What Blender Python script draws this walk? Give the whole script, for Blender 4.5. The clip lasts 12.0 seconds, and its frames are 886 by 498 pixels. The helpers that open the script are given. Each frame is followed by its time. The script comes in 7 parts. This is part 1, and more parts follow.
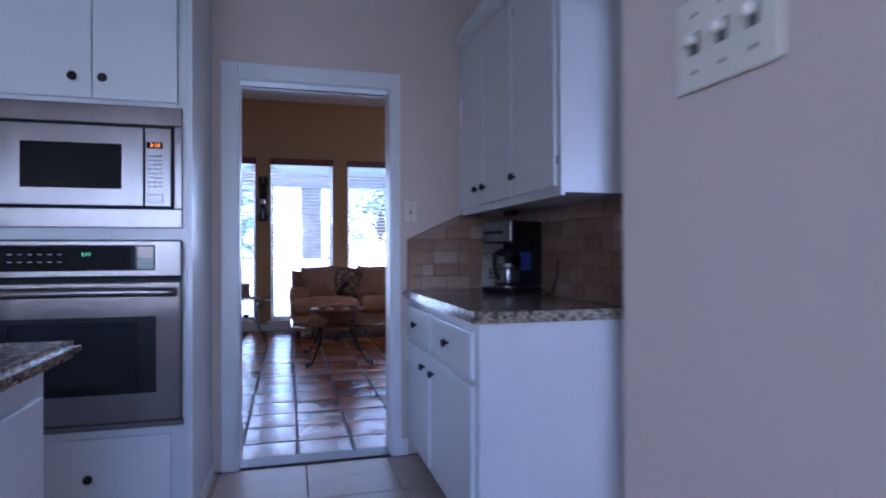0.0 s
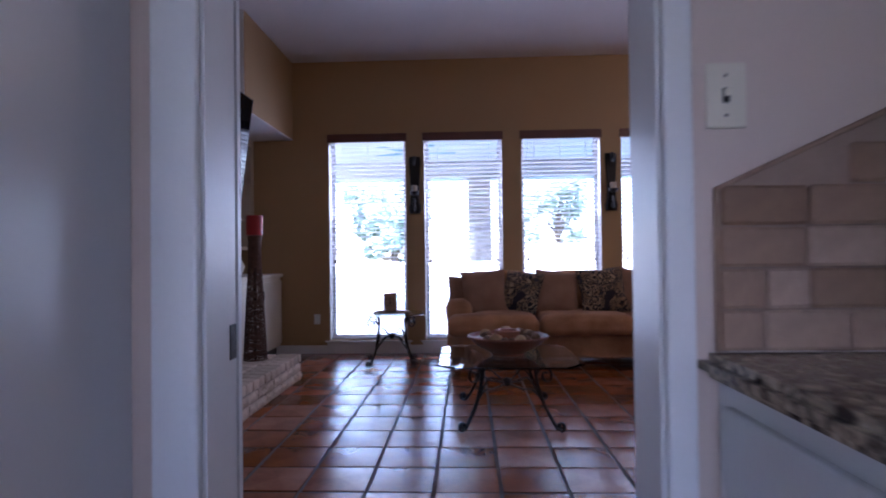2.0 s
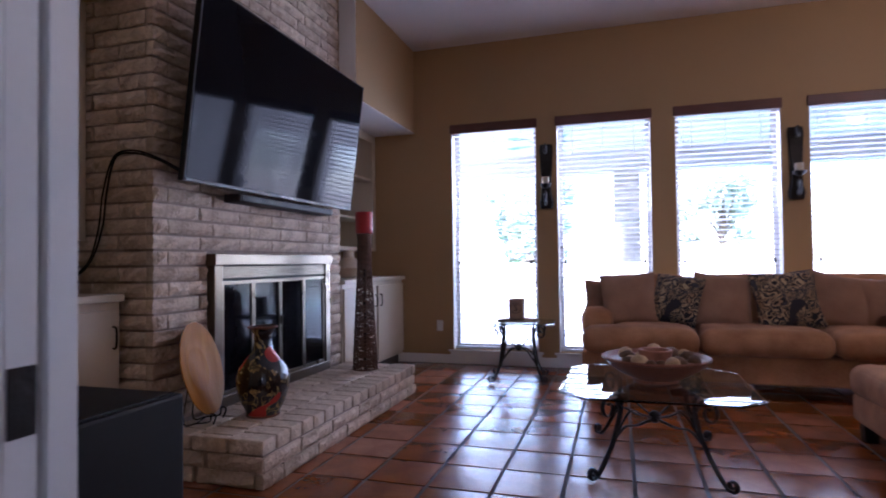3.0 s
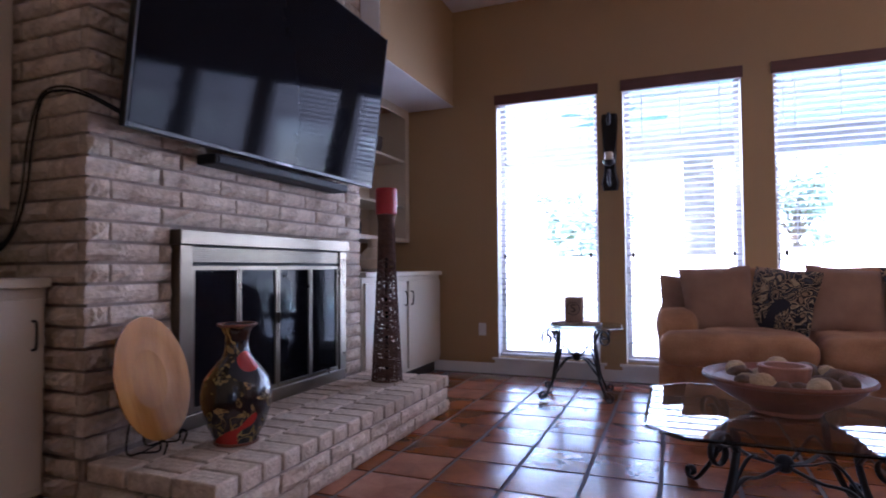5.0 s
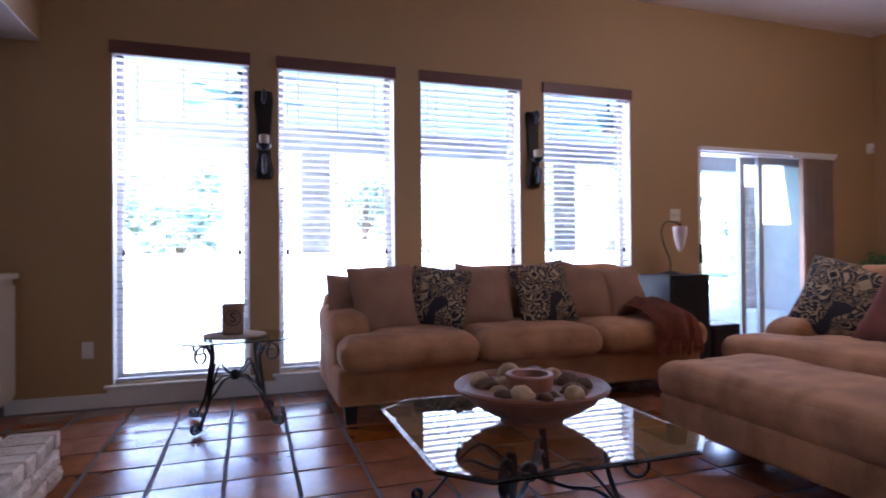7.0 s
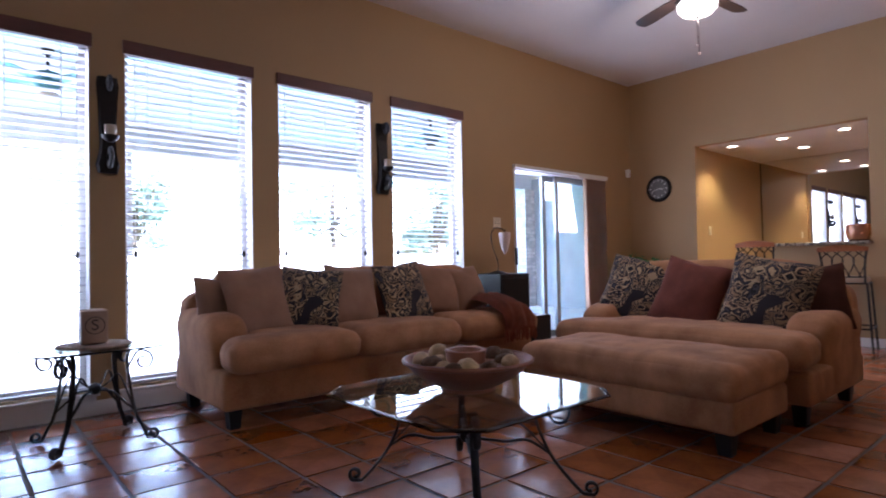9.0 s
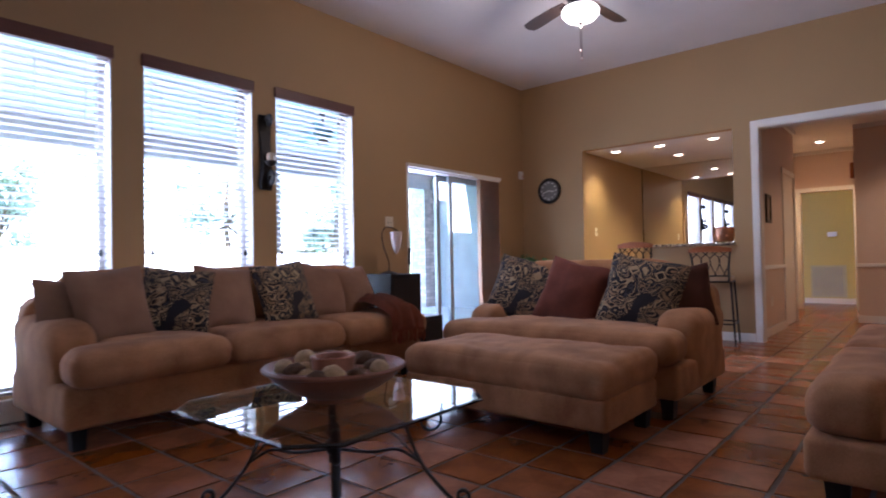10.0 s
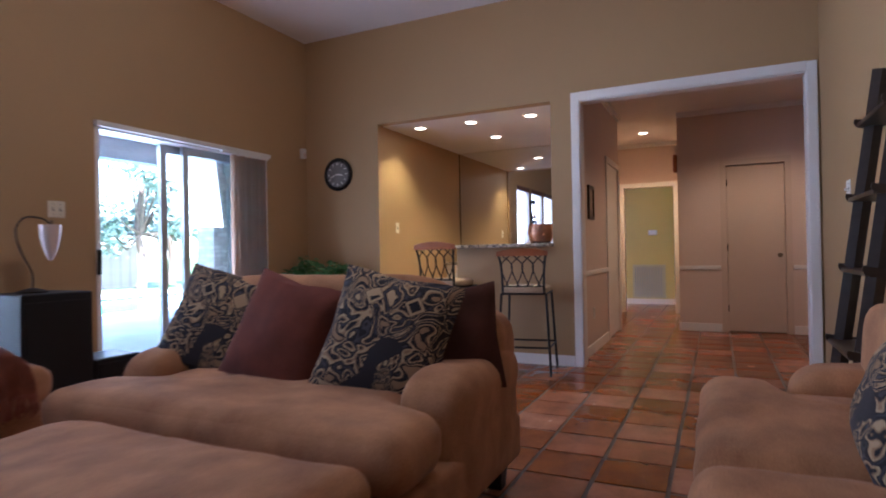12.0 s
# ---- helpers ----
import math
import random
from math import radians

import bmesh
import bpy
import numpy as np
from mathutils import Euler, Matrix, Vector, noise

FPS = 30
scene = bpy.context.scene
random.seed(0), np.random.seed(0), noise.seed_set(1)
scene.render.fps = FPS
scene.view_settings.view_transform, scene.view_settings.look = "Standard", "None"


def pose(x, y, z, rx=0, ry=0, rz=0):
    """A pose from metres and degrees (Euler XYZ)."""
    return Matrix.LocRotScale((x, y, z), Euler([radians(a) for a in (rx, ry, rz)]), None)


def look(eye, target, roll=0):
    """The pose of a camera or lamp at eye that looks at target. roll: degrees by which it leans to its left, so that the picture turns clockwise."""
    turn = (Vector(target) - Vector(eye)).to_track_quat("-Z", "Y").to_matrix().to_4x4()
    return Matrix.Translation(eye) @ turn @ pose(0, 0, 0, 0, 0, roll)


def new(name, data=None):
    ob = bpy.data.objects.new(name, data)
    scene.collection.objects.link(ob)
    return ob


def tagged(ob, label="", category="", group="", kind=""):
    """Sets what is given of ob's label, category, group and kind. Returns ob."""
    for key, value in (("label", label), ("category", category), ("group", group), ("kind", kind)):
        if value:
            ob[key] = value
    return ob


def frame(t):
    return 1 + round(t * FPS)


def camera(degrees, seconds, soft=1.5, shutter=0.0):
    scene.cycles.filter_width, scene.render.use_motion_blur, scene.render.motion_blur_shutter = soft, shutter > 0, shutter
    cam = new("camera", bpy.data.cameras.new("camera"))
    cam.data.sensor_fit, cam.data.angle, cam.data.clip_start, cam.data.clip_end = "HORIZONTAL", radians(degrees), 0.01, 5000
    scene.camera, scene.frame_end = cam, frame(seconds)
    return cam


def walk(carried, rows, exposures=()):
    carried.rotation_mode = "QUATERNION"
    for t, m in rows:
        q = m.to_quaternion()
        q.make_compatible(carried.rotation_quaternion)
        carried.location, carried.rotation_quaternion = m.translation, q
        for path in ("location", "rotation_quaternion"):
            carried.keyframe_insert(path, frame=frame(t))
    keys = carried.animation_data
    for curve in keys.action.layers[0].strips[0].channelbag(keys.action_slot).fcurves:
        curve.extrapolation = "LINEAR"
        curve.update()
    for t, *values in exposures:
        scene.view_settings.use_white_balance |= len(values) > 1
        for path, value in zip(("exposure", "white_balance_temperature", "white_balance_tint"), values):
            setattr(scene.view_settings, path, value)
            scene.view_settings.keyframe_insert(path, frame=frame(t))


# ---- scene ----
# camera and walk
cam = camera(75.2, 12.0, soft=1.9, shutter=0.4)
PATH = [
    (0, (0.218, 0.181, 1.16), (0.732, 2.114, 1.17), -0.2),
    (0.5, (0.284, 0.777, 1.145), (0.609, 2.75, 1.16), -0.2),
    (1, (0.336, 1.381, 1.13), (0.551, 3.369, 1.149), -0.3),
    (1.5, (0.38, 1.911, 1.121), (0.492, 3.908, 1.143), -0.5),
    (2, (0.434, 2.401, 1.117), (0.35, 4.399, 1.143), -0.7),
    (2.5, (0.466, 2.828, 1.121), (0.144, 4.802, 1.151), -0.5),
    (3, (0.528, 3.122, 1.084), (-0.055, 5.035, 1.13), -0.7),
    (4.8, (0.392, 3.913, 0.976), (-0.4, 5.748, 1.046), -0.3),
    (5, (0.343, 3.984, 0.966), (-0.407, 5.837, 1.033), -0.4),
    (5.5, (0.31, 4.188, 0.918), (-0.231, 6.112, 0.987), -0.3),
    (6, (0.196, 4.42, 0.918), (0.086, 6.415, 0.984), -0.4),
    (6.5, (0.017, 4.472, 0.977), (0.316, 6.449, 1.011), -0.5),
    (7, (-0.27, 4.538, 1.039), (0.367, 6.433, 1.058), -0.5),
    (8.8, (-0.946, 4.659, 0.964), (0.317, 6.208, 1.015), -1.0),
    (9, (-0.971, 4.628, 0.971), (0.327, 6.149, 1.018), -1.1),
    (9.5, (-0.972, 4.602, 0.979), (0.446, 6.012, 1.02), -1.0),
    (10, (-0.772, 4.624, 0.965), (0.757, 5.912, 1.007), -1.1),
    (10.5, (-0.436, 4.684, 0.998), (1.188, 5.85, 1.027), -1.1),
    (11, (0.056, 4.773, 1.02), (1.78, 5.787, 1.043), -1.2),
    (11.5, (0.6, 4.863, 1.046), (2.372, 5.791, 1.062), -1.2),
    (12, (1.168, 4.928, 1.05), (2.972, 5.791, 1.061), -1.1),
]
EXPOSURES = [(0.0, 3.5, 4720, 29), (0.5, 3.58, 4720, 30), (1.0, 3.25, 4950, 30), (1.5, 3.15, 5000, 30), (2.2, 3.55, 5200, 34), (2.6, 3.7, 5250, 33), (3.0, 3.92, 5300, 32), (5.5, 4.08, 5200, 32), (9.0, 4.03, 5400, 27), (12.0, 3.95, 5080, 23)]
walk(cam, [(t, look(eye, target, roll)) for t, eye, target, roll in PATH], EXPOSURES)

# daylight
world = bpy.data.worlds.new("sky")
scene.world = world
world.use_nodes = True
wn = world.node_tree.nodes
sky = wn.new("ShaderNodeTexSky")
sky.sky_type, sky.sun_disc = "NISHITA", False
sky.sun_elevation, sky.sun_rotation = radians(55), radians(200)
wn["Background"].inputs["Strength"].default_value = 0.125
world.node_tree.links.new(sky.outputs["Color"], wn["Background"].inputs["Color"])


def lamp(name, kind, energy, m, color=(1, 1, 1), **keys):
    data = bpy.data.lights.new(name, kind)
    data.energy, data.color = energy, color
    ob = new(name, data)
    ob.matrix_world = m
    return data, ob


sun, _ = lamp("sun", "SUN", 4.2, look((0, 0, 10), (0.6, 2.6, 10 - 4.2)), (1.0, 0.95, 0.88))
sun.angle = radians(0.53)

WINDOWS = [(-1.18, -0.27), (-0.06, 0.85), (1.07, 1.98), (2.21, 3.12)]
WALL_Y, EAST_X, CEIL = 9.08, 6.34, 3.42


def window_light(name, x0, x1, z0, z1, y, energy, toward, color, tilt=0.0):
    d, ob = lamp(name, "AREA", energy, look(((x0 + x1) / 2, y, (z0 + z1) / 2), ((x0 + x1) / 2, y + toward, (z0 + z1) / 2 + tilt)), color)
    d.shape, d.size, d.size_y = "RECTANGLE", x1 - x0, z1 - z0
    return d


for a, b in WINDOWS:
    window_light("window_daylight", a, b, 0.2, 2.45, WALL_Y + 0.142, 2.5, -1, (0.86, 0.93, 1.0), -0.05)
window_light("door_daylight", 3.95, 5.2, 0.1, 2.0, WALL_Y + 0.045, 2.0, -1, (0.86, 0.93, 1.0), 0.15)
window_light("kitchen_daylight", -1.6, 1.0, 0.95, 2.2, -2.52, 2.25, 1, (0.70, 0.84, 1.0))
# added fill from an unseen den window, lifts the cabinet end panel
window_light("den_fill", 2.4, 3.8, 0.8, 2.2, -1.5, 4.0, 1, (0.8, 0.9, 1.0))


def downlight(x, y, z, energy, size=1.9, color=(1.0, 0.78, 0.36)):
    d, ob = lamp("downlight_beam", "SPOT", energy, look((x, y, z - 0.03), (x, y, 0)), color)
    d.spot_size, d.spot_blend, d.shadow_soft_size = size, 0.6, 0.04


for x, y in ((6.73, 7.83), (6.74, 7.24), (6.76, 6.6), (7.6, 7.28)):
    downlight(x, y, 2.40, 3.6)
downlight(10.15, 5.9, 2.75, 7, 2.2, (1.0, 0.64, 0.26))
# added unseen light behind the header, brightens the hall
downlight(7.9, 4.4, 2.75, 4.0, 2.4, (1.0, 0.66, 0.32))
d, _ = lamp("end_room_bulb", "POINT", 0.12, pose(12.0, 4.7, 2.5), (1.0, 0.86, 0.5))
d.shadow_soft_size = 0.1
d, _ = lamp("fan_bulb", "POINT", 2.6, pose(3.5, 6.72, 2.89), (1.0, 0.84, 0.62))
d.shadow_soft_size = 0.09


# ---- materials ----
def mat(name, color, rough=0.6, vary=0.12, scale=6.0, fine=60.0, bump=0.1, metal=0.0, dark=None, coat=0.0, rand=0.0, spec=0.5, sheen=0.0, stretch=(1, 1, 1), sharp=None, grime=0.0):
    """Two scales of noise over a base colour, with relief; rand: how far pieces differ from one another."""
    m = bpy.data.materials.new(name)
    m.use_nodes = True
    n, l = m.node_tree.nodes, m.node_tree.links
    p = n["Principled BSDF"]
    co = n.new("ShaderNodeTexCoord")
    mp = n.new("ShaderNodeMapping")
    mp.inputs["Scale"].default_value = stretch
    l.new(co.outputs["Object"], mp.inputs["Vector"])
    big, small = n.new("ShaderNodeTexNoise"), n.new("ShaderNodeTexNoise")
    big.inputs["Scale"].default_value, small.inputs["Scale"].default_value = scale, fine
    big.inputs["Detail"].default_value, small.inputs["Detail"].default_value = 4, 3
    for t in (big, small):
        l.new(mp.outputs["Vector"], t.inputs["Vector"])
    add = n.new("ShaderNodeMath")
    add.operation = "MULTIPLY_ADD"
    add.inputs[1].default_value = 0.35
    l.new(small.outputs["Fac"], add.inputs[0])
    l.new(big.outputs["Fac"], add.inputs[2])
    ramp = n.new("ShaderNodeValToRGB")
    lo, hi = (0.42, 0.95) if sharp is None else sharp
    ramp.color_ramp.elements[0].position, ramp.color_ramp.elements[1].position = lo, hi
    c0 = dark or [c * (1 - vary) for c in color]
    c1 = [min(1, c * (1 + vary * 0.6)) for c in color] if dark is None else color
    ramp.color_ramp.elements[0].color, ramp.color_ramp.elements[1].color = (*c0, 1), (*c1, 1)
    l.new(add.outputs[0], ramp.inputs["Fac"])
    out = ramp.outputs["Color"]
    if rand:
        info, geo = n.new("ShaderNodeObjectInfo"), n.new("ShaderNodeNewGeometry")
        both = n.new("ShaderNodeMath")
        both.operation = "ADD"
        l.new(info.outputs["Random"], both.inputs[0])
        l.new(geo.outputs["Random Per Island"], both.inputs[1])
        frac = n.new("ShaderNodeMath")
        frac.operation = "FRACT"
        l.new(both.outputs[0], frac.inputs[0])
        rng = n.new("ShaderNodeMapRange")
        rng.inputs["To Min"].default_value, rng.inputs["To Max"].default_value = 1 - rand, 1 + rand
        l.new(frac.outputs[0], rng.inputs["Value"])
        hsv = n.new("ShaderNodeHueSaturation")
        l.new(rng.outputs["Result"], hsv.inputs["Value"])
        rng2 = n.new("ShaderNodeMapRange")
        rng2.inputs["To Min"].default_value, rng2.inputs["To Max"].default_value = 1 + rand * 0.5, 1 - rand * 0.5
        l.new(frac.outputs[0], rng2.inputs["Value"])
        l.new(rng2.outputs["Result"], hsv.inputs["Saturation"])
        l.new(out, hsv.inputs["Color"])
        out = hsv.outputs["Color"]
    l.new(out, p.inputs["Base Color"])
    rr = n.new("ShaderNodeMapRange")
    rr.inputs["To Min"].default_value, rr.inputs["To Max"].default_value = rough * 0.85, min(1, rough * 1.2)
    l.new(big.outputs["Fac"], rr.inputs["Value"])
    l.new(rr.outputs["Result"], p.inputs["Roughness"])
    p.inputs["Metallic"].default_value = metal
    p.inputs["Coat Weight"].default_value = coat
    p.inputs["Specular IOR Level"].default_value = spec
    p.inputs["Sheen Weight"].default_value = sheen
    if bump:
        b = n.new("ShaderNodeBump")
        b.inputs["Strength"].default_value, b.inputs["Distance"].default_value = bump, 0.01
        l.new(add.outputs[0], b.inputs["Height"])
        l.new(b.outputs["Normal"], p.inputs["Normal"])
    return m


def glow(name, color, strength):
    m = bpy.data.materials.new(name)
    m.use_nodes = True
    p = m.node_tree.nodes["Principled BSDF"]
    p.inputs["Base Color"].default_value = (*color, 1)
    p.inputs["Emission Color"].default_value = (*color, 1)
    p.inputs["Emission Strength"].default_value = strength
    return m


def glass_mat(name, color=(1, 1, 1), rough=0.0, ior=1.45):
    m = bpy.data.materials.new(name)
    m.use_nodes = True
    p = m.node_tree.nodes["Principled BSDF"]
    p.inputs["Base Color"].default_value = (*color, 1)
    p.inputs["Transmission Weight"].default_value = 1.0
    p.inputs["Roughness"].default_value, p.inputs["IOR"].default_value = rough, ior
    return m


M_TAN = mat("tan_wall_paint", (0.383, 0.250, 0.119), 0.62, 0.06, 1.3, 180, 0.06)
M_PINK = mat("blush_wall_paint", (0.62, 0.50, 0.43), 0.6, 0.05, 1.3, 180, 0.06)
M_OCHRE = mat("yellow_ochre_wall_paint", (0.45, 0.335, 0.085), 0.6, 0.06, 1.3, 180, 0.06)
M_CEIL = mat("ceiling_paint", (0.70, 0.68, 0.68), 0.85, 0.05, 2.0, 120, 0.25)
M_TRIM = mat("white_gloss_trim", (0.74, 0.73, 0.72), 0.35, 0.05, 3.0, 90, 0.03)
M_CAB = mat("white_cabinet_paint", (0.74, 0.75, 0.76), 0.25, 0.03, 1.2, 70, 0.03)
M_CREAM = mat("cream_cabinet_paint", (0.60, 0.52, 0.40), 0.4, 0.05, 2.0, 70, 0.03)
M_TILE = mat("sealed_terracotta", (0.385, 0.13, 0.047), 0.25, 0.45, 5.0, 30, 0.2, dark=(0.145, 0.043, 0.018), rand=0.36, coat=0.06, sharp=(0.3, 0.95))
M_GROUT = mat("dark_grout", (0.13, 0.095, 0.075), 0.8, 0.3, 12, 120, 0.4)
M_KTILE = mat("beige_ceramic_tile", (0.52, 0.42, 0.34), 0.35, 0.15, 5, 40, 0.05, rand=0.06)
M_BRICK = mat("cream_washed_brick", (0.70, 0.585, 0.465), 0.9, 0.3, 16, 70, 1.6, dark=(0.42, 0.32, 0.235), rand=0.16, sharp=(0.35, 0.8))
M_MORTAR = mat("grey_mortar", (0.38, 0.31, 0.26), 0.95, 0.3, 14, 90, 0.7)
M_SUEDE = mat("tan_microsuede", (0.49, 0.25, 0.12), 0.95, 0.5, 4.6, 120, 0.14, dark=(0.255, 0.118, 0.058), sheen=0.08, spec=0.12, sharp=(0.44, 0.90), stretch=(1, 1.5, 1))
M_PILLOW = mat("taupe_pillow_cloth", (0.29, 0.16, 0.10), 0.95, 0.18, 8, 200, 0.14, sheen=0.12, spec=0.15)
M_RUST = mat("rust_corded_cloth", (0.15, 0.042, 0.026), 0.9, 0.3, 10, 220, 0.3, sheen=0.05, spec=0.2)
M_THROW = mat("rust_knit_throw", (0.25, 0.075, 0.042), 0.95, 0.3, 14, 180, 0.4, sheen=0.1, spec=0.1)
# darker copy of the rust cloth, with the armchair corner's shade painted in
M_RUST_SHADED = mat("shaded_rust_cloth", (0.075, 0.03, 0.022), 0.92, 0.3, 10, 200, 0.2, spec=0.15)
M_IRON = mat("wrought_iron", (0.018, 0.015, 0.014), 0.45, 0.3, 20, 120, 0.3, metal=0.6)
M_BLACK = mat("black_lacquer", (0.010, 0.0095, 0.0095), 0.5, 0.2, 4, 120, 0.05, spec=0.25)
M_DARKWOOD = mat("espresso_wood", (0.028, 0.017, 0.012), 0.4, 0.3, 6, 60, 0.1, stretch=(1, 1, 8))
M_WOOD = mat("red_brown_wood", (0.30, 0.105, 0.042), 0.5, 0.3, 6, 60, 0.1, spec=0.15, stretch=(6, 1, 1))
M_VAL = mat("mahogany_blind_valance", (0.115, 0.04, 0.03), 0.45, 0.2, 5, 60, 0.08, stretch=(1, 1, 8))
# white slats greyed: the shade of their backlit undersides is in the colour
M_SLAT = mat("shade_greyed_blind_slat", (0.52, 0.50, 0.52), 0.5, 0.04, 4, 60, 0.02)
n_, l_ = M_SLAT.node_tree.nodes, M_SLAT.node_tree.links
tr_, mx_ = n_.new("ShaderNodeBsdfTranslucent"), n_.new("ShaderNodeMixShader")
tr_.inputs["Color"].default_value, mx_.inputs["Fac"].default_value = (0.7, 0.7, 0.72, 1), 0.06
l_.new(n_["Principled BSDF"].outputs[0], mx_.inputs[1])
l_.new(tr_.outputs[0], mx_.inputs[2])
l_.new(mx_.outputs[0], n_["Material Output"].inputs["Surface"])
M_STEEL = mat("brushed_steel", (0.23, 0.21, 0.20), 0.2, 0.14, 2.5, 160, 0.22, metal=1.0, stretch=(5, 1, 0.4))
M_BRASS = mat("antique_brass", (0.18, 0.15, 0.115), 0.28, 0.15, 4, 80, 0.04, metal=1.0)
M_DARKGLASS = mat("reflective_dark_glass", (0.010, 0.011, 0.013), 0.03, 0.1, 2, 30, 0.0, spec=0.5)
M_TVGLASS = mat("dark_screen_glass", (0.005, 0.005, 0.007), 0.06, 0.1, 2, 30, 0.0, spec=0.08)
M_SPEAKER = mat("satin_black_cabinet", (0.012, 0.012, 0.013), 0.5, 0.2, 4, 120, 0.04, spec=0.22)
M_HOUSELEAF = mat("glossy_green_leaf", (0.045, 0.14, 0.035), 0.45, 0.4, 12, 60, 0.1, rand=0.3)
M_SCREEN = mat("black_glass_panel", (0.006, 0.006, 0.007), 0.07, 0.1, 2, 30, 0.0, spec=0.07)
M_PLASTIC = mat("ivory_plastic", (0.70, 0.64, 0.52), 0.4, 0.05, 6, 60, 0.02)
M_WHITEPL = mat("white_plastic", (0.72, 0.72, 0.70), 0.4, 0.05, 6, 60, 0.02)
M_GRANITE = mat("speckled_granite", (0.56, 0.46, 0.34), 0.14, 0.6, 42, 150, 0.0, dark=(0.05, 0.04, 0.035), sharp=(0.52, 0.86))
M_STONE = mat("tumbled_travertine", (0.42, 0.275, 0.18), 0.7, 0.3, 7, 50, 0.4, dark=(0.25, 0.16, 0.115), rand=0.32)
M_SGROUT = mat("sand_grout", (0.31, 0.22, 0.165), 0.9, 0.15, 10, 90, 0.2)
M_GLASS = glass_mat("clear_glass", (0.93, 0.98, 0.96))
M_MIRROR = mat("silver_mirror", (0.82, 0.82, 0.80), 0.015, 0.0, 1, 1, 0.0, metal=1.0)
M_SKYBLUE = mat("pool_water", (0.08, 0.42, 0.48), 0.08, 0.15, 1.5, 12, 0.25)
M_CONC = mat("pale_patio_concrete", (0.64, 0.61, 0.57), 0.85, 0.15, 1.5, 40, 0.2)
M_GRASS = mat("lawn_grass", (0.08, 0.13, 0.035), 0.9, 0.4, 2.0, 60, 0.5)
M_FENCE = mat("weathered_fence_wood", (0.34, 0.29, 0.24), 0.85, 0.3, 3, 40, 0.3, stretch=(1, 1, 0.2), rand=0.12)
# leaf green paled far past real foliage: outdoor glare and haze in the colour
M_LEAFHAZE = mat("haze_paled_leaves", (0.34, 0.43, 0.33), 0.6, 0.35, 3, 20, 0.1, rand=0.4)
M_PORCH = mat("pale_porch_boards", (0.70, 0.67, 0.68), 0.8, 0.2, 3, 40, 0.2, stretch=(0.3, 4, 1))
M_BARK = mat("tree_bark", (0.14, 0.10, 0.07), 0.9, 0.4, 6, 40, 0.6)


# ---- building helpers ----
def box(bm, x0, y0, z0, x1, y1, z1):
    m = Matrix.Translation(((x0 + x1) / 2, (y0 + y1) / 2, (z0 + z1) / 2)) @ Matrix.Diagonal((abs(x1 - x0), abs(y1 - y0), abs(z1 - z0), 1))
    return bmesh.ops.create_cube(bm, size=1, matrix=m)["verts"]


def boxes(*spans):
    bm = bmesh.new()
    for s in spans:
        box(bm, *s)
    return bm


def rbox(x0, y0, z0, x1, y1, z1, r=0.01, seg=2):
    bm = boxes((x0, y0, z0, x1, y1, z1))
    bmesh.ops.bevel(bm, geom=bm.edges[:], offset=r, segments=seg, affect="EDGES", profile=0.5)
    return bm


def lathe(profile, seg=32, at=(0, 0, 0), squash=1.0):
    """Turns (radius, height) pairs about the z axis."""
    bm = bmesh.new()
    rings = []
    for r, z in profile:
        rings.append([bm.verts.new((at[0] + r * math.cos(2 * math.pi * i / seg), at[1] + squash * r * math.sin(2 * math.pi * i / seg), at[2] + z)) for i in range(seg)])
    for a, b in zip(rings, rings[1:]):
        for i in range(seg):
            bm.faces.new((a[i], a[(i + 1) % seg], b[(i + 1) % seg], b[i]))
    for ring, flip in ((rings[0], True), (rings[-1], False)):
        if profile[0 if flip else -1][0] > 1e-4:
            bm.faces.new(ring[::-1] if flip else ring)
    bmesh.ops.remove_doubles(bm, verts=bm.verts[:], dist=1e-5)
    return bm


def tube(bm, pts, r, seg=8, flat=1.0, up=None):
    """Sweeps a round or flattened section along points; r may be a list."""
    pts = [Vector(p) for p in pts]
    rings, prev = [], None
    for i, p in enumerate(pts):
        d = (pts[min(i + 1, len(pts) - 1)] - pts[max(i - 1, 0)]).normalized()
        side = Vector(up) if up else (prev or (Vector((0, 0, 1)) if abs(d.z) < 0.9 else Vector((1, 0, 0))))
        side = (side - d * side.dot(d)).normalized()
        prev = side
        other = d.cross(side)
        rr = r[i] if isinstance(r, (list, tuple)) else r
        rings.append([bm.verts.new(p + side * (rr * math.cos(2 * math.pi * k / seg)) + other * (rr * flat * math.sin(2 * math.pi * k / seg))) for k in range(seg)])
    for a, b in zip(rings, rings[1:]):
        for k in range(seg):
            bm.faces.new((a[k], a[(k + 1) % seg], b[(k + 1) % seg], b[k]))
    bm.faces.new(rings[0][::-1])
    bm.faces.new(rings[-1])
    return bm


def smooth_path(pts, n=6):
    """A Catmull-Rom curve through the points."""
    p = [Vector(q) for q in pts]
    p = [2 * p[0] - p[1], *p, 2 * p[-1] - p[-2]]
    out = []
    for a, b, c, d in zip(p, p[1:], p[2:], p[3:]):
        for i in range(n):
            t = i / n
            out.append(0.5 * (2 * b + (c - a) * t + (2 * a - 5 * b + 4 * c - d) * t * t + (3 * b - a - 3 * c + d) * t ** 3))
    out.append(p[-2])
    return out


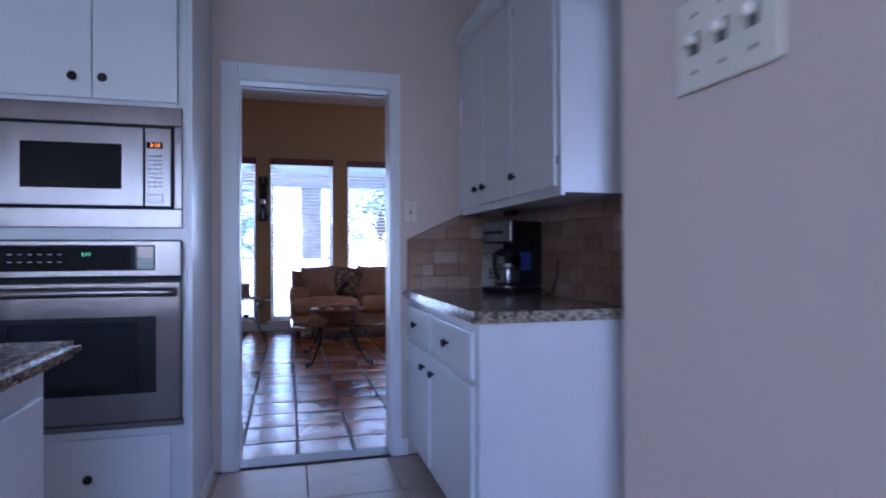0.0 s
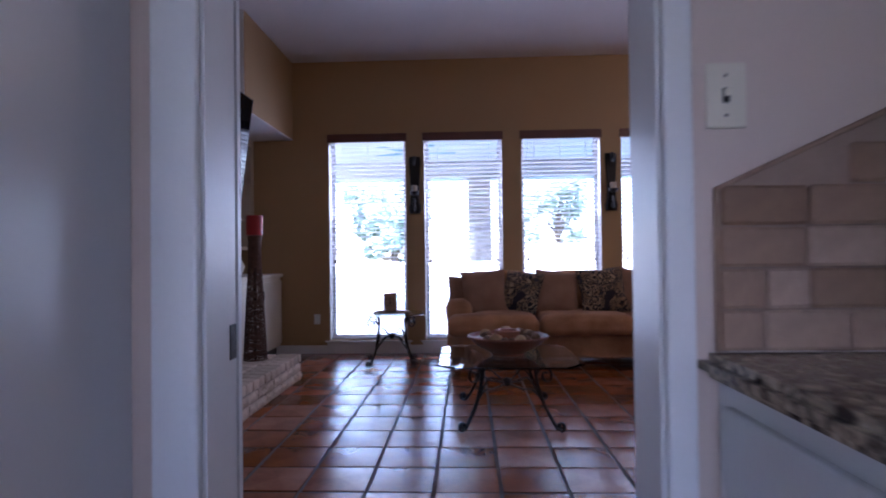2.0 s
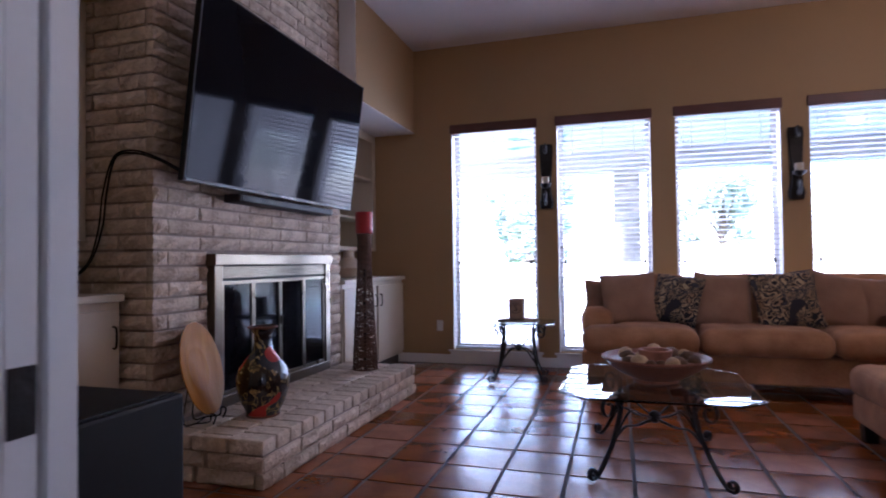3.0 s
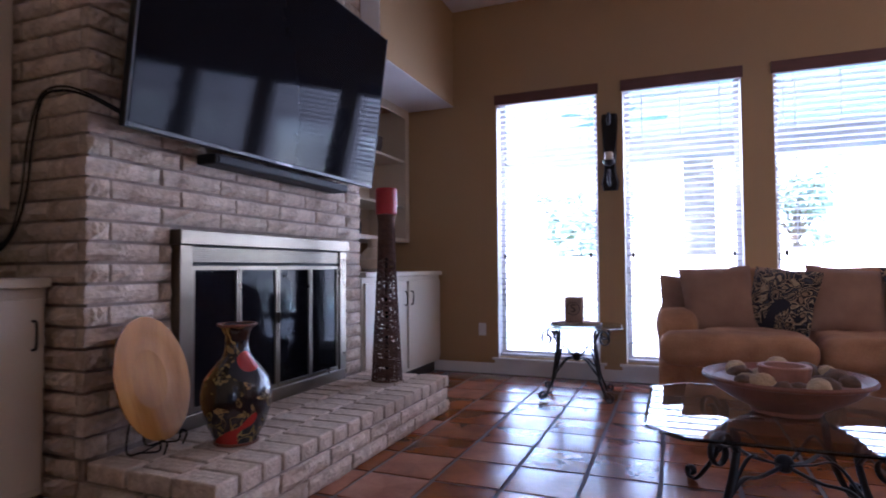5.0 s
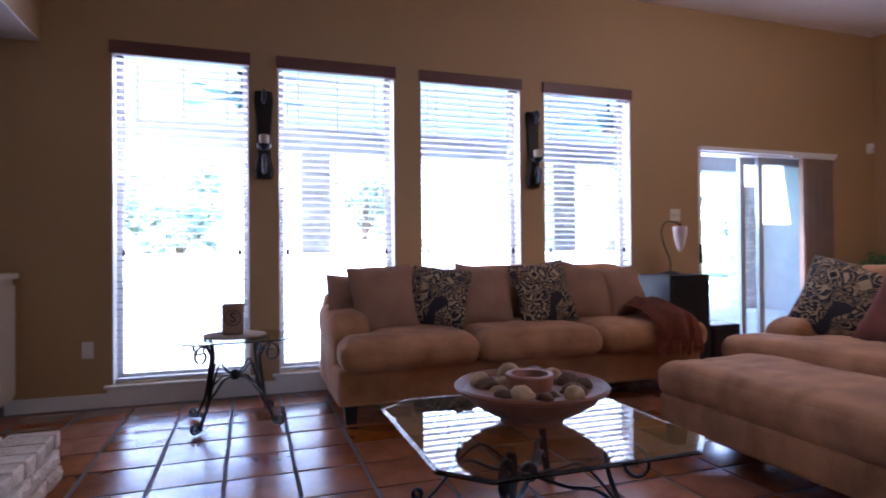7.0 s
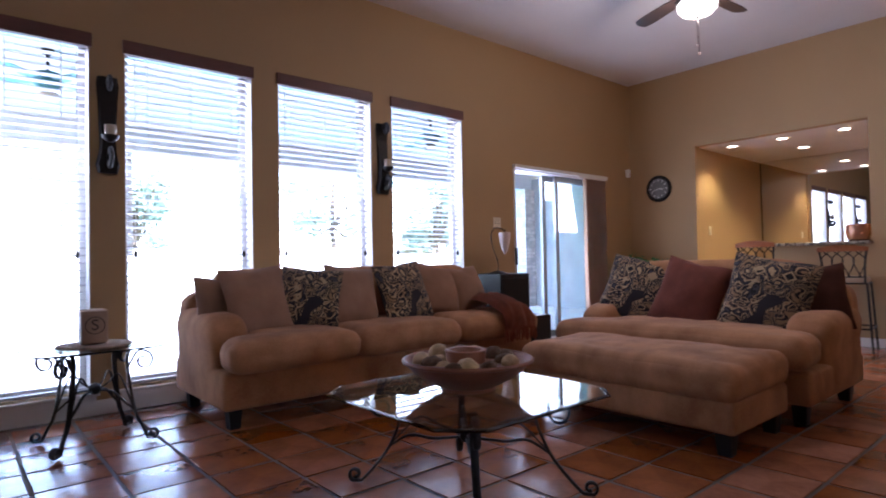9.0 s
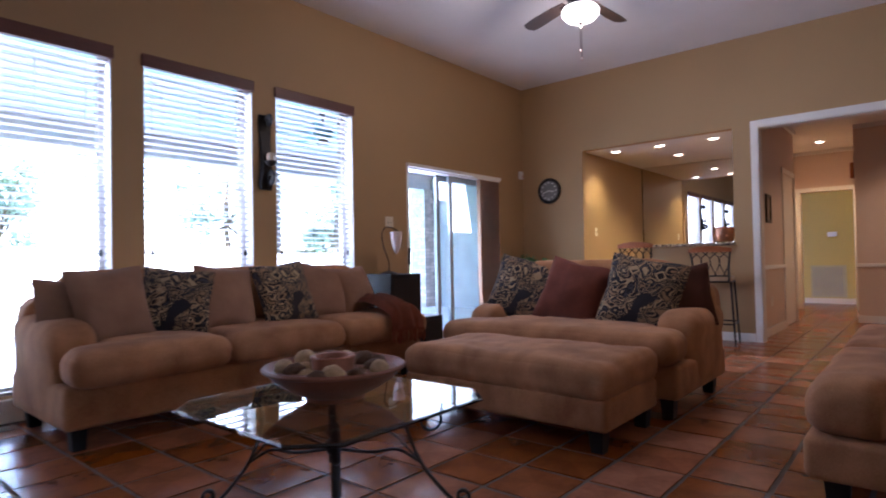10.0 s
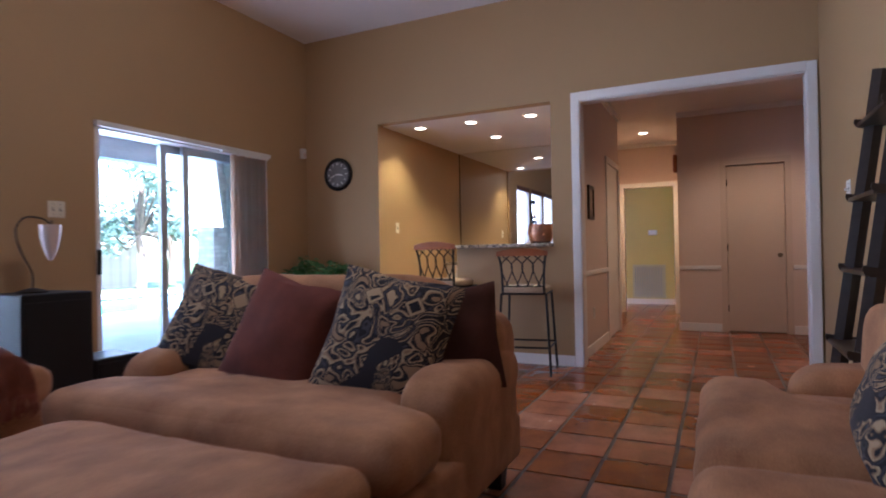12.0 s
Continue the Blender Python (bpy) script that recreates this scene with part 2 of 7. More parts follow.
def part(name, bm, material, parent=None, label="", smooth=False, m=None):
    """Links a bmesh as one mesh object under a thing or a part."""
    if m is not None:
        bmesh.ops.transform(bm, matrix=m, verts=bm.verts[:])
    bmesh.ops.recalc_face_normals(bm, faces=bm.faces[:])
    me = bpy.data.meshes.new(name)
    bm.to_mesh(me)
    bm.free()
    me.materials.append(material)
    if smooth:
        me.polygons.foreach_set("use_smooth", [True] * len(me.polygons))
        me.set_sharp_from_angle(angle=radians(40))
    ob = new(name, me)
    if parent is not None:
        ob.parent = parent
    if label:
        ob["label"] = label
    return ob


def thing(name, label, category, group="", at=(0, 0, 0), rz=0.0):
    ob = new(name)
    ob.empty_display_size = 0.1
    ob.matrix_basis = pose(*at, 0, 0, rz)
    return tagged(ob, label, category, group)


def solo(name, bm, material, label, category, group="", smooth=False, kind=""):
    return tagged(part(name, bm, material, None, "", smooth), label, category, group, kind)


def structure(name, bm, material, label="", category=""):
    return tagged(part(name, bm, material), label or name.replace("_", " "), category or name.split("_")[0], kind="structure")


def piece(name, mesh, parent, m):
    ob = new(name, mesh)
    ob.parent = parent
    ob.matrix_basis = m
    return ob


def soft_block(sx, sy, sz, power=4.0, n=12, puff=0.0, seed=0, rough=0.0):
    """A stuffed, rounded block centred on the origin: a superellipsoid-like box with gentle unevenness."""
    bm = bmesh.new()
    bmesh.ops.create_cube(bm, size=2)
    bmesh.ops.subdivide_edges(bm, edges=bm.edges[:], cuts=n, use_grid_fill=True)
    for v in bm.verts:
        x, y, z = v.co
        k = (abs(x) ** power + abs(y) ** power + abs(z) ** power) ** (1 / power)
        x, y, z = x / k, y / k, z / k
        q = Vector((x * sx / 2, y * sy / 2, z * sz / 2))
        if puff:
            q.z += puff * (1 - x * x) * (1 - y * y) * (1 if z > 0 else -0.3)
        if rough:
            w = noise.noise_vector(q * 3.1 + Vector((seed * 7.3, seed * 3.1, seed))) + 0.5 * noise.noise_vector(q * 8.0 + Vector((seed, 0, seed * 5.0)))
            q += w * rough
        v.co = q
    return bm


def cushion(sx, sy, sz, r, n=20, puff=0.0, seed=0, rough=0.0):
    """A stuffed cushion centred on the origin: a box with an even edge radius, crowned and a little creased."""
    bm = bmesh.new()
    bmesh.ops.create_cube(bm, size=2)
    bmesh.ops.subdivide_edges(bm, edges=bm.edges[:], cuts=n, use_grid_fill=True)
    half = Vector((sx / 2, sy / 2, sz / 2))
    for v in bm.verts:
        u = Vector([math.sin(c * math.pi / 2) for c in v.co])
        p = Vector([a * b for a, b in zip(u, half)])
        core = Vector([max(-h + r, min(h - r, c)) for c, h in zip(p, half)])
        out = p - core
        q = core + (out.normalized() * r if out.length > 1e-6 else out)
        q.z += puff * (1 - u.x ** 4) * (1 - u.y ** 4) * (1 if u.z > 0 else -0.3)
        seat = Vector((seed * 7.3, seed * 3.1, seed))
        q += noise.noise_vector(q * 2.6 + seat) * rough + noise.noise_vector(q * 9.0 + seat) * rough * 0.45
        crease = noise.noise(Vector((q.x * 7 + seed, q.y * 2.2, 0)))
        q.z -= rough * 0.7 * max(0.0, 1 - abs(crease) * 9) * (1 if u.z > 0.2 else 0)
        v.co = q
    return bm


def pillow_mesh(s, thick, seed=0, lean=0.0):
    """A square throw pillow standing in the xz plane: corners pinched, centre full."""
    bm = bmesh.new()
    n = 14
    grid = {}
    for side in (1, -1):
        for i in range(n + 1):
            for j in range(n + 1):
                u, w = 2 * i / n - 1, 2 * j / n - 1
                edge = max(abs(u), abs(w))
                if side == -1 and edge > 0.999:
                    grid[side, i, j] = grid[1, i, j]
                    continue
                pinch = 1 - 0.07 * (1 - (abs(u) * abs(w))) * edge
                full = ((1 - u * u) * (1 - w * w)) ** 0.42
                wob = noise.noise(Vector((u * 1.6, w * 1.6, seed * 3.7 + side)))
                y = side * thick / 2 * full * (1 + 0.25 * wob)
                grid[side, i, j] = bm.verts.new((u * s / 2 * pinch, y + lean * wob * 0.02, w * s / 2 * pinch + 0.015 * wob))
    for side in (1, -1):
        for i in range(n):
            for j in range(n):
                q = [grid[side, i, j], grid[side, i + 1, j], grid[side, i + 1, j + 1], grid[side, i, j + 1]]
                bm.faces.new(q if side == -1 else q[::-1])
    return bm


# ---- the shell ----
KX0, KX1, KY0, KY1 = -3.2, 1.5, -2.6, 3.43   # kitchen
S_Y, S_Y2, JOG = 3.59, 4.21, 1.64             # living room's near wall and its step
WEST = -2.50


def wall_y(name, y0, y1, x0, x1, z0, z1, holes, material, label):
    """A wall along x with rectangular holes (x0, x1, z0, z1)."""
    bm, x = bmesh.new(), x0
    for a, b, lo, hi in sorted(holes):
        if a > x:
            box(bm, x, y0, z0, a, y1, z1)
        if lo > z0:
            box(bm, a, y0, z0, b, y1, lo)
        if hi < z1:
            box(bm, a, y0, hi, b, y1, z1)
        x = b
    box(bm, x, y0, z0, x1, y1, z1)
    return structure(name, bm, material, label, "wall")


def wall_x(name, x0, x1, y0, y1, z0, z1, holes, material, label):
    bm, y = bmesh.new(), y0
    for a, b, lo, hi in sorted(holes):
        if a > y:
            box(bm, x0, y, z0, x1, a, z1)
        if lo > z0:
            box(bm, x0, a, z0, x1, b, lo)
        if hi < z1:
            box(bm, x0, a, hi, x1, b, z1)
        y = b
    box(bm, x0, y, z0, x1, y1, z1)
    return structure(name, bm, material, label, "wall")


SILL, HEAD = 0.15, 2.55
wall_y("wall_north", WALL_Y, WALL_Y + 0.2, WEST - 0.15, EAST_X + 2.5, 0, CEIL, [(a, b, SILL, HEAD) for a, b in WINDOWS] + [(3.9, 5.7, 0.0, 2.06)], M_TAN, "tan painted wall with four tall windows")
wall_x("wall_west", WEST - 0.15, WEST, S_Y - 0.14, WALL_Y, 0, CEIL, [], M_TAN, "tan painted wall behind the built-ins")
wall_x("wall_east", EAST_X, EAST_X + 0.12, S_Y2, WALL_Y, 0, CEIL, [(4.285, 6.035, 0, 2.385), (6.29, 7.25, 1.08, 2.41), (7.25, 8.14, 0, 2.41)], M_TAN, "tan painted wall with bar niche and hall opening")
wall_y("wall_kitchen", KY1, S_Y - 0.004, WEST - 0.15, 1.64, 0, CEIL, [(-0.06, 0.788, 0, 2.10)], M_PINK, "blush painted kitchen wall with doorway")
wall_y("wall_south_a", S_Y - 0.004, S_Y, WEST, JOG, 0, CEIL, [(-0.06, 0.788, 0, 2.10)], M_TAN, "tan paint on the doorway wall")
wall_x("wall_south_jog", JOG, JOG + 0.12, S_Y - 0.13, S_Y2, 0, CEIL, [], M_TAN, "tan painted wall return")
wall_y("wall_south_b", S_Y2 - 0.12, S_Y2, JOG + 0.12, EAST_X, 0, CEIL, [], M_TAN, "tan painted wall behind the loveseat")
structure("ceiling", boxes((WEST - 0.15, S_Y - 0.004, CEIL, EAST_X + 0.12, WALL_Y + 0.2, CEIL + 0.12)), M_CEIL, "white textured living room ceiling")
structure("bulkhead_right", boxes((WEST, 7.61, 2.51, -1.60, WALL_Y, CEIL)), M_TAN, "tan painted bulkhead over the bookcase", "bulkhead")
structure("bulkhead_soffit_right", boxes((-2.075, 7.61, 2.504, -1.604, WALL_Y, 2.512)), M_CEIL, "white bulkhead underside", "bulkhead")
structure("bulkhead_left", boxes((WEST, S_Y, 2.51, -1.82, 5.51, CEIL)), M_TAN, "tan painted bulkhead over the bookcase", "bulkhead")
structure("bulkhead_end", boxes((-1.76, 7.602, 2.51, -1.604, 7.612, CEIL)), M_TRIM, "white trim at the bulkhead's end", "trim")

# kitchen shell
wall_y("wall_kitchen_back", KY0 - 0.15, KY0, KX0 - 0.15, 4.4, 0, 2.9, [(-1.7, -0.42, 0.9, 2.25), (-0.28, 1.0, 0.9, 2.25)], M_PINK, "blush painted kitchen wall with windows")
wall_x("wall_kitchen_west", KX0 - 0.15, KX0, KY0, KY1, 0, 2.9, [], M_PINK, "blush painted kitchen wall")
wall_x("wall_kitchen_east", KX1, KX1 + 0.14, KY0, KY1, 0, 2.9, [(1.05, 1.95, 0, 2.08)], M_PINK, "blush painted kitchen wall with pocket doorway")
wall_x("wall_switch", 0.70, 0.82, KY0, 0.944, 0, 2.9, [], M_PINK, "blush painted wall end with a switch plate")
structure("ceiling_kitchen", boxes((KX0 - 0.15, KY0 - 0.15, 2.9, 4.4, KY1, 3.02)), M_CEIL, "white kitchen ceiling")
# room beyond the pocket doorway
# unseen wall; its window opening is assumed, to go with the den fill
wall_y("wall_den_back", -1.75, -1.6, 1.64, 4.4, 0, 2.9, [(2.3, 3.9, 0.8, 2.2)], M_PINK, "unseen blush den wall with an added window opening")
wall_x("wall_den_east", 4.25, 4.4, -1.6, KY1 - 0.02, 0, 2.9, [], M_PINK, "blush painted den wall")
wall_y("wall_den_north", KY1 - 0.02, KY1 + 0.1, 1.64, 4.4, 0, 2.9, [], M_PINK, "blush painted den wall with a mirror")
structure("floor_den", boxes((1.5, -1.75, -0.1, 4.4, KY1 + 0.1, 0)), M_KTILE, "beige tile floor", "floor")

# wet bar niche
NX = 8.5
wall_y("wall_niche_left", 8.16, 8.26, EAST_X + 0.12, NX + 0.1, 0, 2.41, [], M_TAN, "tan painted niche wall")
wall_y("wall_niche_right", 6.115, 6.27, EAST_X + 0.12, NX + 0.1, 0, 2.41, [], M_TAN, "tan painted niche wall")
wall_x("wall_niche_back", NX, NX + 0.1, 6.27, 8.16, 0, 2.41, [], M_TAN, "tan painted niche wall")
structure("ceiling_niche", boxes((EAST_X + 0.121, 6.27, 2.41, NX + 0.1, 8.16, 2.5)), M_CEIL, "white niche ceiling with recessed lights")

# hall
wall_y("wall_hall_left", 6.09, 6.111, EAST_X + 0.12, 8.93, 0, 2.76, [(8.05, 8.85, 0, 2.06)], M_PINK, "blush painted hall wall")
wall_x("wall_closet", 9.08, 9.2, 2.5, 5.38, 0, 2.76, [(4.2, 4.83, 0, 2.05)], M_PINK, "blush painted wall with closet door")
# unseen panel added to keep outdoor light out of the door gaps
wall_x("wall_closet_back", 9.21, 9.27, 4.0, 5.0, 0, 2.3, [], M_PINK, "unseen panel stopping light behind the closet door")
wall_y("wall_corridor_right", 5.26, 5.379, 9.2, 11.1, 0, 2.76, [], M_PINK, "blush painted corridor wall")
wall_x("wall_hall_end", 11.1, 11.22, 4.4, 6.7, 0, 2.76, [(5.56, 6.33, 0, 2.05)], M_PINK, "blush painted wall with doorway")
wall_y("wall_hall_right", 2.38, 2.5, EAST_X + 0.12, 9.2, 0, 2.76, [], M_PINK, "blush painted hall wall")
wall_x("wall_hall_inner", EAST_X + 0.121, EAST_X + 0.14, 2.5, 6.09, 0, 2.76, [(4.285, 6.035, 0, 2.385)], M_PINK, "blush paint inside the hall")
wall_x("wall_corridor_return", 8.93, 8.95, 6.09, 6.49, 0, 2.76, [], M_PINK, "blush painted corridor return")
wall_y("wall_corridor_left", 6.49, 6.6, 8.93, 11.1, 0, 2.76, [], M_PINK, "blush painted corridor wall")
structure("ceiling_hall", boxes((EAST_X + 0.125, 2.38, 2.76, 14.0, 6.7, 2.86)), M_CEIL, "white hall ceiling")
wall_x("wall_end_room", 12.6, 12.7, 4.0, 7.6, 0, 2.76, [], M_OCHRE, "yellow painted wall with a return vent")
wall_y("wall_end_room_left", 7.5, 7.6, 11.22, 12.6, 0, 2.76, [], M_OCHRE, "yellow painted wall")
wall_y("wall_end_room_right", 3.9, 4.0, 11.22, 12.7, 0, 2.76, [], M_OCHRE, "yellow painted wall")
structure("ceiling_end_room", boxes((11.1, 6.7, 2.76, 12.7, 7.6, 2.86)), M_CEIL, "white ceiling")

# floors: mortar bed under the tiles
structure("floor", boxes((WEST - 0.15, S_Y - 0.14, -0.12, 12.7, WALL_Y + 0.2, -0.008)), M_GROUT, "terracotta tile floor with dark grout", "floor")
structure("floor_hall_side", boxes((EAST_X, 2.3, -0.12, 12.7, S_Y - 0.142, -0.008)), M_GROUT, "terracotta tile floor", "floor")
structure("floor_kitchen", boxes((KX0 - 0.15, KY0 - 0.15, -0.12, 1.5, S_Y - 0.145, -0.008)), M_SGROUT, "beige kitchen tile floor", "floor")


# ---- seating ----
def pattern_mat():
    """Woven black cloth with cream and slate swirls."""
    m = bpy.data.materials.new("black_cream_swirl_cloth")
    m.use_nodes = True
    n, l = m.node_tree.nodes, m.node_tree.links
    p = n["Principled BSDF"]
    co, t, v = n.new("ShaderNodeTexCoord"), n.new("ShaderNodeTexNoise"), n.new("ShaderNodeTexNoise")
    t.inputs["Scale"].default_value, t.inputs["Detail"].default_value, t.inputs["Distortion"].default_value = 7.0, 0.4, 2.2
    v.inputs["Scale"].default_value, v.inputs["Detail"].default_value, v.inputs["Distortion"].default_value = 3.6, 0.5, 0.8
    l.new(co.outputs["Object"], t.inputs["Vector"])
    l.new(co.outputs["Object"], v.inputs["Vector"])
    # outlined shapes: contour bands of one noise
    r = n.new("ShaderNodeValToRGB")
    r.color_ramp.interpolation = "CONSTANT"
    e = r.color_ramp.elements
    black, cream, sand, slate = (0.009, 0.008, 0.012, 1), (0.40, 0.28, 0.155, 1), (0.27, 0.165, 0.085, 1), (0.05, 0.045, 0.055, 1)
    e[0].position, e[0].color = 0.0, sand
    e[1].position, e[1].color = 0.30, black
    for pos, c in ((0.36, sand), (0.385, cream), (0.415, black), (0.455, slate), (0.475, black), (0.505, cream), (0.535, sand), (0.555, black), (0.60, slate), (0.63, black), (0.655, cream), (0.69, black)):
        e.new(pos).color = c
    l.new(t.outputs["Fac"], r.inputs["Fac"])
    # plain black and slate ground between the shapes
    g = n.new("ShaderNodeValToRGB")
    g.color_ramp.interpolation = "CONSTANT"
    g.color_ramp.elements[0].color, g.color_ramp.elements[1].position, g.color_ramp.elements[1].color = (0, 0, 0, 1), 0.62, (1, 1, 1, 1)
    l.new(v.outputs["Fac"], g.inputs["Fac"])
    mx = n.new("ShaderNodeMix")
    mx.data_type = "RGBA"
    l.new(g.outputs["Color"], mx.inputs["Factor"])
    l.new(r.outputs["Color"], mx.inputs["A"])
    mx.inputs["B"].default_value = (0.016, 0.014, 0.02, 1)
    # small outlined diamonds scattered over it
    vor = n.new("ShaderNodeTexVoronoi")
    vor.distance = "CHEBYCHEV"
    vor.inputs["Scale"].default_value, vor.inputs["Randomness"].default_value = 6.5, 0.55
    turn_ = n.new("ShaderNodeMapping")
    turn_.inputs["Rotation"].default_value = (0, radians(38), 0)
    l.new(co.outputs["Object"], turn_.inputs["Vector"])
    l.new(turn_.outputs["Vector"], vor.inputs["Vector"])
    dr = n.new("ShaderNodeValToRGB")
    dr.color_ramp.interpolation = "CONSTANT"
    d = dr.color_ramp.elements
    d[0].position, d[0].color = 0.0, black
    d[1].position, d[1].color = 0.13, cream
    d.new(0.20).color = black
    l.new(vor.outputs["Distance"], dr.inputs["Fac"])
    inside = n.new("ShaderNodeMath")
    inside.operation, inside.inputs[1].default_value = "LESS_THAN", 0.225
    l.new(vor.outputs["Distance"], inside.inputs[0])
    some = n.new("ShaderNodeMath")
    some.operation, some.inputs[1].default_value = "LESS_THAN", 0.36
    sep = n.new("ShaderNodeSeparateColor")
    l.new(vor.outputs["Color"], sep.inputs["Color"])
    l.new(sep.outputs["Red"], some.inputs[0])
    both = n.new("ShaderNodeMath")
    both.operation = "MULTIPLY"
    l.new(inside.outputs[0], both.inputs[0])
    l.new(some.outputs[0], both.inputs[1])
    top = n.new("ShaderNodeMix")
    top.data_type = "RGBA"
    l.new(both.outputs[0], top.inputs["Factor"])
    l.new(mx.outputs["Result"], top.inputs["A"])
    l.new(dr.outputs["Color"], top.inputs["B"])
    l.new(top.outputs["Result"], p.inputs["Base Color"])
    w = n.new("ShaderNodeTexNoise")
    w.inputs["Scale"].default_value = 260
    l.new(co.outputs["Object"], w.inputs["Vector"])
    b = n.new("ShaderNodeBump")
    b.inputs["Strength"].default_value, b.inputs["Distance"].default_value = 0.3, 0.004
    l.new(w.outputs["Fac"], b.inputs["Height"])
    l.new(b.outputs["Normal"], p.inputs["Normal"])
    p.inputs["Roughness"].default_value, p.inputs["Sheen Weight"].default_value = 0.9, 0.05
    return m


M_SWIRL = pattern_mat()


def foot(x, y, h=0.13):
    bm = bmesh.new()
    bmesh.ops.create_cone(bm, cap_ends=True, segments=4, radius1=0.045, radius2=0.06, depth=h, matrix=Matrix.Translation((x, y, h / 2)) @ Matrix.Rotation(radians(45), 4, "Z"))
    return bm


def arm_mesh(w, d, h, seed):
    """A padded arm: rolled top, rounded front scroll, rising a little towards the back."""
    bm = soft_block(w, d, h, 5.0, 14, 0, seed, 0.006)
    for v in bm.verts:
        t = v.co.z / h + 0.5
        roll = max(0.0, (t - 0.6) / 0.4)
        v.co.x *= 1 + 0.13 * math.sin(roll * math.pi) - 0.03 * t
        front = max(0.0, -v.co.y / d - 0.2)
        v.co.z -= front * front * 0.45 * max(0, t - 0.3)
        v.co.z += 0.07 * max(0.0, v.co.y / d) * t
    return bm


def couch(name, label, category, at, rz, W, D, cushions, arms=(True, True), overhang=0.11, back_h=0.84, back_cushions=True, arm_h=0.55, seat_z=0.45, setback=0.24, thick=0.19):
    """Front towards local -y; T-shaped seat cushions run in front of the set-back arms."""
    ob = thing(name, label, category, "", at, rz)
    part("base", rbox(-W / 2, -D / 2, 0.12, W / 2, D / 2, seat_z - thick / 2 + 0.004, 0.03, 4), M_SUEDE, ob, smooth=True)
    for sx in (-1, 1):
        for sy in (-1, 1):
            part("leg", foot(sx * (W / 2 - 0.09), sy * (D / 2 - 0.1)), M_BLACK, ob, "short black block foot")
    bm = soft_block(W - 0.02, 0.24, back_h - 0.12, 7, 14, 0, 3, 0.010)
    part("backrest", bm, M_SUEDE, ob, smooth=True, m=Matrix.Translation((0, D / 2 - 0.12, 0.12 + (back_h - 0.12) / 2)) @ Matrix.Rotation(radians(-4), 4, "X"))
    aw = 0.26
    for i, s in enumerate((-1, 1)):
        if arms[i]:
            part("arm", arm_mesh(aw, D - setback, arm_h, 2 + i), M_SUEDE, ob, smooth=True, m=Matrix.Translation((s * (W / 2 - aw / 2 + 0.012), setback / 2, 0.13 + arm_h / 2)))
    cw = W / cushions
    for i in range(cushions):
        bm = cushion(cw - 0.004, D - 0.12 + overhang, thick, thick * 0.42, 26, 0.024, 11 + i, 0.010)
        x = -W / 2 + cw * (i + 0.5)
        # narrow the rear of an end cushion so that it passes inside the arm
        for v in bm.verts:
            for k, s in ((0, -1), (1, 1)):
                if arms[k] and (i == 0 if s < 0 else i == cushions - 1) and s * v.co.x > 0:
                    t = min(1, max(0, (v.co.y - 0.06 - overhang / 2 + D / 2 - setback + 0.10) / 0.10))
                    v.co.x -= s * 0.23 * t * t * (3 - 2 * t) * min(1, s * v.co.x / (cw * 0.3))
        part("seat_cushion", bm, M_SUEDE, ob, smooth=True, m=Matrix.Translation((x, -0.06 - overhang / 2, seat_z)))
    if back_cushions:
        bw = (W - 0.3) / cushions
        for i in range(cushions):
            bm = soft_block(bw - 0.01, 0.2, 0.42, 4.2, 12, 0, 21 + i, 0.014)
            part("back_cushion", bm, M_SUEDE, ob, smooth=True, m=Matrix.Translation((-(W - 0.3) / 2 + bw * (i + 0.5), D / 2 - 0.28, 0.74)) @ Matrix.Rotation(radians(-11), 4, "X"))
    return ob


couch("sofa", "long tan microsuede sofa with loose seat cushions", "sofa", (1.575, 8.48, 0), 0, 2.70, 0.95, 3, (True, False), setback=0.20, seat_z=0.437)
couch("wide_armchair", "wide tan microsuede armchair piled with pillows", "armchair", (3.17, 6.63, 0), -90, 1.76, 1.02, 1, overhang=0.08, back_h=0.82, arm_h=0.49, seat_z=0.415, setback=0.30)
couch("loveseat", "tan microsuede loveseat with two seat cushions", "sofa", (2.87, 4.612, 0), 180, 2.22, 0.79, 2, overhang=0.0, back_cushions=False, arm_h=0.45, seat_z=0.385, setback=0.32, thick=0.21)


def ottoman():
    ob = thing("ottoman", "large tan microsuede ottoman before the armchair", "ottoman", "", (2.20, 6.50, 0))
    part("base", rbox(-0.345, -0.67, 0.11, 0.345, 0.67, 0.275, 0.025, 4), M_SUEDE, ob, smooth=True)
    part("top_cushion", cushion(0.735, 1.37, 0.18, 0.07, 28, 0.026, 5, 0.012), M_SUEDE, ob, smooth=True, m=Matrix.Translation((0, 0, 0.35)))
    for sx in (-1, 1):
        for sy in (-1, 1):
            part("leg", foot(sx * 0.28, sy * 0.60), M_BLACK, ob, "short black block foot")


ottoman()


def pillow(label, x, y, z, rz, size, thick, material, lean=18, roll=0, seed=0, group=""):
    ob = tagged(part("throw_pillow", pillow_mesh(size, thick, seed), material, None, "", True), label, "pillow", group)
    ob.matrix_basis = pose(x, y, z, 0, 0, rz) @ pose(0, 0, 0, -lean, roll, 0)
    return ob


TAUPE, SWIRL = "taupe cloth pillow leaning on the sofa back", "black and cream swirl pillow on the sofa"
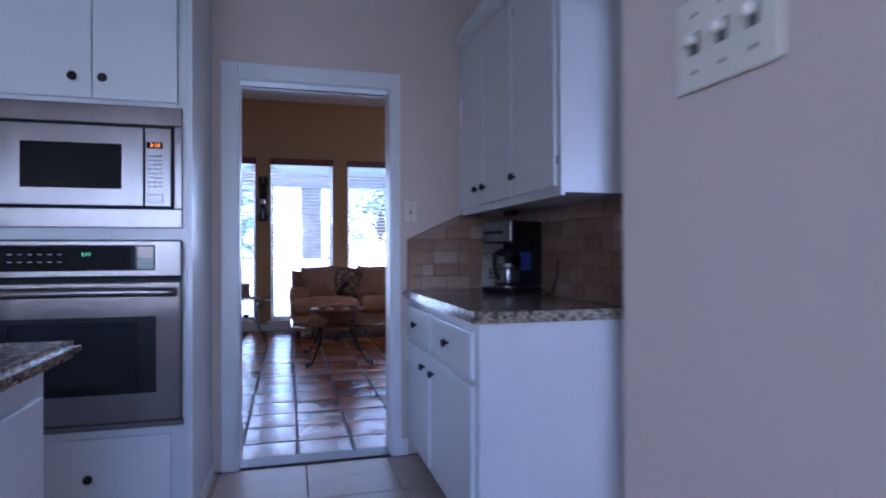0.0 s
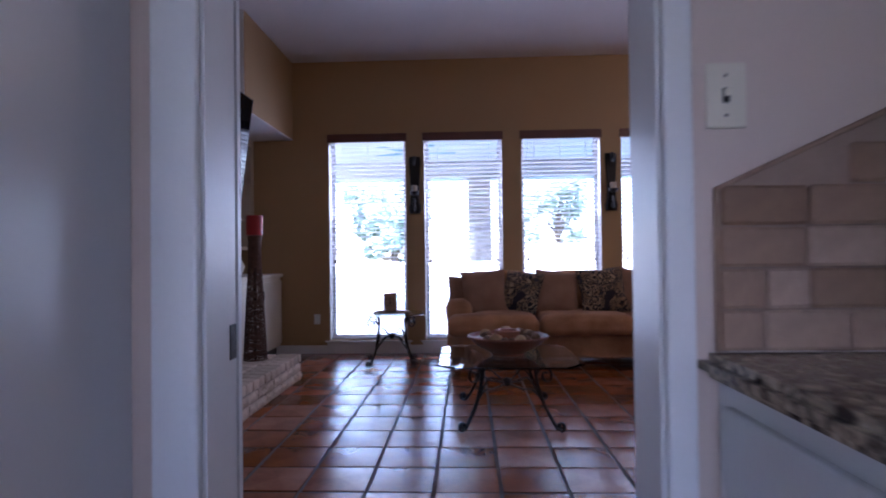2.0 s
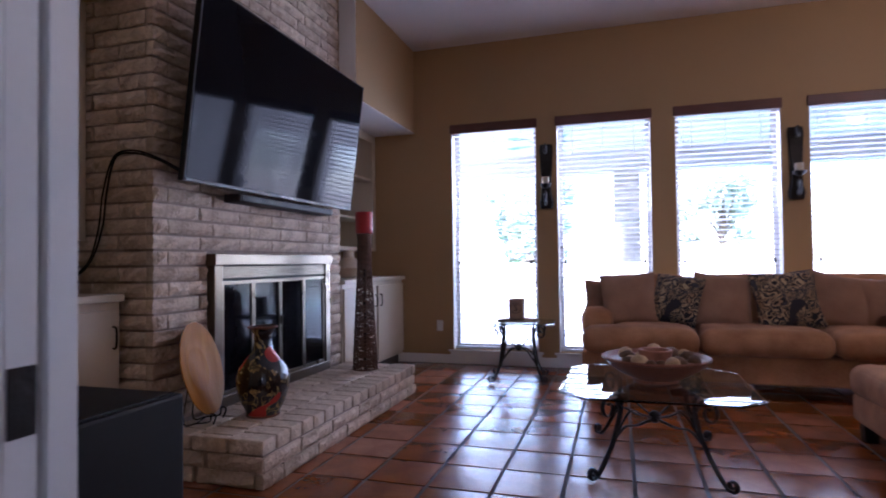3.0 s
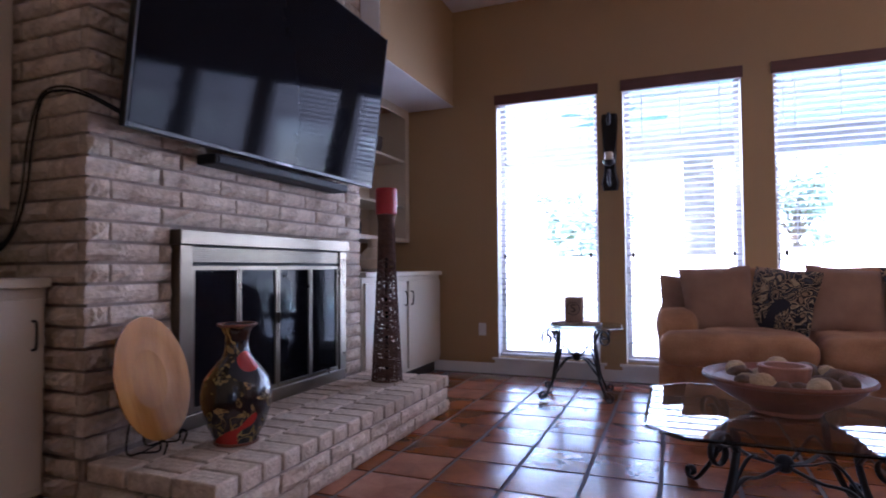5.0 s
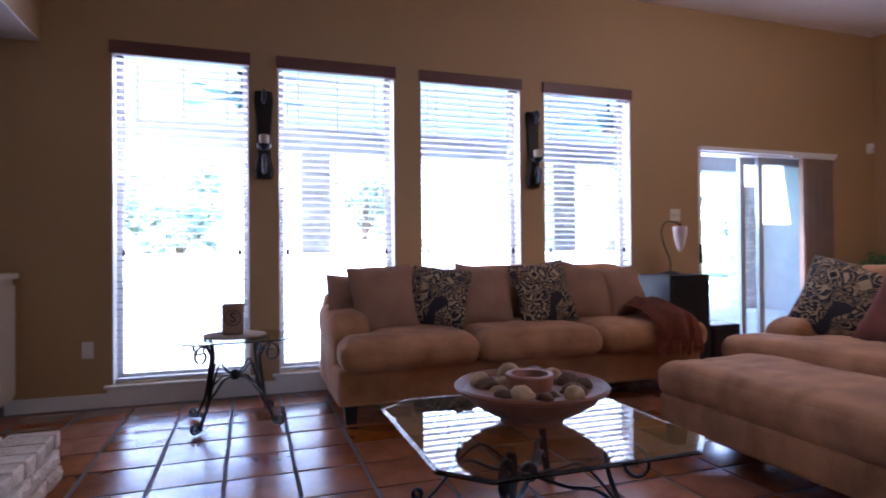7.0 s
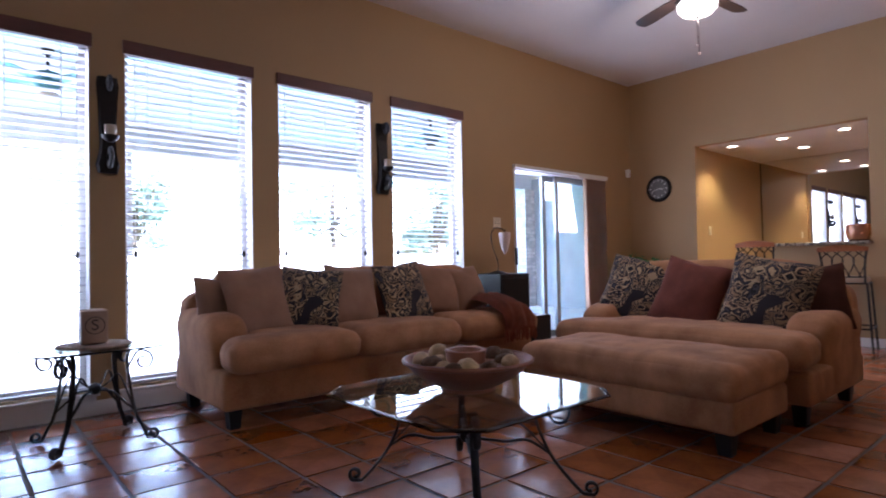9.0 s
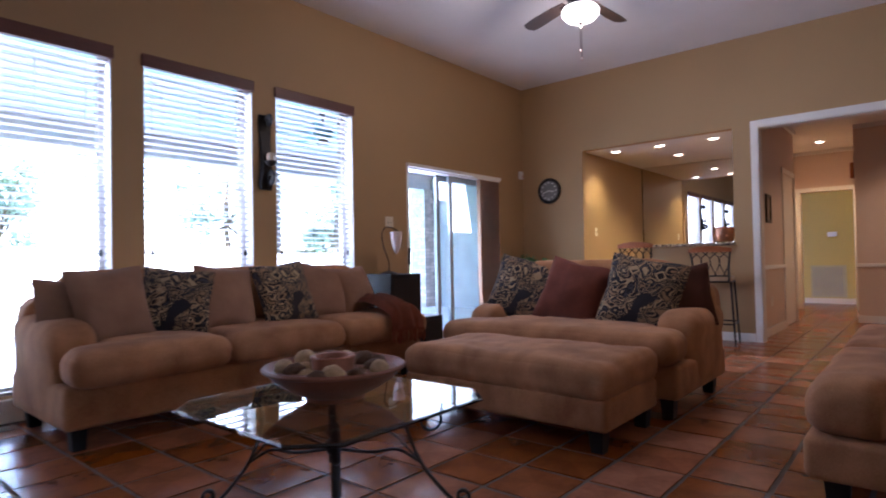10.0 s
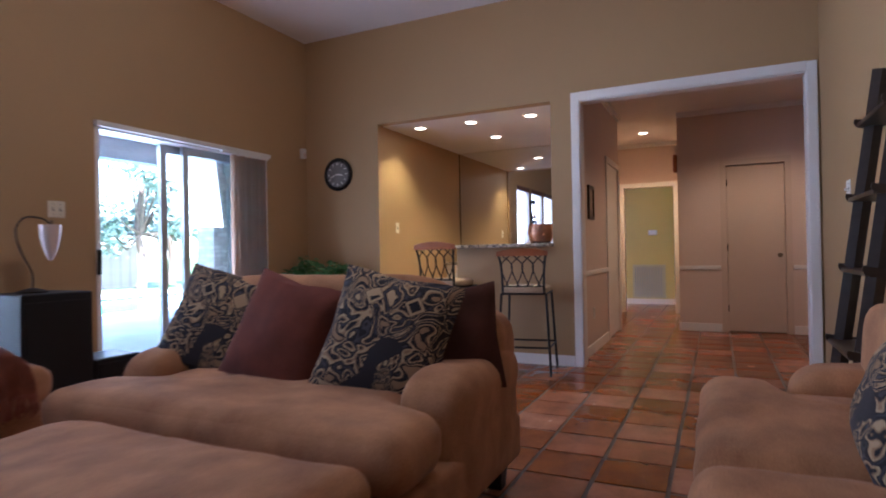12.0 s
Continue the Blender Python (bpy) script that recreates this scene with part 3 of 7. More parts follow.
for i, (x, lab, s, m, roll, tw) in enumerate(((0.61, TAUPE, 0.47, M_PILLOW, -3, 6), (0.99, SWIRL, 0.44, M_SWIRL, 5, -34), (1.36, TAUPE, 0.46, M_PILLOW, 6, 4), (1.83, SWIRL, 0.50, M_SWIRL, -5, 5), (2.20, TAUPE, 0.46, M_PILLOW, 9, -12), (2.53, TAUPE, 0.40, M_PILLOW, -6, 8))):
    pillow(lab, x, 8.44 - 0.03 * (i % 2), 0.735, tw, s, 0.17, m, 20, roll, i, "pillows on the sofa")
pillow("taupe cloth cushion against the sofa arm", 0.42, 8.56, 0.70, 14, 0.40, 0.17, M_PILLOW, 14, 4, 9, "pillows on the sofa")
for i, (x, y, rz, s, m, lab, roll) in enumerate(((3.26, 7.17, -78, 0.54, M_SWIRL, "black and cream swirl pillow on the armchair", 14), (3.16, 6.68, -92, 0.51, M_RUST, "rust red corded pillow on the armchair", 13),
                                                 (3.18, 6.15, -80, 0.53, M_SWIRL, "large black and cream swirl pillow on the armchair", 12), (3.36, 5.97, -70, 0.46, M_RUST_SHADED, "rust pillow in the armchair corner, darkened by painted shade", -6))):
    pillow(lab, x, y, 0.50 + s * 0.40, rz, s, 0.17, m, 22, roll, 30 + i, "pillows on the armchair")
pillow("black and white swirl pillow on the loveseat", 2.90, 4.52, 0.69, 176, 0.40, 0.16, M_SWIRL, 26, 10, 44)


def throw():
    """A fringed throw bunched over the end of the sofa seat."""
    bm = bmesh.new()
    prof = [(8.42, 0.60), (8.36, 0.645), (8.28, 0.672), (8.18, 0.675), (8.08, 0.66), (7.98, 0.635), (7.90, 0.60), (7.845, 0.55), (7.815, 0.48), (7.81, 0.42)]
    n = 26
    rows = []
    for j, (y, z) in enumerate(prof):
        row = []
        for i in range(n + 1):
            u = i / n
            x = 2.44 + 0.31 * u + 0.06 * (j / 9) * (u - 0.4)
            fold = 0.007 * math.sin(u * 17 + j * 0.7) + 0.006 * math.sin(u * 31 + j * 1.1) + 0.02 * noise.noise(Vector((u * 3, j * 0.35, 2.0)))
            drop = 0.42 * max(0.0, abs(u - 0.5) - 0.26) ** 1.5 * (1.0 if j < 7 else 0.3)
            row.append(bm.verts.new((x + 0.006 * math.sin(j * 2 + i * 0.6), y - (fold if j > 6 else 0) + 0.06 * abs(u - 0.5) * (j > 6), z + (fold if j <= 6 else 0) - drop + 0.012)))
        rows.append(row)
    for a, b in zip(rows, rows[1:]):
        for i in range(n):
            bm.faces.new((a[i], a[i + 1], b[i + 1], b[i]))
    low = [v.co.copy() for v in rows[-1]]
    bmesh.ops.solidify(bm, geom=bm.faces[:], thickness=0.012)
    ob = thing("throw_blanket", "rust red fringed throw draped over the sofa seat", "blanket", "", (2.55, 8.1, 0.6))
    back = Matrix.Translation((-2.55, -8.1, -0.6))
    part("cloth", bm, M_THROW, ob, smooth=True, m=back)
    bm = bmesh.new()
    rnd = random.Random(4)
    for a, b in zip(low, low[1:]):
        for k in range(3):
            p = a.lerp(b, k / 3)
            q = p + Vector((rnd.uniform(-0.015, 0.015), rnd.uniform(-0.012, 0.008), -rnd.uniform(0.07, 0.11)))
            tube(bm, (p, p.lerp(q, 0.5) + Vector((rnd.uniform(-0.006, 0.006), -0.004, 0)), q), 0.0035, 4)
    part("fringe", bm, M_THROW, ob, m=back)


throw()


# ---- iron tables ----
def spiral(cx, cz, r0, r1, a0, a1, n=18):
    out = []
    for i in range(n + 1):
        t = i / n
        a, r = radians(a0 + (a1 - a0) * t), r0 + (r1 - r0) * t
        out.append((cx + r * math.cos(a), cz + r * math.sin(a)))
    return out


def iron_table(name, label, at, rz, fx, fy, H, hx, hy, cut, lift):
    """Scrolled straps on four feet carry a bevelled glass top with cut corners."""
    ob = thing(name, label, "table", "", at, rz)
    R = math.hypot(fx, fy)
    for sx in (-1, 1):
        for sy in (-1, 1):
            d = Vector((sx * fx, sy * fy, 0)).normalized()
            side = Vector((-d.y, d.x, 0))
            P = lambda r, z: d * r + Vector((0, 0, z))
            foot_curl = spiral(R, 0.042, 0.010, 0.032, 300, -90, 16)
            body = [(R - 0.03, 0.018), (R * 0.84, 0.07), (R * 0.70, 0.16), (R * 0.60, 0.27 * H / 0.42), (R * 0.56, 0.36 * H / 0.42), (R * 0.60, H - 0.016)]
            top = spiral(R * 0.60 + 0.075, H - 0.075, 0.062, 0.018, 130, -300, 24)
            line = [P(r, z) for r, z in foot_curl[:-1]] + smooth_path([P(r, z) for r, z in body], 5)
            bm = bmesh.new()
            tube(bm, line, 0.0155, 8, 0.42, side)
            part("leg", bm, M_IRON, ob, smooth=True)
            bm = bmesh.new()
            tube(bm, [P(R * 0.57, 0.33 * H / 0.42)] + [P(r, z) for r, z in top], 0.013, 8, 0.4, side)
            part("scroll", bm, M_IRON, ob, smooth=True)
            bm = bmesh.new()
            tube(bm, smooth_path([P(R * 0.68, 0.175), P(R * 0.50, 0.225), P(R * 0.3, lift), P(0.02, lift + 0.012)], 6), 0.011, 8, 0.5, side)
            tube(bm, smooth_path([P(R * 0.66, 0.19), P(R * 0.42, 0.30 * H / 0.42), P(R * 0.22, lift + 0.05), P(0.02, lift + 0.018)], 6), 0.008, 8, 0.5, side)
            part("stretcher", bm, M_IRON, ob, smooth=True)
    bm = bmesh.new()
    bmesh.ops.create_icosphere(bm, subdivisions=3, radius=0.034, matrix=Matrix.Translation((0, 0, lift + 0.02)))
    part("ball", bm, M_IRON, ob, smooth=True)
    bm = bmesh.new()
    pts = [(-hx + cut, -hy), (hx - cut, -hy), (hx, -hy + cut), (hx, hy - cut), (hx - cut, hy), (-hx + cut, hy), (-hx, hy - cut), (-hx, -hy + cut)]
    rings = [[bm.verts.new((x * k, y * k, z)) for x, y in pts] for k, z in ((1.0, H + 0.001), (1.0, H + 0.006), (0.972, H + 0.010))]
    for a, b in zip(rings, rings[1:]):
        for i in range(8):
            bm.faces.new((a[i], a[(i + 1) % 8], b[(i + 1) % 8], b[i]))
    bm.faces.new(rings[0][::-1])
    bm.faces.new(rings[-1])
    part("glass_top", bm, M_TABLEGLASS, ob, "bevelled clear glass top with cut corners")
    return ob


M_TABLEGLASS = glass_mat("greenish_table_glass", (0.82, 0.95, 0.92), 0.0, 1.5)
iron_table("coffee_table", "low glass coffee table on scrolled black iron legs", (0.70, 6.45, 0), 0, 0.31, 0.40, 0.415, 0.475, 0.48, 0.125, 0.215)
iron_table("side_table", "small glass side table on scrolled black iron legs", (-0.36, 8.38, 0), 6, 0.235, 0.20, 0.525, 0.33, 0.27, 0.09, 0.28)

# bowl of decorations
M_CLAYBOWL = mat("red_brown_glazed_clay", (0.20, 0.072, 0.038), 0.5, 0.35, 7, 60, 0.2, spec=0.25)
M_CLAYPOT = mat("terracotta_pot_clay", (0.33, 0.12, 0.06), 0.6, 0.3, 9, 80, 0.2)
M_TWINE = mat("pale_wound_twine", (0.50, 0.33, 0.17), 0.9, 0.45, 20, 160, 0.9)
M_DRIED = mat("brown_dried_pods", (0.13, 0.065, 0.03), 0.85, 0.5, 16, 90, 1.0)
bowl = thing("decor_bowl", "wide brown clay bowl on the coffee table", "bowl", "", (0.71, 6.45, 0.4255))
part("bowl", lathe([(0.10, 0), (0.115, 0.004), (0.12, 0.02), (0.19, 0.055), (0.235, 0.085), (0.268, 0.122), (0.276, 0.130), (0.273, 0.136), (0.264, 0.134), (0.225, 0.095), (0.18, 0.068), (0.10, 0.036), (0.0, 0.03)], 48), M_CLAYBOWL, bowl, smooth=True)
part("rim_band", lathe([(0.270, 0.118), (0.281, 0.124), (0.283, 0.132), (0.276, 0.139), (0.267, 0.136), (0.270, 0.118)], 48), M_CLAYBOWL, bowl, "worn clay rim", True)
solo("candle_pot", lathe([(0.06, 0.0), (0.078, 0.02), (0.084, 0.09), (0.088, 0.125), (0.09, 0.132), (0.086, 0.137), (0.07, 0.135), (0.062, 0.11), (0.0, 0.105)], 32, (0.71, 6.46, 0.461)), M_CLAYPOT, "round terracotta candle pot inside the bowl", "candle", smooth=True)
rnd = random.Random(11)
for i in range(17):
    a = i * 2.399 + 0.3
    r = 0.125 + 0.07 * (i % 3) / 2
    s = rnd.uniform(0.034, 0.052)
    bm = bmesh.new()
    bmesh.ops.create_icosphere(bm, subdivisions=3, radius=s)
    k = i % 3
    for v in bm.verts:
        u = v.co.normalized()
        if k == 0:
            v.co *= 1 + 0.045 * math.sin(u.z * 30 + 5 * u.x + i) + 0.03 * math.sin(u.x * 26 + i)
        elif k == 1:
            v.co *= 1 + 0.12 * math.sin(u.z * 22) * (0.6 + 0.4 * math.sin(6 * math.atan2(u.y, u.x)))
            v.co.z *= 1.15
        else:
            v.co *= 1 + 0.06 * noise.noise(u * 4 + Vector((i, 0, 0)))
    ob = solo("decor_ball", bm, (M_TWINE, M_DRIED, M_TWINE)[k] if i % 5 else M_DRIED, ("pale twine ball lying in the clay bowl", "brown dried pod lying in the clay bowl", "cream woven ball lying in the clay bowl")[k], "decoration", "balls in the bowl", smooth=True)
    ob.matrix_basis = pose(0.71 + r * math.cos(a), 6.45 + r * math.sin(a), 0.429 + 0.042 + (r - 0.1) * 0.5 + s * 0.85, rnd.uniform(0, 90), rnd.uniform(0, 90), 0)

# candle jar with a letter, on a woven mat
M_MAT = mat("woven_coaster", (0.33, 0.22, 0.15), 0.9, 0.4, 30, 140, 0.8)
solo("round_mat", lathe([(0.185, 0), (0.19, 0.004), (0.188, 0.012), (0.17, 0.016), (0.0, 0.014)], 40, (-0.36, 8.38, 0.539)), M_MAT, "round woven brown mat on the side table", "mat", smooth=True)
M_JAR = mat("sepia_candle_paper", (0.36, 0.24, 0.17), 0.6, 0.2, 9, 60, 0.1)
jar = thing("candle_jar", "square brown candle jar printed with a letter S", "candle", "", (-0.37, 8.37, 0.555))
part("wrap", rbox(-0.065, -0.065, 0.004, 0.065, 0.065, 0.19, 0.012, 3), M_JAR, jar, smooth=True)
part("foot_ring", lathe([(0.062, 0), (0.066, 0.006), (0.05, 0.008), (0.0, 0.008)], 28), M_GLASS, jar, "clear glass base", True)
M_INK = mat("dark_print_ink", (0.03, 0.02, 0.018), 0.6, 0.1, 5, 50, 0.0)


def letters(text, size, material, parent, m, label="", name="lettering"):
    c = bpy.data.curves.new(name, "FONT")
    c.body, c.size, c.extrude, c.align_x, c.align_y = text, size, 0.0008, "CENTER", "CENTER"
    tmp = new("tmp_text", c)
    me = bpy.data.meshes.new_from_object(tmp.evaluated_get(bpy.context.evaluated_depsgraph_get()))
    bpy.data.objects.remove(tmp)
    bpy.data.curves.remove(c)
    me.materials.append(material)
    ob = new(name, me)
    ob.parent = parent
    ob.matrix_basis = m
    if label:
        ob["label"] = label
    return ob


letters("S", 0.085, M_INK, jar, pose(0, -0.0662, 0.105, 90, 0, 0), "dark serif letter S")
bm = bmesh.new()
tube(bm, [(0.047 * math.cos(a / 24 * 2 * math.pi), -0.0655, 0.105 + 0.047 * math.sin(a / 24 * 2 * math.pi)) for a in range(25)], 0.0022, 6)
part("printed_ring", bm, M_INK, jar)


# ---- fireplace ----
def rough_brick(name, lx, ly, lz, seed, rock=0.019):
    """A brick centred on the origin, front towards -y, with a rock-faced front; few triangles."""
    bm = bmesh.new()
    r = random.Random(seed)
    nx, nz = 6, 3
    f = [[bm.verts.new(((i / nx - 0.5) * lx * (1 if 0 < i < nx else 1 - r.uniform(0.0, 0.02)), -ly / 2 - (r.uniform(-0.2, 1) * rock if 0 < i < nx and 0 < j < nz else -r.uniform(0.0, 0.5) * rock), (j / nz - 0.5) * lz * (1 if 0 < j < nz else 1 - r.uniform(0, 0.05)))) for j in range(nz + 1)] for i in range(nx + 1)]
    for i in range(nx):
        for j in range(nz):
            bm.faces.new((f[i][j], f[i + 1][j], f[i + 1][j + 1], f[i][j + 1]))
    edge = [f[i][0] for i in range(nx + 1)] + [f[nx][j] for j in range(1, nz + 1)] + [f[i][nz] for i in range(nx - 1, -1, -1)] + [f[0][j] for j in range(nz - 1, 0, -1)]
    back = [bm.verts.new((v.co.x, ly / 2, v.co.z)) for v in edge]
    for i in range(len(edge)):
        k = (i + 1) % len(edge)
        bm.faces.new((edge[k], edge[i], back[i], back[k]))
    bmesh.ops.recalc_face_normals(bm, faces=bm.faces[:])
    me = bpy.data.meshes.new(name)
    bm.to_mesh(me)
    bm.free()
    me.materials.append(M_BRICK)
    return me


CHX, CY0, CY1 = -1.76, 5.52, 7.60
FY0, FY1, FZ0, FZ1 = 5.93, 7.33, 0.245, 1.15
chimney = structure("chimney_breast", boxes((WEST, CY0 + 0.02, 0, CHX - 0.02, CY1 - 0.005, CEIL)), M_MORTAR, "cream washed brick chimney breast", "fireplace")
hearth = structure("hearth", boxes((CHX - 0.018, 5.54, 0, -1.13, 7.64, 0.16)), M_MORTAR, "raised cream brick hearth", "hearth")

# glass doors in a brass frame
fp = thing("fireplace_doors", "brass framed fireplace doors with dark glass", "fireplace", "", (CHX, (FY0 + FY1) / 2, FZ0))
W, H = FY1 - FY0, FZ1 - FZ0


def fbox(y0, z0, y1, z1, x0, x1, r=0.004):
    return rbox(x0, y0 - 0.0, z0, x1, y1, z1, r, 2)


part("firebox_back", boxes((0.0, -W / 2 + 0.01, 0.0, 0.012, W / 2 - 0.01, H - 0.01)), M_BLACK, fp, "plain black backing behind the doors")
part("top_rail", fbox(-W / 2 - 0.012, H - 0.068, W / 2 + 0.012, H, -0.01, 0.062), M_BRASS, fp)
part("bottom_rail", fbox(-W / 2, -0.008, W / 2, 0.06, -0.01, 0.04), M_BRASS, fp)
for s in (-1, 1):
    part("stile", fbox(s * W / 2 - (0.075 if s > 0 else 0), 0.061, s * W / 2 + (0.075 if s < 0 else 0), H - 0.069, -0.01, 0.045), M_BRASS, fp)
part("vent_louvre", boxes(*[(0.015, -W / 2 + 0.08, H - 0.145 + k * 0.010, 0.035, W / 2 - 0.08, H - 0.139 + k * 0.010) for k in range(7)]), M_BRASS, fp, "dull brass louvre")
for k in range(4):
    a = -W / 2 + 0.08 + (W - 0.16) / 4 * k
    b = a + (W - 0.16) / 4
    door = part("glass_door", boxes((0.018, a + 0.018, 0.085, 0.024, b - 0.018, H - 0.185)), M_TVGLASS, fp, "smoked dark glass")
    part("door_frame", boxes((0.016, a + 0.002, 0.065, 0.034, a + 0.018, H - 0.165), (0.016, b - 0.018, 0.065, 0.034, b - 0.002, H - 0.165), (0.016, a + 0.018, 0.065, 0.034, b - 0.018, 0.085), (0.016, a + 0.018, H - 0.185, 0.034, b - 0.018, H - 0.165)), M_BRASS, door)
    if k in (1, 2):
        part("pull", rbox(0.034, (b if k == 1 else a) - 0.008, H * 0.5 - 0.03, 0.05, (b if k == 1 else a) + 0.008, H * 0.5 + 0.03, 0.004), M_BRASS, door)

M_KEYDARK = mat("dark_grey_bezel", (0.07, 0.07, 0.075), 0.4, 0.1, 5, 50, 0.02)
# television on its tilting mount
tv = thing("television", "large flat black television tilted down on the brick", "television", "", (-1.60, 6.51, 1.52))
tilt = Matrix.Rotation(radians(7.3), 4, "Y")
part("panel", rbox(-0.04, -0.96, 0, 0.0, 0.96, 1.03, 0.006), M_BLACK, tv, m=tilt)
part("screen", boxes((0.0005, -0.948, 0.022, 0.003, 0.948, 1.018)), M_TVGLASS, tv, "glossy black screen", m=tilt)
part("bezel_bottom", rbox(-0.005, -0.95, 0.002, 0.006, 0.95, 0.018, 0.002), M_KEYDARK, tv, "thin dark lower edge", m=tilt)
for s in (-1, 1):
    part("bezel_side", boxes((-0.004, s * 0.958 - 0.0025, 0.0, 0.004, s * 0.958 + 0.0025, 1.03)), M_KEYDARK, tv, "thin dark edge", m=tilt)
part("mount", boxes((-0.17, -0.3, 0.3, -0.03, 0.3, 0.75)), M_BLACK, tv)
part("logo_bar", boxes((0.004, -0.07, 0.004, 0.008, 0.07, 0.014)), M_WHITEPL, tv, "small pale mark")
sb = thing("soundbar", "slim black soundbar under the television", "speaker", "", (-1.68, 6.60, 1.462))
part("body", rbox(-0.07, -0.55, 0, 0.05, 0.62, 0.05, 0.010), M_BLACK, sb)
part("grille", rbox(0.047, -0.53, 0.006, 0.054, 0.60, 0.044, 0.003), M_BLACK, sb, "black cloth grille")
bm = bmesh.new()
for dy, r in ((0.0, 0.0055), (0.012, 0.0045)):
    tube(bm, smooth_path([(-1.63, 5.60, 1.56 + dy), (-1.69, 5.476 - dy, 1.62 + dy), (-1.85, 5.476 - dy, 1.665 + dy), (-1.97, 5.48 - dy, 1.645), (-2.025 - dy, 5.48 - dy, 1.47), (-2.055 - dy, 5.48 - dy, 1.28), (-2.13, 5.47 - dy, 1.10), (-2.23, 5.42 - 2 * dy, 1.01), (-2.28, 5.25, 1.0)], 8), r, 8)
solo("tv_cable", bm, M_BLACK, "black cable hanging down the brick side", "cable", smooth=True)


# ---- built-in cabinets and bookcases ----
def built_in(y0, y1, face, shelf_face):
    """A cabinet whose doors stand at x = face, under a bookcase whose frame stands at x = shelf_face."""
    ob = thing("base_cabinet", "cream painted built-in cabinet beside the fireplace", "cabinet", "built-in cabinets", (face, (y0 + y1) / 2, 0))
    w = (y1 - y0) / 2
    back, deep = WEST + 0.002 - face, shelf_face - WEST - 0.016
    part("body", boxes((back, -w, 0.10, -0.022, w, 0.90)), M_CREAM, ob)
    part("toe_kick", boxes((back, -w, 0.0, -0.07, w, 0.098)), M_DARKWOOD, ob, "dark recessed toe kick")
    part("top", rbox(back, -w, 0.902, 0.015, w, 0.94, 0.006), M_CREAM, ob)
    n = 2 if w < 0.8 else 3
    dw = 2 * w / n
    for k in range(n):
        a = -w + dw * k
        door = part("door", rbox(-0.021, a + 0.02, 0.13, 0.0, a + dw - 0.02, 0.86, 0.004), M_CREAM, ob)
        hy = a + dw - 0.06 if k % 2 == 0 else a + 0.06
        bm = bmesh.new()
        tube(bm, smooth_path([(0.0, hy, 0.665), (0.022, hy, 0.675), (0.022, hy, 0.765), (0.0, hy, 0.775)], 4), 0.005, 8)
        part("pull", bm, M_IRON, door, "dark bow handle", True)
    sh = thing("bookcase", "cream open bookcase above the built-in cabinet", "bookcase", "built-in bookcases", (shelf_face - 0.014, (y0 + y1) / 2, 1.22))
    part("back", boxes((-deep, -w, 0.0, 0.015 - deep, w, 1.285)), M_CREAM, sh)
    for s in (-1, 1):
        part("side", boxes((0.0155 - deep, s * w - (0.06 if s > 0 else 0), 0, 0.0, s * w + (0.06 if s < 0 else 0), 1.285)), M_CREAM, sh)
    for z, t in ((0.0, 0.035), (0.33, 0.02), (0.77, 0.02)):
        part("shelf", boxes((0.016 - deep, -w + 0.061, z, -0.004, w - 0.061, z + t)), M_CREAM, sh)
    part("face_frame", boxes((0.0, -w, 0.0, 0.014, -w + 0.075, 1.285), (0.0, w - 0.075, 0.0, 0.014, w, 1.285), (0.0, -w + 0.075, 1.2, 0.014, w - 0.075, 1.285), (0.0, -w + 0.075, -0.002, 0.014, w - 0.075, 0.034)), M_CREAM, sh)


built_in(7.615, 9.07, -1.74, -2.07)
built_in(3.60, 5.50, -1.94, -2.19)
M_BASKET = mat("dark_wicker", (0.06, 0.035, 0.022), 0.8, 0.5, 40, 160, 0.9)
basket = thing("basket", "small dark wicker basket on the shelf", "basket", "", (-2.25, 8.55, 2.01))
part("basket_body", lathe([(0.10, 0), (0.13, 0.02), (0.15, 0.10), (0.145, 0.14), (0.13, 0.14), (0.125, 0.03), (0, 0.02)], 28), M_BASKET, basket, smooth=True)
part("rim", lathe([(0.138, 0.132), (0.15, 0.138), (0.152, 0.148), (0.142, 0.152), (0.134, 0.146), (0.138, 0.132)], 28), M_BASKET, basket, smooth=True)
solo("small_vase", lathe([(0.05, 0), (0.06, 0.02), (0.075, 0.10), (0.06, 0.16), (0.035, 0.19), (0.045, 0.22), (0.038, 0.22), (0.03, 0.19), (0, 0.03)], 28, (-2.24, 8.05, 1.571)), M_DARKWOOD, "dark brown vase on the shelf", "vase", smooth=True)
solo("shelf_jar", lathe([(0.05, 0), (0.07, 0.03), (0.07, 0.11), (0.05, 0.15), (0.03, 0.16), (0, 0.165)], 28, (-2.24, 8.3, 1.256)), M_DARKWOOD, "dark lidded jar on the shelf", "jar", smooth=True)
M_CREAMCER = mat("cream_ceramic", (0.55, 0.45, 0.33), 0.4, 0.2, 6, 60, 0.1)
solo("ceramic_vase", lathe([(0.06, 0), (0.11, 0.03), (0.13, 0.10), (0.10, 0.16), (0.055, 0.20), (0.05, 0.25), (0.06, 0.27), (0.045, 0.26), (0, 0.2)], 32, (-1.98, 8.2, 0.941)), M_CREAMCER, "cream ceramic vase on the cabinet top", "vase", smooth=True)
M_YEL = mat("yellow_book_cover", (0.62, 0.46, 0.03), 0.4, 0.1, 6, 60, 0.03)
M_ORG = mat("orange_book_cover", (0.55, 0.14, 0.03), 0.4, 0.1, 6, 60, 0.03)
M_PAGE = mat("book_pages", (0.62, 0.58, 0.48), 0.9, 0.1, 60, 200, 0.1)
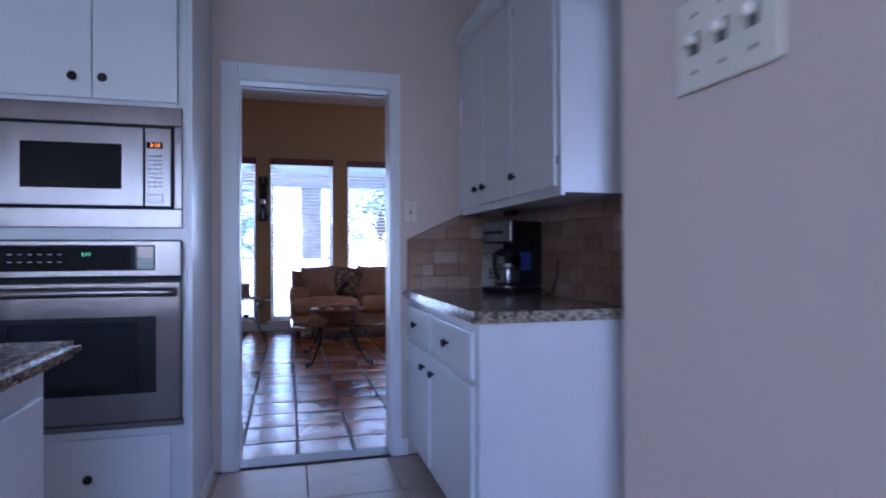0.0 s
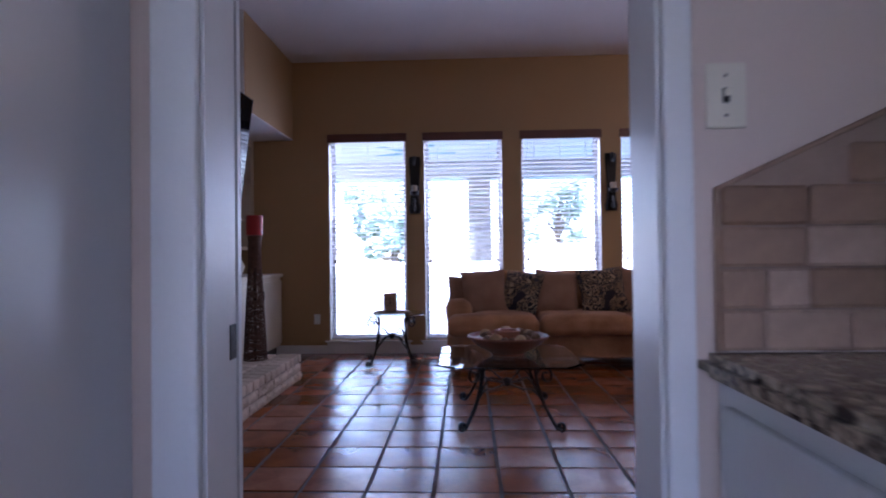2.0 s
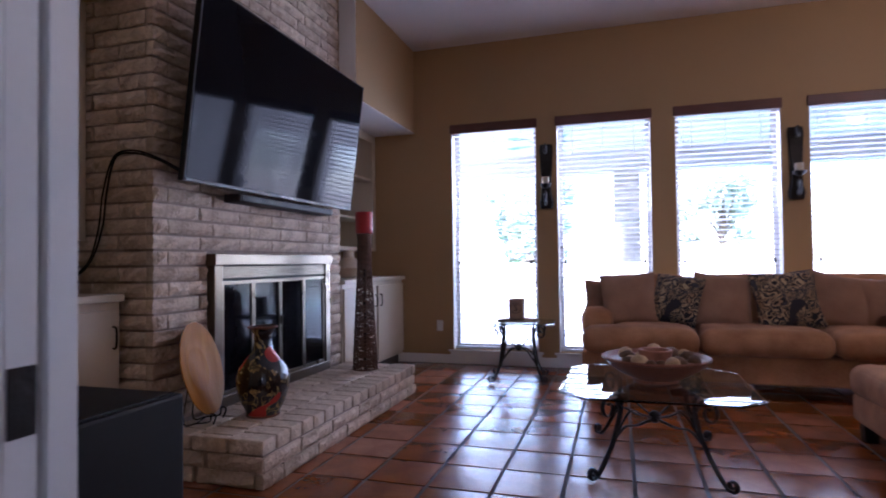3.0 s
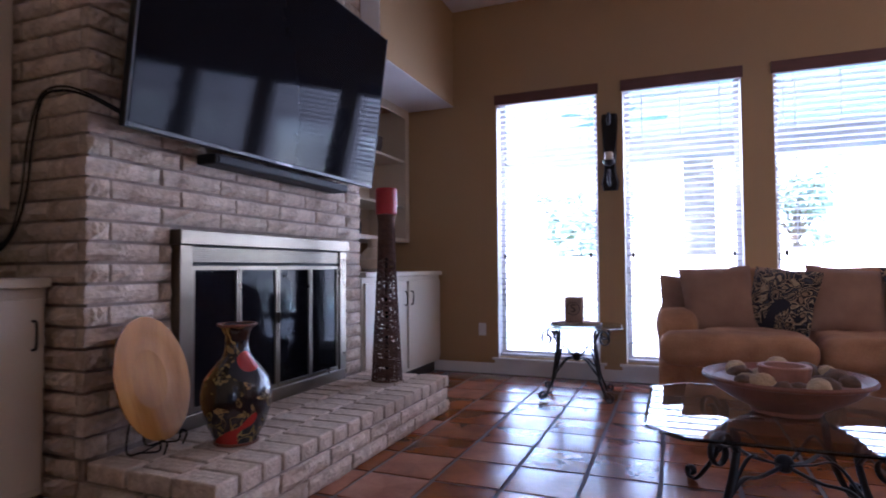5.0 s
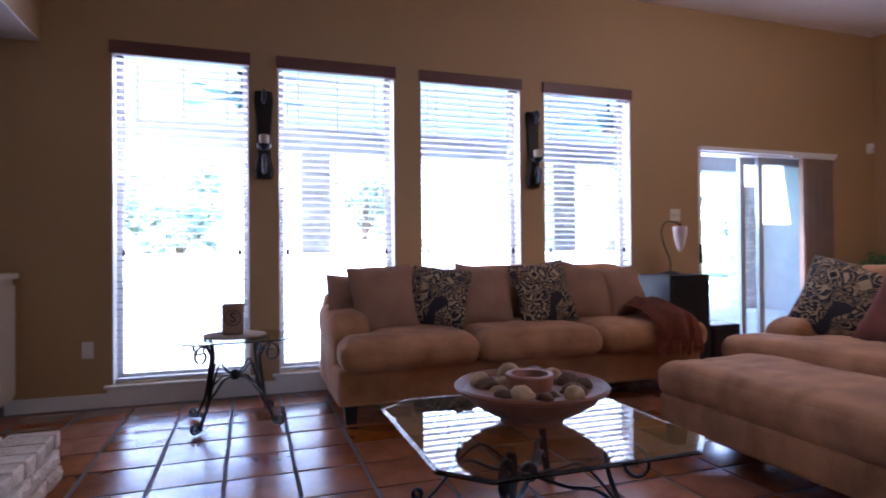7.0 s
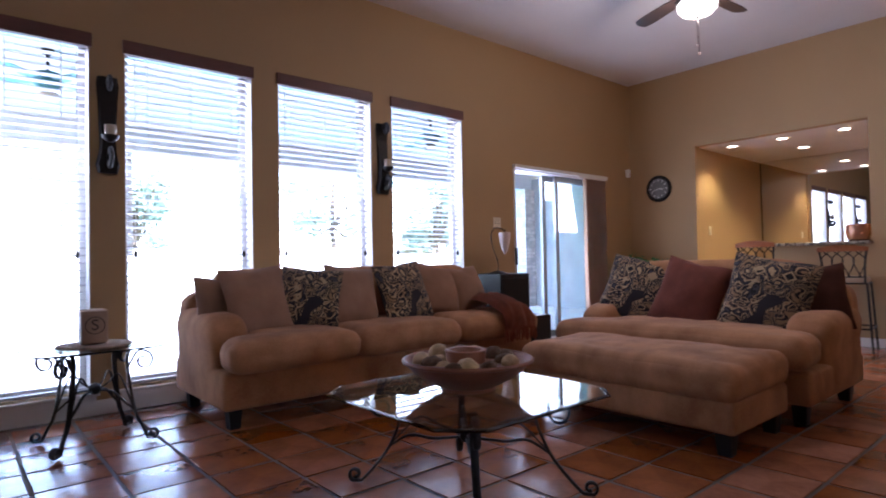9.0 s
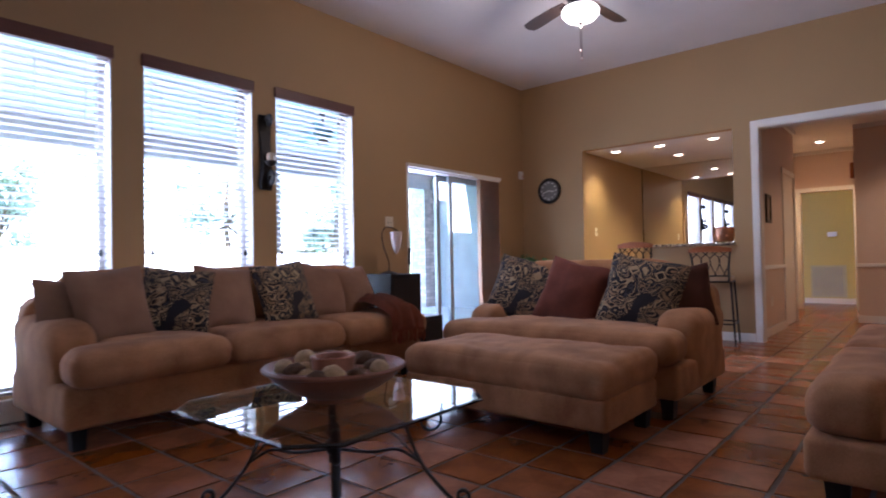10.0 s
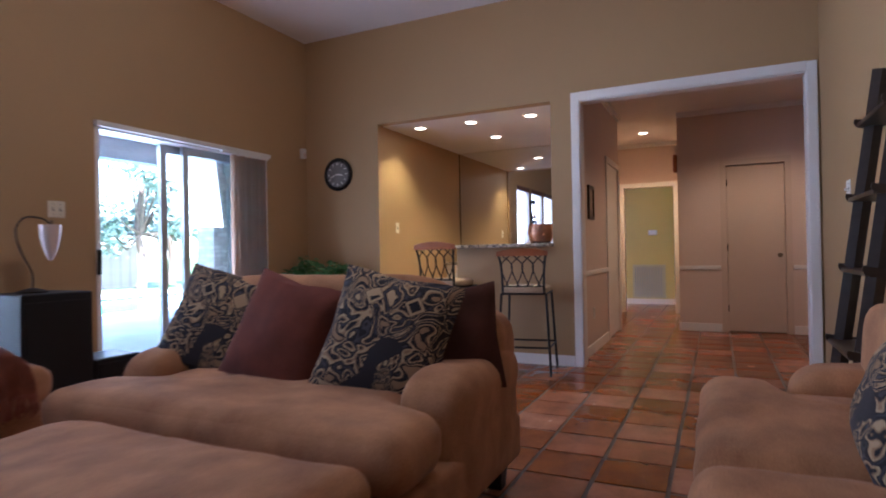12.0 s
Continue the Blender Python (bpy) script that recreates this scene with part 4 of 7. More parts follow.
for y, lean, m, lab, h in ((5.02, 6, M_ORG, "orange book leaning on the shelf", 0.23), (5.10, 12, M_YEL, "yellow book leaning on the shelf", 0.235), (5.30, 0, M_YEL, "thin yellow book standing on the shelf", 0.22), (4.94, 3, M_ORG, "orange book standing on the shelf", 0.23), (4.87, 0, M_RUST, "dark red book standing on the shelf", 0.22)):
    bk = thing("book", lab, "book", "books on the shelf", (-2.31, y, 1.571))
    bk.matrix_basis = pose(-2.31, y, 1.572, lean, 0, 0)
    part("cover", boxes((-0.085, -0.02, 0, 0.085, -0.017, h), (-0.085, 0.017, 0, 0.085, 0.02, h), (0.081, -0.017, 0, 0.085, 0.017, h)), m, bk)
    part("pages", boxes((-0.08, -0.0165, 0.003, 0.0805, 0.0165, h - 0.004)), M_PAGE, bk)
solo("amber_vase", lathe([(0.06, 0), (0.075, 0.01), (0.10, 0.10), (0.115, 0.20), (0.10, 0.26), (0.05, 0.285), (0.055, 0.31), (0.04, 0.3), (0, 0.25)], 32, (-2.33, 4.96, 2.011)), M_DARKWOOD, "round dark amber vase on the shelf", "vase", smooth=True)
solo("shelf_bowl", lathe([(0.04, 0), (0.06, 0.01), (0.10, 0.05), (0.09, 0.08), (0.04, 0.10), (0.05, 0.12), (0, 0.11)], 28, (-2.33, 4.95, 1.256)), M_IRON, "small dark metal pot on the shelf", "pot", smooth=True)
stb = thing("set_top_box", "black set-top box with cables on the cabinet", "electronics", "", (-2.20, 5.08, 0.941))
part("case", rbox(-0.13, -0.2, 0.008, 0.13, 0.2, 0.055, 0.006), M_BLACK, stb)
part("display", boxes((0.13, -0.05, 0.02, 0.132, 0.08, 0.042)), M_SCREEN, stb, "dark display window")
solo("media_box", rbox(-2.32, 4.90, 0.997, -2.11, 5.16, 1.035, 0.005), M_BLACK, "second black media box stacked on top", "electronics")

# things on the hearth
M_PLATE = mat("honey_wood_plate", (0.54, 0.25, 0.055), 0.42, 0.3, 3, 30, 0.03, dark=(0.36, 0.14, 0.025), spec=0.08, stretch=(1, 6, 1))
plate = thing("display_plate", "large round honey wood plate on a wire stand", "plate", "", (-1.60, 5.73, 0.24))
turn = Matrix.Translation((0, 0, 0.035)) @ Matrix.Rotation(radians(18), 4, "Z") @ Matrix.Rotation(radians(76), 4, "Y")
part("plate", lathe([(0.0, 0.0), (0.09, 0.0), (0.12, 0.006), (0.20, 0.022), (0.25, 0.034), (0.252, 0.04), (0.245, 0.041), (0.19, 0.029), (0.125, 0.015), (0.12, 0.0165), (0.115, 0.0145), (0.0, 0.011)], 56), M_PLATE, plate, smooth=True, m=turn @ Matrix.Translation((-0.255, 0, 0)))
bm = bmesh.new()
for s in (-1, 1):
    tube(bm, smooth_path([(0.11, s * 0.07, 0.005), (0.125, s * 0.075, 0.05), (0.10, s * 0.075, 0.06), (0.09, s * 0.07, 0.02), (0.02, s * 0.07, 0.012), (-0.05, s * 0.06, 0.012), (-0.03, s * 0.05, 0.2)], 6), 0.004, 6)
tube(bm, [(0.02, -0.07, 0.012), (0.02, 0.07, 0.012)], 0.004, 6)
part("wire_stand", bm, M_IRON, plate, "black wire plate stand", True, m=Matrix.Rotation(radians(18), 4, "Z") @ Matrix.Translation((-0.055, 0, 0)))


def vase_mat():
    """Black lacquer with gold leaves and red blooms."""
    m = mat("black_gold_lacquer", (0.012, 0.011, 0.012), 0.22, 0.2, 6, 60, 0.03)
    n, l = m.node_tree.nodes, m.node_tree.links
    p = n["Principled BSDF"]
    co, a, b = n.new("ShaderNodeTexCoord"), n.new("ShaderNodeTexNoise"), n.new("ShaderNodeTexNoise")
    a.inputs["Scale"].default_value, a.inputs["Distortion"].default_value, a.inputs["Detail"].default_value = 15, 1.5, 1
    b.inputs["Scale"].default_value, b.inputs["Detail"].default_value = 6.5, 0
    for t in (a, b):
        l.new(co.outputs["Object"], t.inputs["Vector"])
    r1, r2 = n.new("ShaderNodeValToRGB"), n.new("ShaderNodeValToRGB")
    r1.color_ramp.interpolation = r2.color_ramp.interpolation = "CONSTANT"
    r1.color_ramp.elements[0].color, r1.color_ramp.elements[1].color = (0.012, 0.011, 0.012, 1), (0.36, 0.24, 0.08, 1)
    r1.color_ramp.elements[1].position = 0.57
    r1.color_ramp.elements.new(0.64).color = (0.015, 0.012, 0.012, 1)
    r2.color_ramp.elements[0].color, r2.color_ramp.elements[1].color = (0, 0, 0, 1), (1, 1, 1, 1)
    r2.color_ramp.elements[1].position = 0.63
    l.new(a.outputs["Fac"], r1.inputs["Fac"])
    l.new(b.outputs["Fac"], r2.inputs["Fac"])
    mix = n.new("ShaderNodeMix")
    mix.data_type = "RGBA"
    l.new(r2.outputs["Color"], mix.inputs["Factor"])
    l.new(r1.outputs["Color"], mix.inputs["A"])
    mix.inputs["B"].default_value = (0.42, 0.03, 0.02, 1)
    l.new(mix.outputs["Result"], p.inputs["Base Color"])
    p.inputs["Coat Weight"].default_value = 0.5
    return m


vase = thing("floor_vase", "black vase painted with gold leaves and red blooms", "vase", "", (-1.40, 5.94, 0.24))
part("body", lathe([(0.0765, 0), (0.09, 0.0036), (0.0882, 0.018), (0.117, 0.072), (0.1422, 0.153), (0.1458, 0.207), (0.1305, 0.27), (0.09, 0.324), (0.0594, 0.36), (0.0468, 0.405), (0.0495, 0.45), (0.0675, 0.4815), (0.0792, 0.4905), (0.0765, 0.4968), (0.063, 0.4932), (0.0405, 0.459), (0.036, 0.396), (0, 0.36)], 48), vase_mat(), vase, smooth=True)
part("lip", lathe([(0.0774, 0.4869), (0.0828, 0.4914), (0.081, 0.4977), (0.072, 0.4977), (0.0774, 0.4869)], 48), M_CLAYBOWL, vase, "red brown lip", True)
part("foot_ring", lathe([(0.0792, -0.0018), (0.0918, 0), (0.0918, 0.0108), (0.081, 0.0108), (0.0792, -0.0018)], 48), M_CLAYBOWL, vase, "red brown foot ring", True)

# candle on a tall wicker stand
M_TWIG = mat("dark_woven_twigs", (0.13, 0.068, 0.048), 0.85, 0.4, 30, 140, 0.8)
M_RED = mat("red_candle_wax", (0.42, 0.02, 0.022), 0.45, 0.12, 6, 50, 0.05)
st = thing("candle_stand", "tall dark woven twig candle stand on the hearth", "candle stand", "", (-1.42, 7.35, 0.238))


def stand_r(z):
    return 0.098 - 0.05 * min(1, z / 0.95) + 0.012 * max(0, (z - 0.9) / 0.2)


part("core", lathe([(0.012, z) for z in (0.0, 0.5, 1.08)], 10), M_BLACK, st, "dark inner rod", True)
bm = bmesh.new()
rnd = random.Random(3)
for k in range(135):
    z0, z1 = rnd.uniform(0.0, 0.95), 0
    turns, a0, dirn = rnd.uniform(0.7, 1.6), rnd.uniform(0, 6.28), rnd.choice((-1, 1))
    rise = rnd.uniform(-0.12, 0.22)
    pts = []
    for i in range(22):
        t = i / 21
        z = min(0.99, max(0.005, z0 + rise * t + 0.012 * math.sin(t * 17 + k)))
        a = a0 + dirn * turns * 6.28 * t
        pts.append(((stand_r(z) + rnd.uniform(-0.004, 0.004)) * math.cos(a), (stand_r(z) + rnd.uniform(-0.004, 0.004)) * math.sin(a), z))
    tube(bm, pts, rnd.uniform(0.0026, 0.0042), 4)
for k in range(14):
    a = k / 14 * 6.28
    tube(bm, [(stand_r(z) * math.cos(a + 0.15 * math.sin(z * 9 + k)), stand_r(z) * math.sin(a + 0.15 * math.sin(z * 9 + k)), z) for z in (0.002, 0.2, 0.4, 0.6, 0.8, 1.0)], 0.004, 4)
part("twig_weave", bm, M_TWIG, st, smooth=True)
part("neck_wrap", lathe([(0.05, 0.80), (0.053, 0.83), (0.052, 0.95), (0.056, 1.04), (0.064, 1.08), (0.0, 1.085)], 28), M_TWIG, st, "tightly wound brown cord", True)
cnd = thing("pillar_candle", "thick red pillar candle on the woven stand", "candle", "", (-1.42, 7.35, 1.322))
part("wax", lathe([(0.066, 0), (0.07, 0.004), (0.07, 0.165), (0.064, 0.172), (0.05, 0.165), (0, 0.16)], 32), M_RED, cnd, smooth=True)
bm = bmesh.new()
tube(bm, [(0, 0, 0.158), (0.002, 0, 0.172), (0.004, 0.001, 0.18)], 0.0015, 5)
part("wick", bm, M_BLACK, cnd)


# ---- speakers, lamp, ladder shelf ----
def speaker(name, label, at, sx, sy, h):
    ob = thing(name, label, "speaker", "", at)
    part("cabinet", rbox(-sx / 2, -sy / 2, 0.0, sx / 2, sy / 2, h, 0.006), M_SPEAKER, ob)
    part("top_panel", boxes((-sx / 2 + 0.012, -sy / 2 + 0.012, h, sx / 2 - 0.012, sy / 2 - 0.012, h + 0.003)), M_BLACK, ob)
    return ob


s = speaker("speaker_cabinet", "tall black speaker cabinet beside the sofa", (3.30, 8.74, 0), 0.42, 0.42, 0.845)
part("grille", rbox(-0.19, -0.222, 0.05, 0.19, -0.211, 0.80, 0.004), M_SPEAKER, s, "black cloth grille")
s = speaker("subwoofer", "low black subwoofer box by the sliding door", (3.69, 8.70, 0), 0.32, 0.32, 0.40)
part("grille", rbox(-0.14, -0.172, 0.03, 0.14, -0.161, 0.37, 0.004), M_SPEAKER, s, "black cloth grille")
s = speaker("speaker_cabinet", "tall black speaker cabinet beside the doorway", (-0.50, 3.79, 0), 0.52, 0.42, 0.85)
part("grille", rbox(-0.235, 0.211, 0.05, 0.235, 0.222, 0.80, 0.004), M_SPEAKER, s, "black cloth grille")

lampo = thing("table_lamp", "curved iron lamp with a hanging glass shade", "lamp", "", (3.27, 8.74, 0.849))
part("base", lathe([(0.085, 0), (0.088, 0.008), (0.05, 0.02), (0.015, 0.03), (0, 0.03)], 28), M_IRON, lampo, smooth=True)
bm = bmesh.new()
tube(bm, smooth_path([(0, 0, 0.02), (0.0, 0, 0.12), (-0.06, 0, 0.25), (-0.09, 0, 0.38), (-0.04, 0, 0.46), (0.06, 0, 0.46), (0.11, 0, 0.43), (0.12, 0, 0.45)], 6), 0.006, 8)
part("stem", bm, M_IRON, lampo, smooth=True)
M_FROST = mat("frosted_pink_glass", (0.62, 0.50, 0.46), 0.35, 0.1, 10, 60, 0.05)
part("shade", lathe([(0.0, 0.185), (0.012, 0.19), (0.03, 0.23), (0.055, 0.33), (0.062, 0.41), (0.058, 0.412), (0.05, 0.33), (0.02, 0.23), (0.0, 0.2)], 24, (0.11, 0, 0.01)), M_FROST, lampo, "frosted tulip glass shade", True)


def ladder_shelf():
    """Leaning rails with scoop-sided trays that grow deeper downwards."""
    ob = thing("ladder_shelf", "dark ladder shelf leaning on the wall", "shelf", "", (4.22, 4.212, 0))
    for x in (-0.225, 0.225):
        bm = bmesh.new()
        tube(bm, ((x, 0.275, 0.0), (x, 0.018, 1.86)), 0.036, 4, 0.35, (0, 1, 0))
        part("rail", bm, M_DARKWOOD, ob)
    for z, d in ((0.26, 0.31), (0.60, 0.258), (0.94, 0.20), (1.27, 0.165), (1.62, 0.125)):
        sh = part("shelf", rbox(-0.25, 0.004, z - 0.02, 0.25, d - 0.01, z, 0.004), M_DARKWOOD, ob)
        for x in (-0.262, 0.25):
            bm = bmesh.new()
            prof = [(0.004, -0.022), (d - 0.03, -0.022), (d - 0.008, -0.012), (d, 0.006), (d - 0.004, 0.022), (d - 0.03, 0.018), (d - 0.07, 0.010), (0.004, 0.010)]
            a = [bm.verts.new((x, y, z + h)) for y, h in prof]
            b = [bm.verts.new((x + 0.012, y, z + h)) for y, h in prof]
            bm.faces.new(a)
            bm.faces.new(b[::-1])
            for i in range(len(prof)):
                bm.faces.new((a[i], b[i], b[(i + 1) % len(prof)], a[(i + 1) % len(prof)]))
            part("side_lip", bm, M_DARKWOOD, sh)


ladder_shelf()


# ---- wall things ----
def sconce(x):
    ob = thing("wall_sconce", "dark scrolled iron candle sconce between windows", "sconce", "candle sconces", (x, WALL_Y, 1.62))
    bm = bmesh.new()
    rows = [(0.0, 0.060), (0.06, 0.075), (0.14, 0.055), (0.22, 0.05), (0.34, 0.055), (0.50, 0.062), (0.60, 0.070), (0.66, 0.062)]
    vs = []
    for z, w in rows:
        bulge = 0.02 + 0.025 * math.sin(z * 9)
        vs.append([bm.verts.new((-w, -0.004, z)), bm.verts.new((-w * 0.8, -bulge - 0.012, z)), bm.verts.new((w * 0.8, -bulge - 0.012, z)), bm.verts.new((w, -0.004, z))])
    for a, b in zip(vs, vs[1:]):
        for i in range(3):
            bm.faces.new((a[i], a[i + 1], b[i + 1], b[i]))
        bm.faces.new((a[3], a[0], b[0], b[3]))
    bm.faces.new(vs[0][::-1])
    bm.faces.new(vs[-1])
    part("backplate", bm, M_IRON, ob)
    bm = bmesh.new()
    tube(bm, [(0.0, -0.03 - r, z) for r, z in spiral(0.045, 0.60, 0.045, 0.012, 170, -200, 20)], 0.016, 8, 1.8, (1, 0, 0))
    part("top_scroll", bm, M_IRON, ob, smooth=True)
    bm = bmesh.new()
    tube(bm, [(0.0, -0.03 - r, z) for r, z in spiral(0.06, 0.11, 0.065, 0.015, -150, 260, 22)], 0.016, 8, 1.8, (1, 0, 0))
    part("bottom_scroll", bm, M_IRON, ob, smooth=True)
    part("cup", lathe([(0.02, 0.20), (0.05, 0.225), (0.055, 0.245), (0.0, 0.245)], 24, (0.0, -0.10, 0)), M_IRON, ob, smooth=True)
    part("candle", lathe([(0.035, 0.246), (0.036, 0.31), (0.03, 0.316), (0, 0.31)], 24, (0.0, -0.10, 0)), M_CREAMCER, ob, "cream candle stub", True)


sconce(-0.165)
sconce(2.095)

clock = thing("wall_clock", "round black wall clock with a grey dial", "clock", "", (EAST_X, 8.64, 1.915))
part("case", lathe([(0.0, 0.0), (0.165, 0.0), (0.178, 0.012), (0.178, 0.03), (0.165, 0.042), (0.148, 0.036), (0.14, 0.028), (0.0, 0.028)], 48), M_BLACK, clock, smooth=True, m=Matrix.Rotation(radians(-90), 4, "Y"))
M_DIAL = mat("grey_clock_dial", (0.16, 0.16, 0.16), 0.35, 0.3, 9, 70, 0.0)
part("dial", lathe([(0.0, 0.029), (0.138, 0.029), (0.138, 0.0305), (0.0, 0.0305)], 40), M_DIAL, clock, m=Matrix.Rotation(radians(-90), 4, "Y"))
for k in range(12):
    a = k / 12 * 2 * math.pi
    part("hour_mark", boxes((-0.0325, -0.005, 0.10, -0.031, 0.005, 0.125)), M_WHITEPL, clock, m=Matrix.Rotation(a, 4, "X"))
part("hour_pointer", boxes((-0.0345, -0.006, -0.01, -0.033, 0.006, 0.07)), M_WHITEPL, clock, m=Matrix.Rotation(radians(100), 4, "X"))
part("minute_pointer", boxes((-0.0365, -0.004, -0.01, -0.035, 0.004, 0.105)), M_WHITEPL, clock, m=Matrix.Rotation(radians(-110), 4, "X"))


def plate_cover(label, m, gangs=1, toggle=True, material=None):
    """A wall plate facing local -y, centred on the origin."""
    w = 0.07 + 0.046 * (gangs - 1)
    ob = thing("switch_plate" if toggle else "outlet_plate", label, "switch" if toggle else "outlet", "")
    ob.matrix_basis = m
    mm = material or M_PLASTIC
    part("cover", rbox(-w / 2, -0.006, -0.0575, w / 2, -0.0005, 0.0575, 0.004, 2), mm, ob)
    for g in range(gangs):
        x = (g - (gangs - 1) / 2) * 0.046
        if toggle:
            part("slot", boxes((x - 0.006, -0.0072, -0.013, x + 0.006, -0.006, 0.013)), M_IRON, ob)
            part("toggle", rbox(x - 0.0045, -0.020, -0.002, x + 0.0045, -0.0075, 0.010, 0.002), mm, ob)
        else:
            for s in (-1, 1):
                part("socket", rbox(x - 0.014, -0.0075, s * 0.022 - 0.012, x + 0.014, -0.006, s * 0.022 + 0.012, 0.004), mm, ob)
        for s in (-1, 1):
            part("screw", lathe([(0.003, 0), (0.003, 0.001), (0, 0.0015)], 8), M_STEEL, ob, m=Matrix.Translation((x, -0.006, s * 0.035)) @ Matrix.Rotation(radians(90), 4, "X"))
    return ob


plate_cover("triple ivory switch plate on the wall end", pose(0.70, 0.731, 1.412, 0, 0, -90), 3)
plate_cover("ivory light switch beside the kitchen doorway", pose(0.89, KY1, 1.393, 0, 0, 0))
plate_cover("ivory double switch beside the sliding door", pose(3.62, WALL_Y, 1.40), 2)
plate_cover("white outlet low on the window wall", pose(-1.33, WALL_Y, 0.40), 1, False, M_WHITEPL)
plate_cover("ivory switch inside the bar niche", pose(6.75, 8.16, 1.33), 1)
plate_cover("white double switch on the wall by the shelf", pose(5.35, S_Y2, 1.38, 0, 0, 180), 2, True, M_WHITEPL)
plate_cover("white outlet low on the hall wall", pose(7.15, 6.09, 0.40), 1, False, M_WHITEPL)
sen = thing("wall_sensor", "small white detector high in the corner", "sensor", "", (6.25, WALL_Y, 2.17))
part("housing", rbox(-0.03, -0.05, -0.055, 0.03, -0.001, 0.055, 0.01, 3), M_WHITEPL, sen, smooth=True)
part("lens", rbox(-0.02, -0.054, -0.04, 0.02, -0.05, 0.0, 0.004), M_FROST, sen, "milky lens")

# ceiling fan
M_BLADE = mat("dark_walnut_blade", (0.035, 0.02, 0.015), 0.45, 0.3, 4, 50, 0.05, stretch=(1, 6, 1))
fan = thing("ceiling_fan", "dark five-blade ceiling fan with a lit glass bowl", "fan", "", (3.5, 6.72, CEIL))
part("canopy", lathe([(0.0, 0.0), (0.07, 0.0), (0.065, -0.03), (0.03, -0.06), (0.0, -0.06)], 32), M_IRON, fan, smooth=True)
part("downrod", lathe([(0.014, -0.06), (0.014, -0.25), (0.0, -0.25)], 16), M_IRON, fan, smooth=True)
part("motor", lathe([(0.0, -0.22), (0.05, -0.225), (0.105, -0.25), (0.115, -0.30), (0.11, -0.345), (0.08, -0.37), (0.05, -0.40), (0.0, -0.40)], 40), M_IRON, fan, smooth=True)
for k in range(5):
    a = radians(72 * k + 68)
    bm = bmesh.new()
    outline = [(0.17, -0.045), (0.30, -0.06), (0.60, -0.07), (0.69, -0.06), (0.715, -0.02), (0.71, 0.03), (0.68, 0.06), (0.55, 0.068), (0.30, 0.06), (0.17, 0.045)]
    lo = [bm.verts.new((x, y, -0.004)) for x, y in outline]
    hi = [bm.verts.new((x, y, 0.004)) for x, y in outline]
    bm.faces.new(lo[::-1])
    bm.faces.new(hi)
    for i in range(10):
        bm.faces.new((lo[i], lo[(i + 1) % 10], hi[(i + 1) % 10], hi[i]))
    m = Matrix.Rotation(a, 4, "Z") @ Matrix.Translation((0, 0, -0.335)) @ Matrix.Rotation(radians(11), 4, "X")
    blade = part("blade", bm, M_BLADE, fan, m=m)
    part("bracket", rbox(0.09, -0.018, -0.012, 0.24, 0.018, -0.005, 0.003), M_IRON, blade, m=m)
M_BOWLGLOW = glow("lit_glass_bowl", (1.0, 0.88, 0.68), 0.32)
part("fitter", lathe([(0.0, -0.40), (0.08, -0.40), (0.10, -0.42), (0.0, -0.42)], 32), M_IRON, fan, smooth=True)
bowlg = part("glass_bowl", lathe([(0.135, -0.43), (0.15, -0.45), (0.145, -0.49), (0.11, -0.525), (0.06, -0.542), (0.0, -0.547)], 40), M_BOWLGLOW, fan, "glowing frosted glass bowl", True)
bowlg.visible_shadow = False
part("finial", lathe([(0.016, -0.545), (0.018, -0.555), (0.008, -0.565), (0, -0.567)], 16), M_STEEL, fan, smooth=True)
for s in (-1, 1):
    bm = bmesh.new()
    tube(bm, [(s * 0.012, 0, -0.56), (s * 0.012, 0.0, -0.80 - 0.03 * s)], 0.003, 5)
    ch = part("pull_chain", bm, M_STEEL, fan)
    bm = bmesh.new()
    bmesh.ops.create_icosphere(bm, subdivisions=2, radius=0.012, matrix=Matrix.Translation((s * 0.012, 0, -0.81 - 0.03 * s)))
    part("pull_knob", bm, M_FROST, ch, smooth=True)


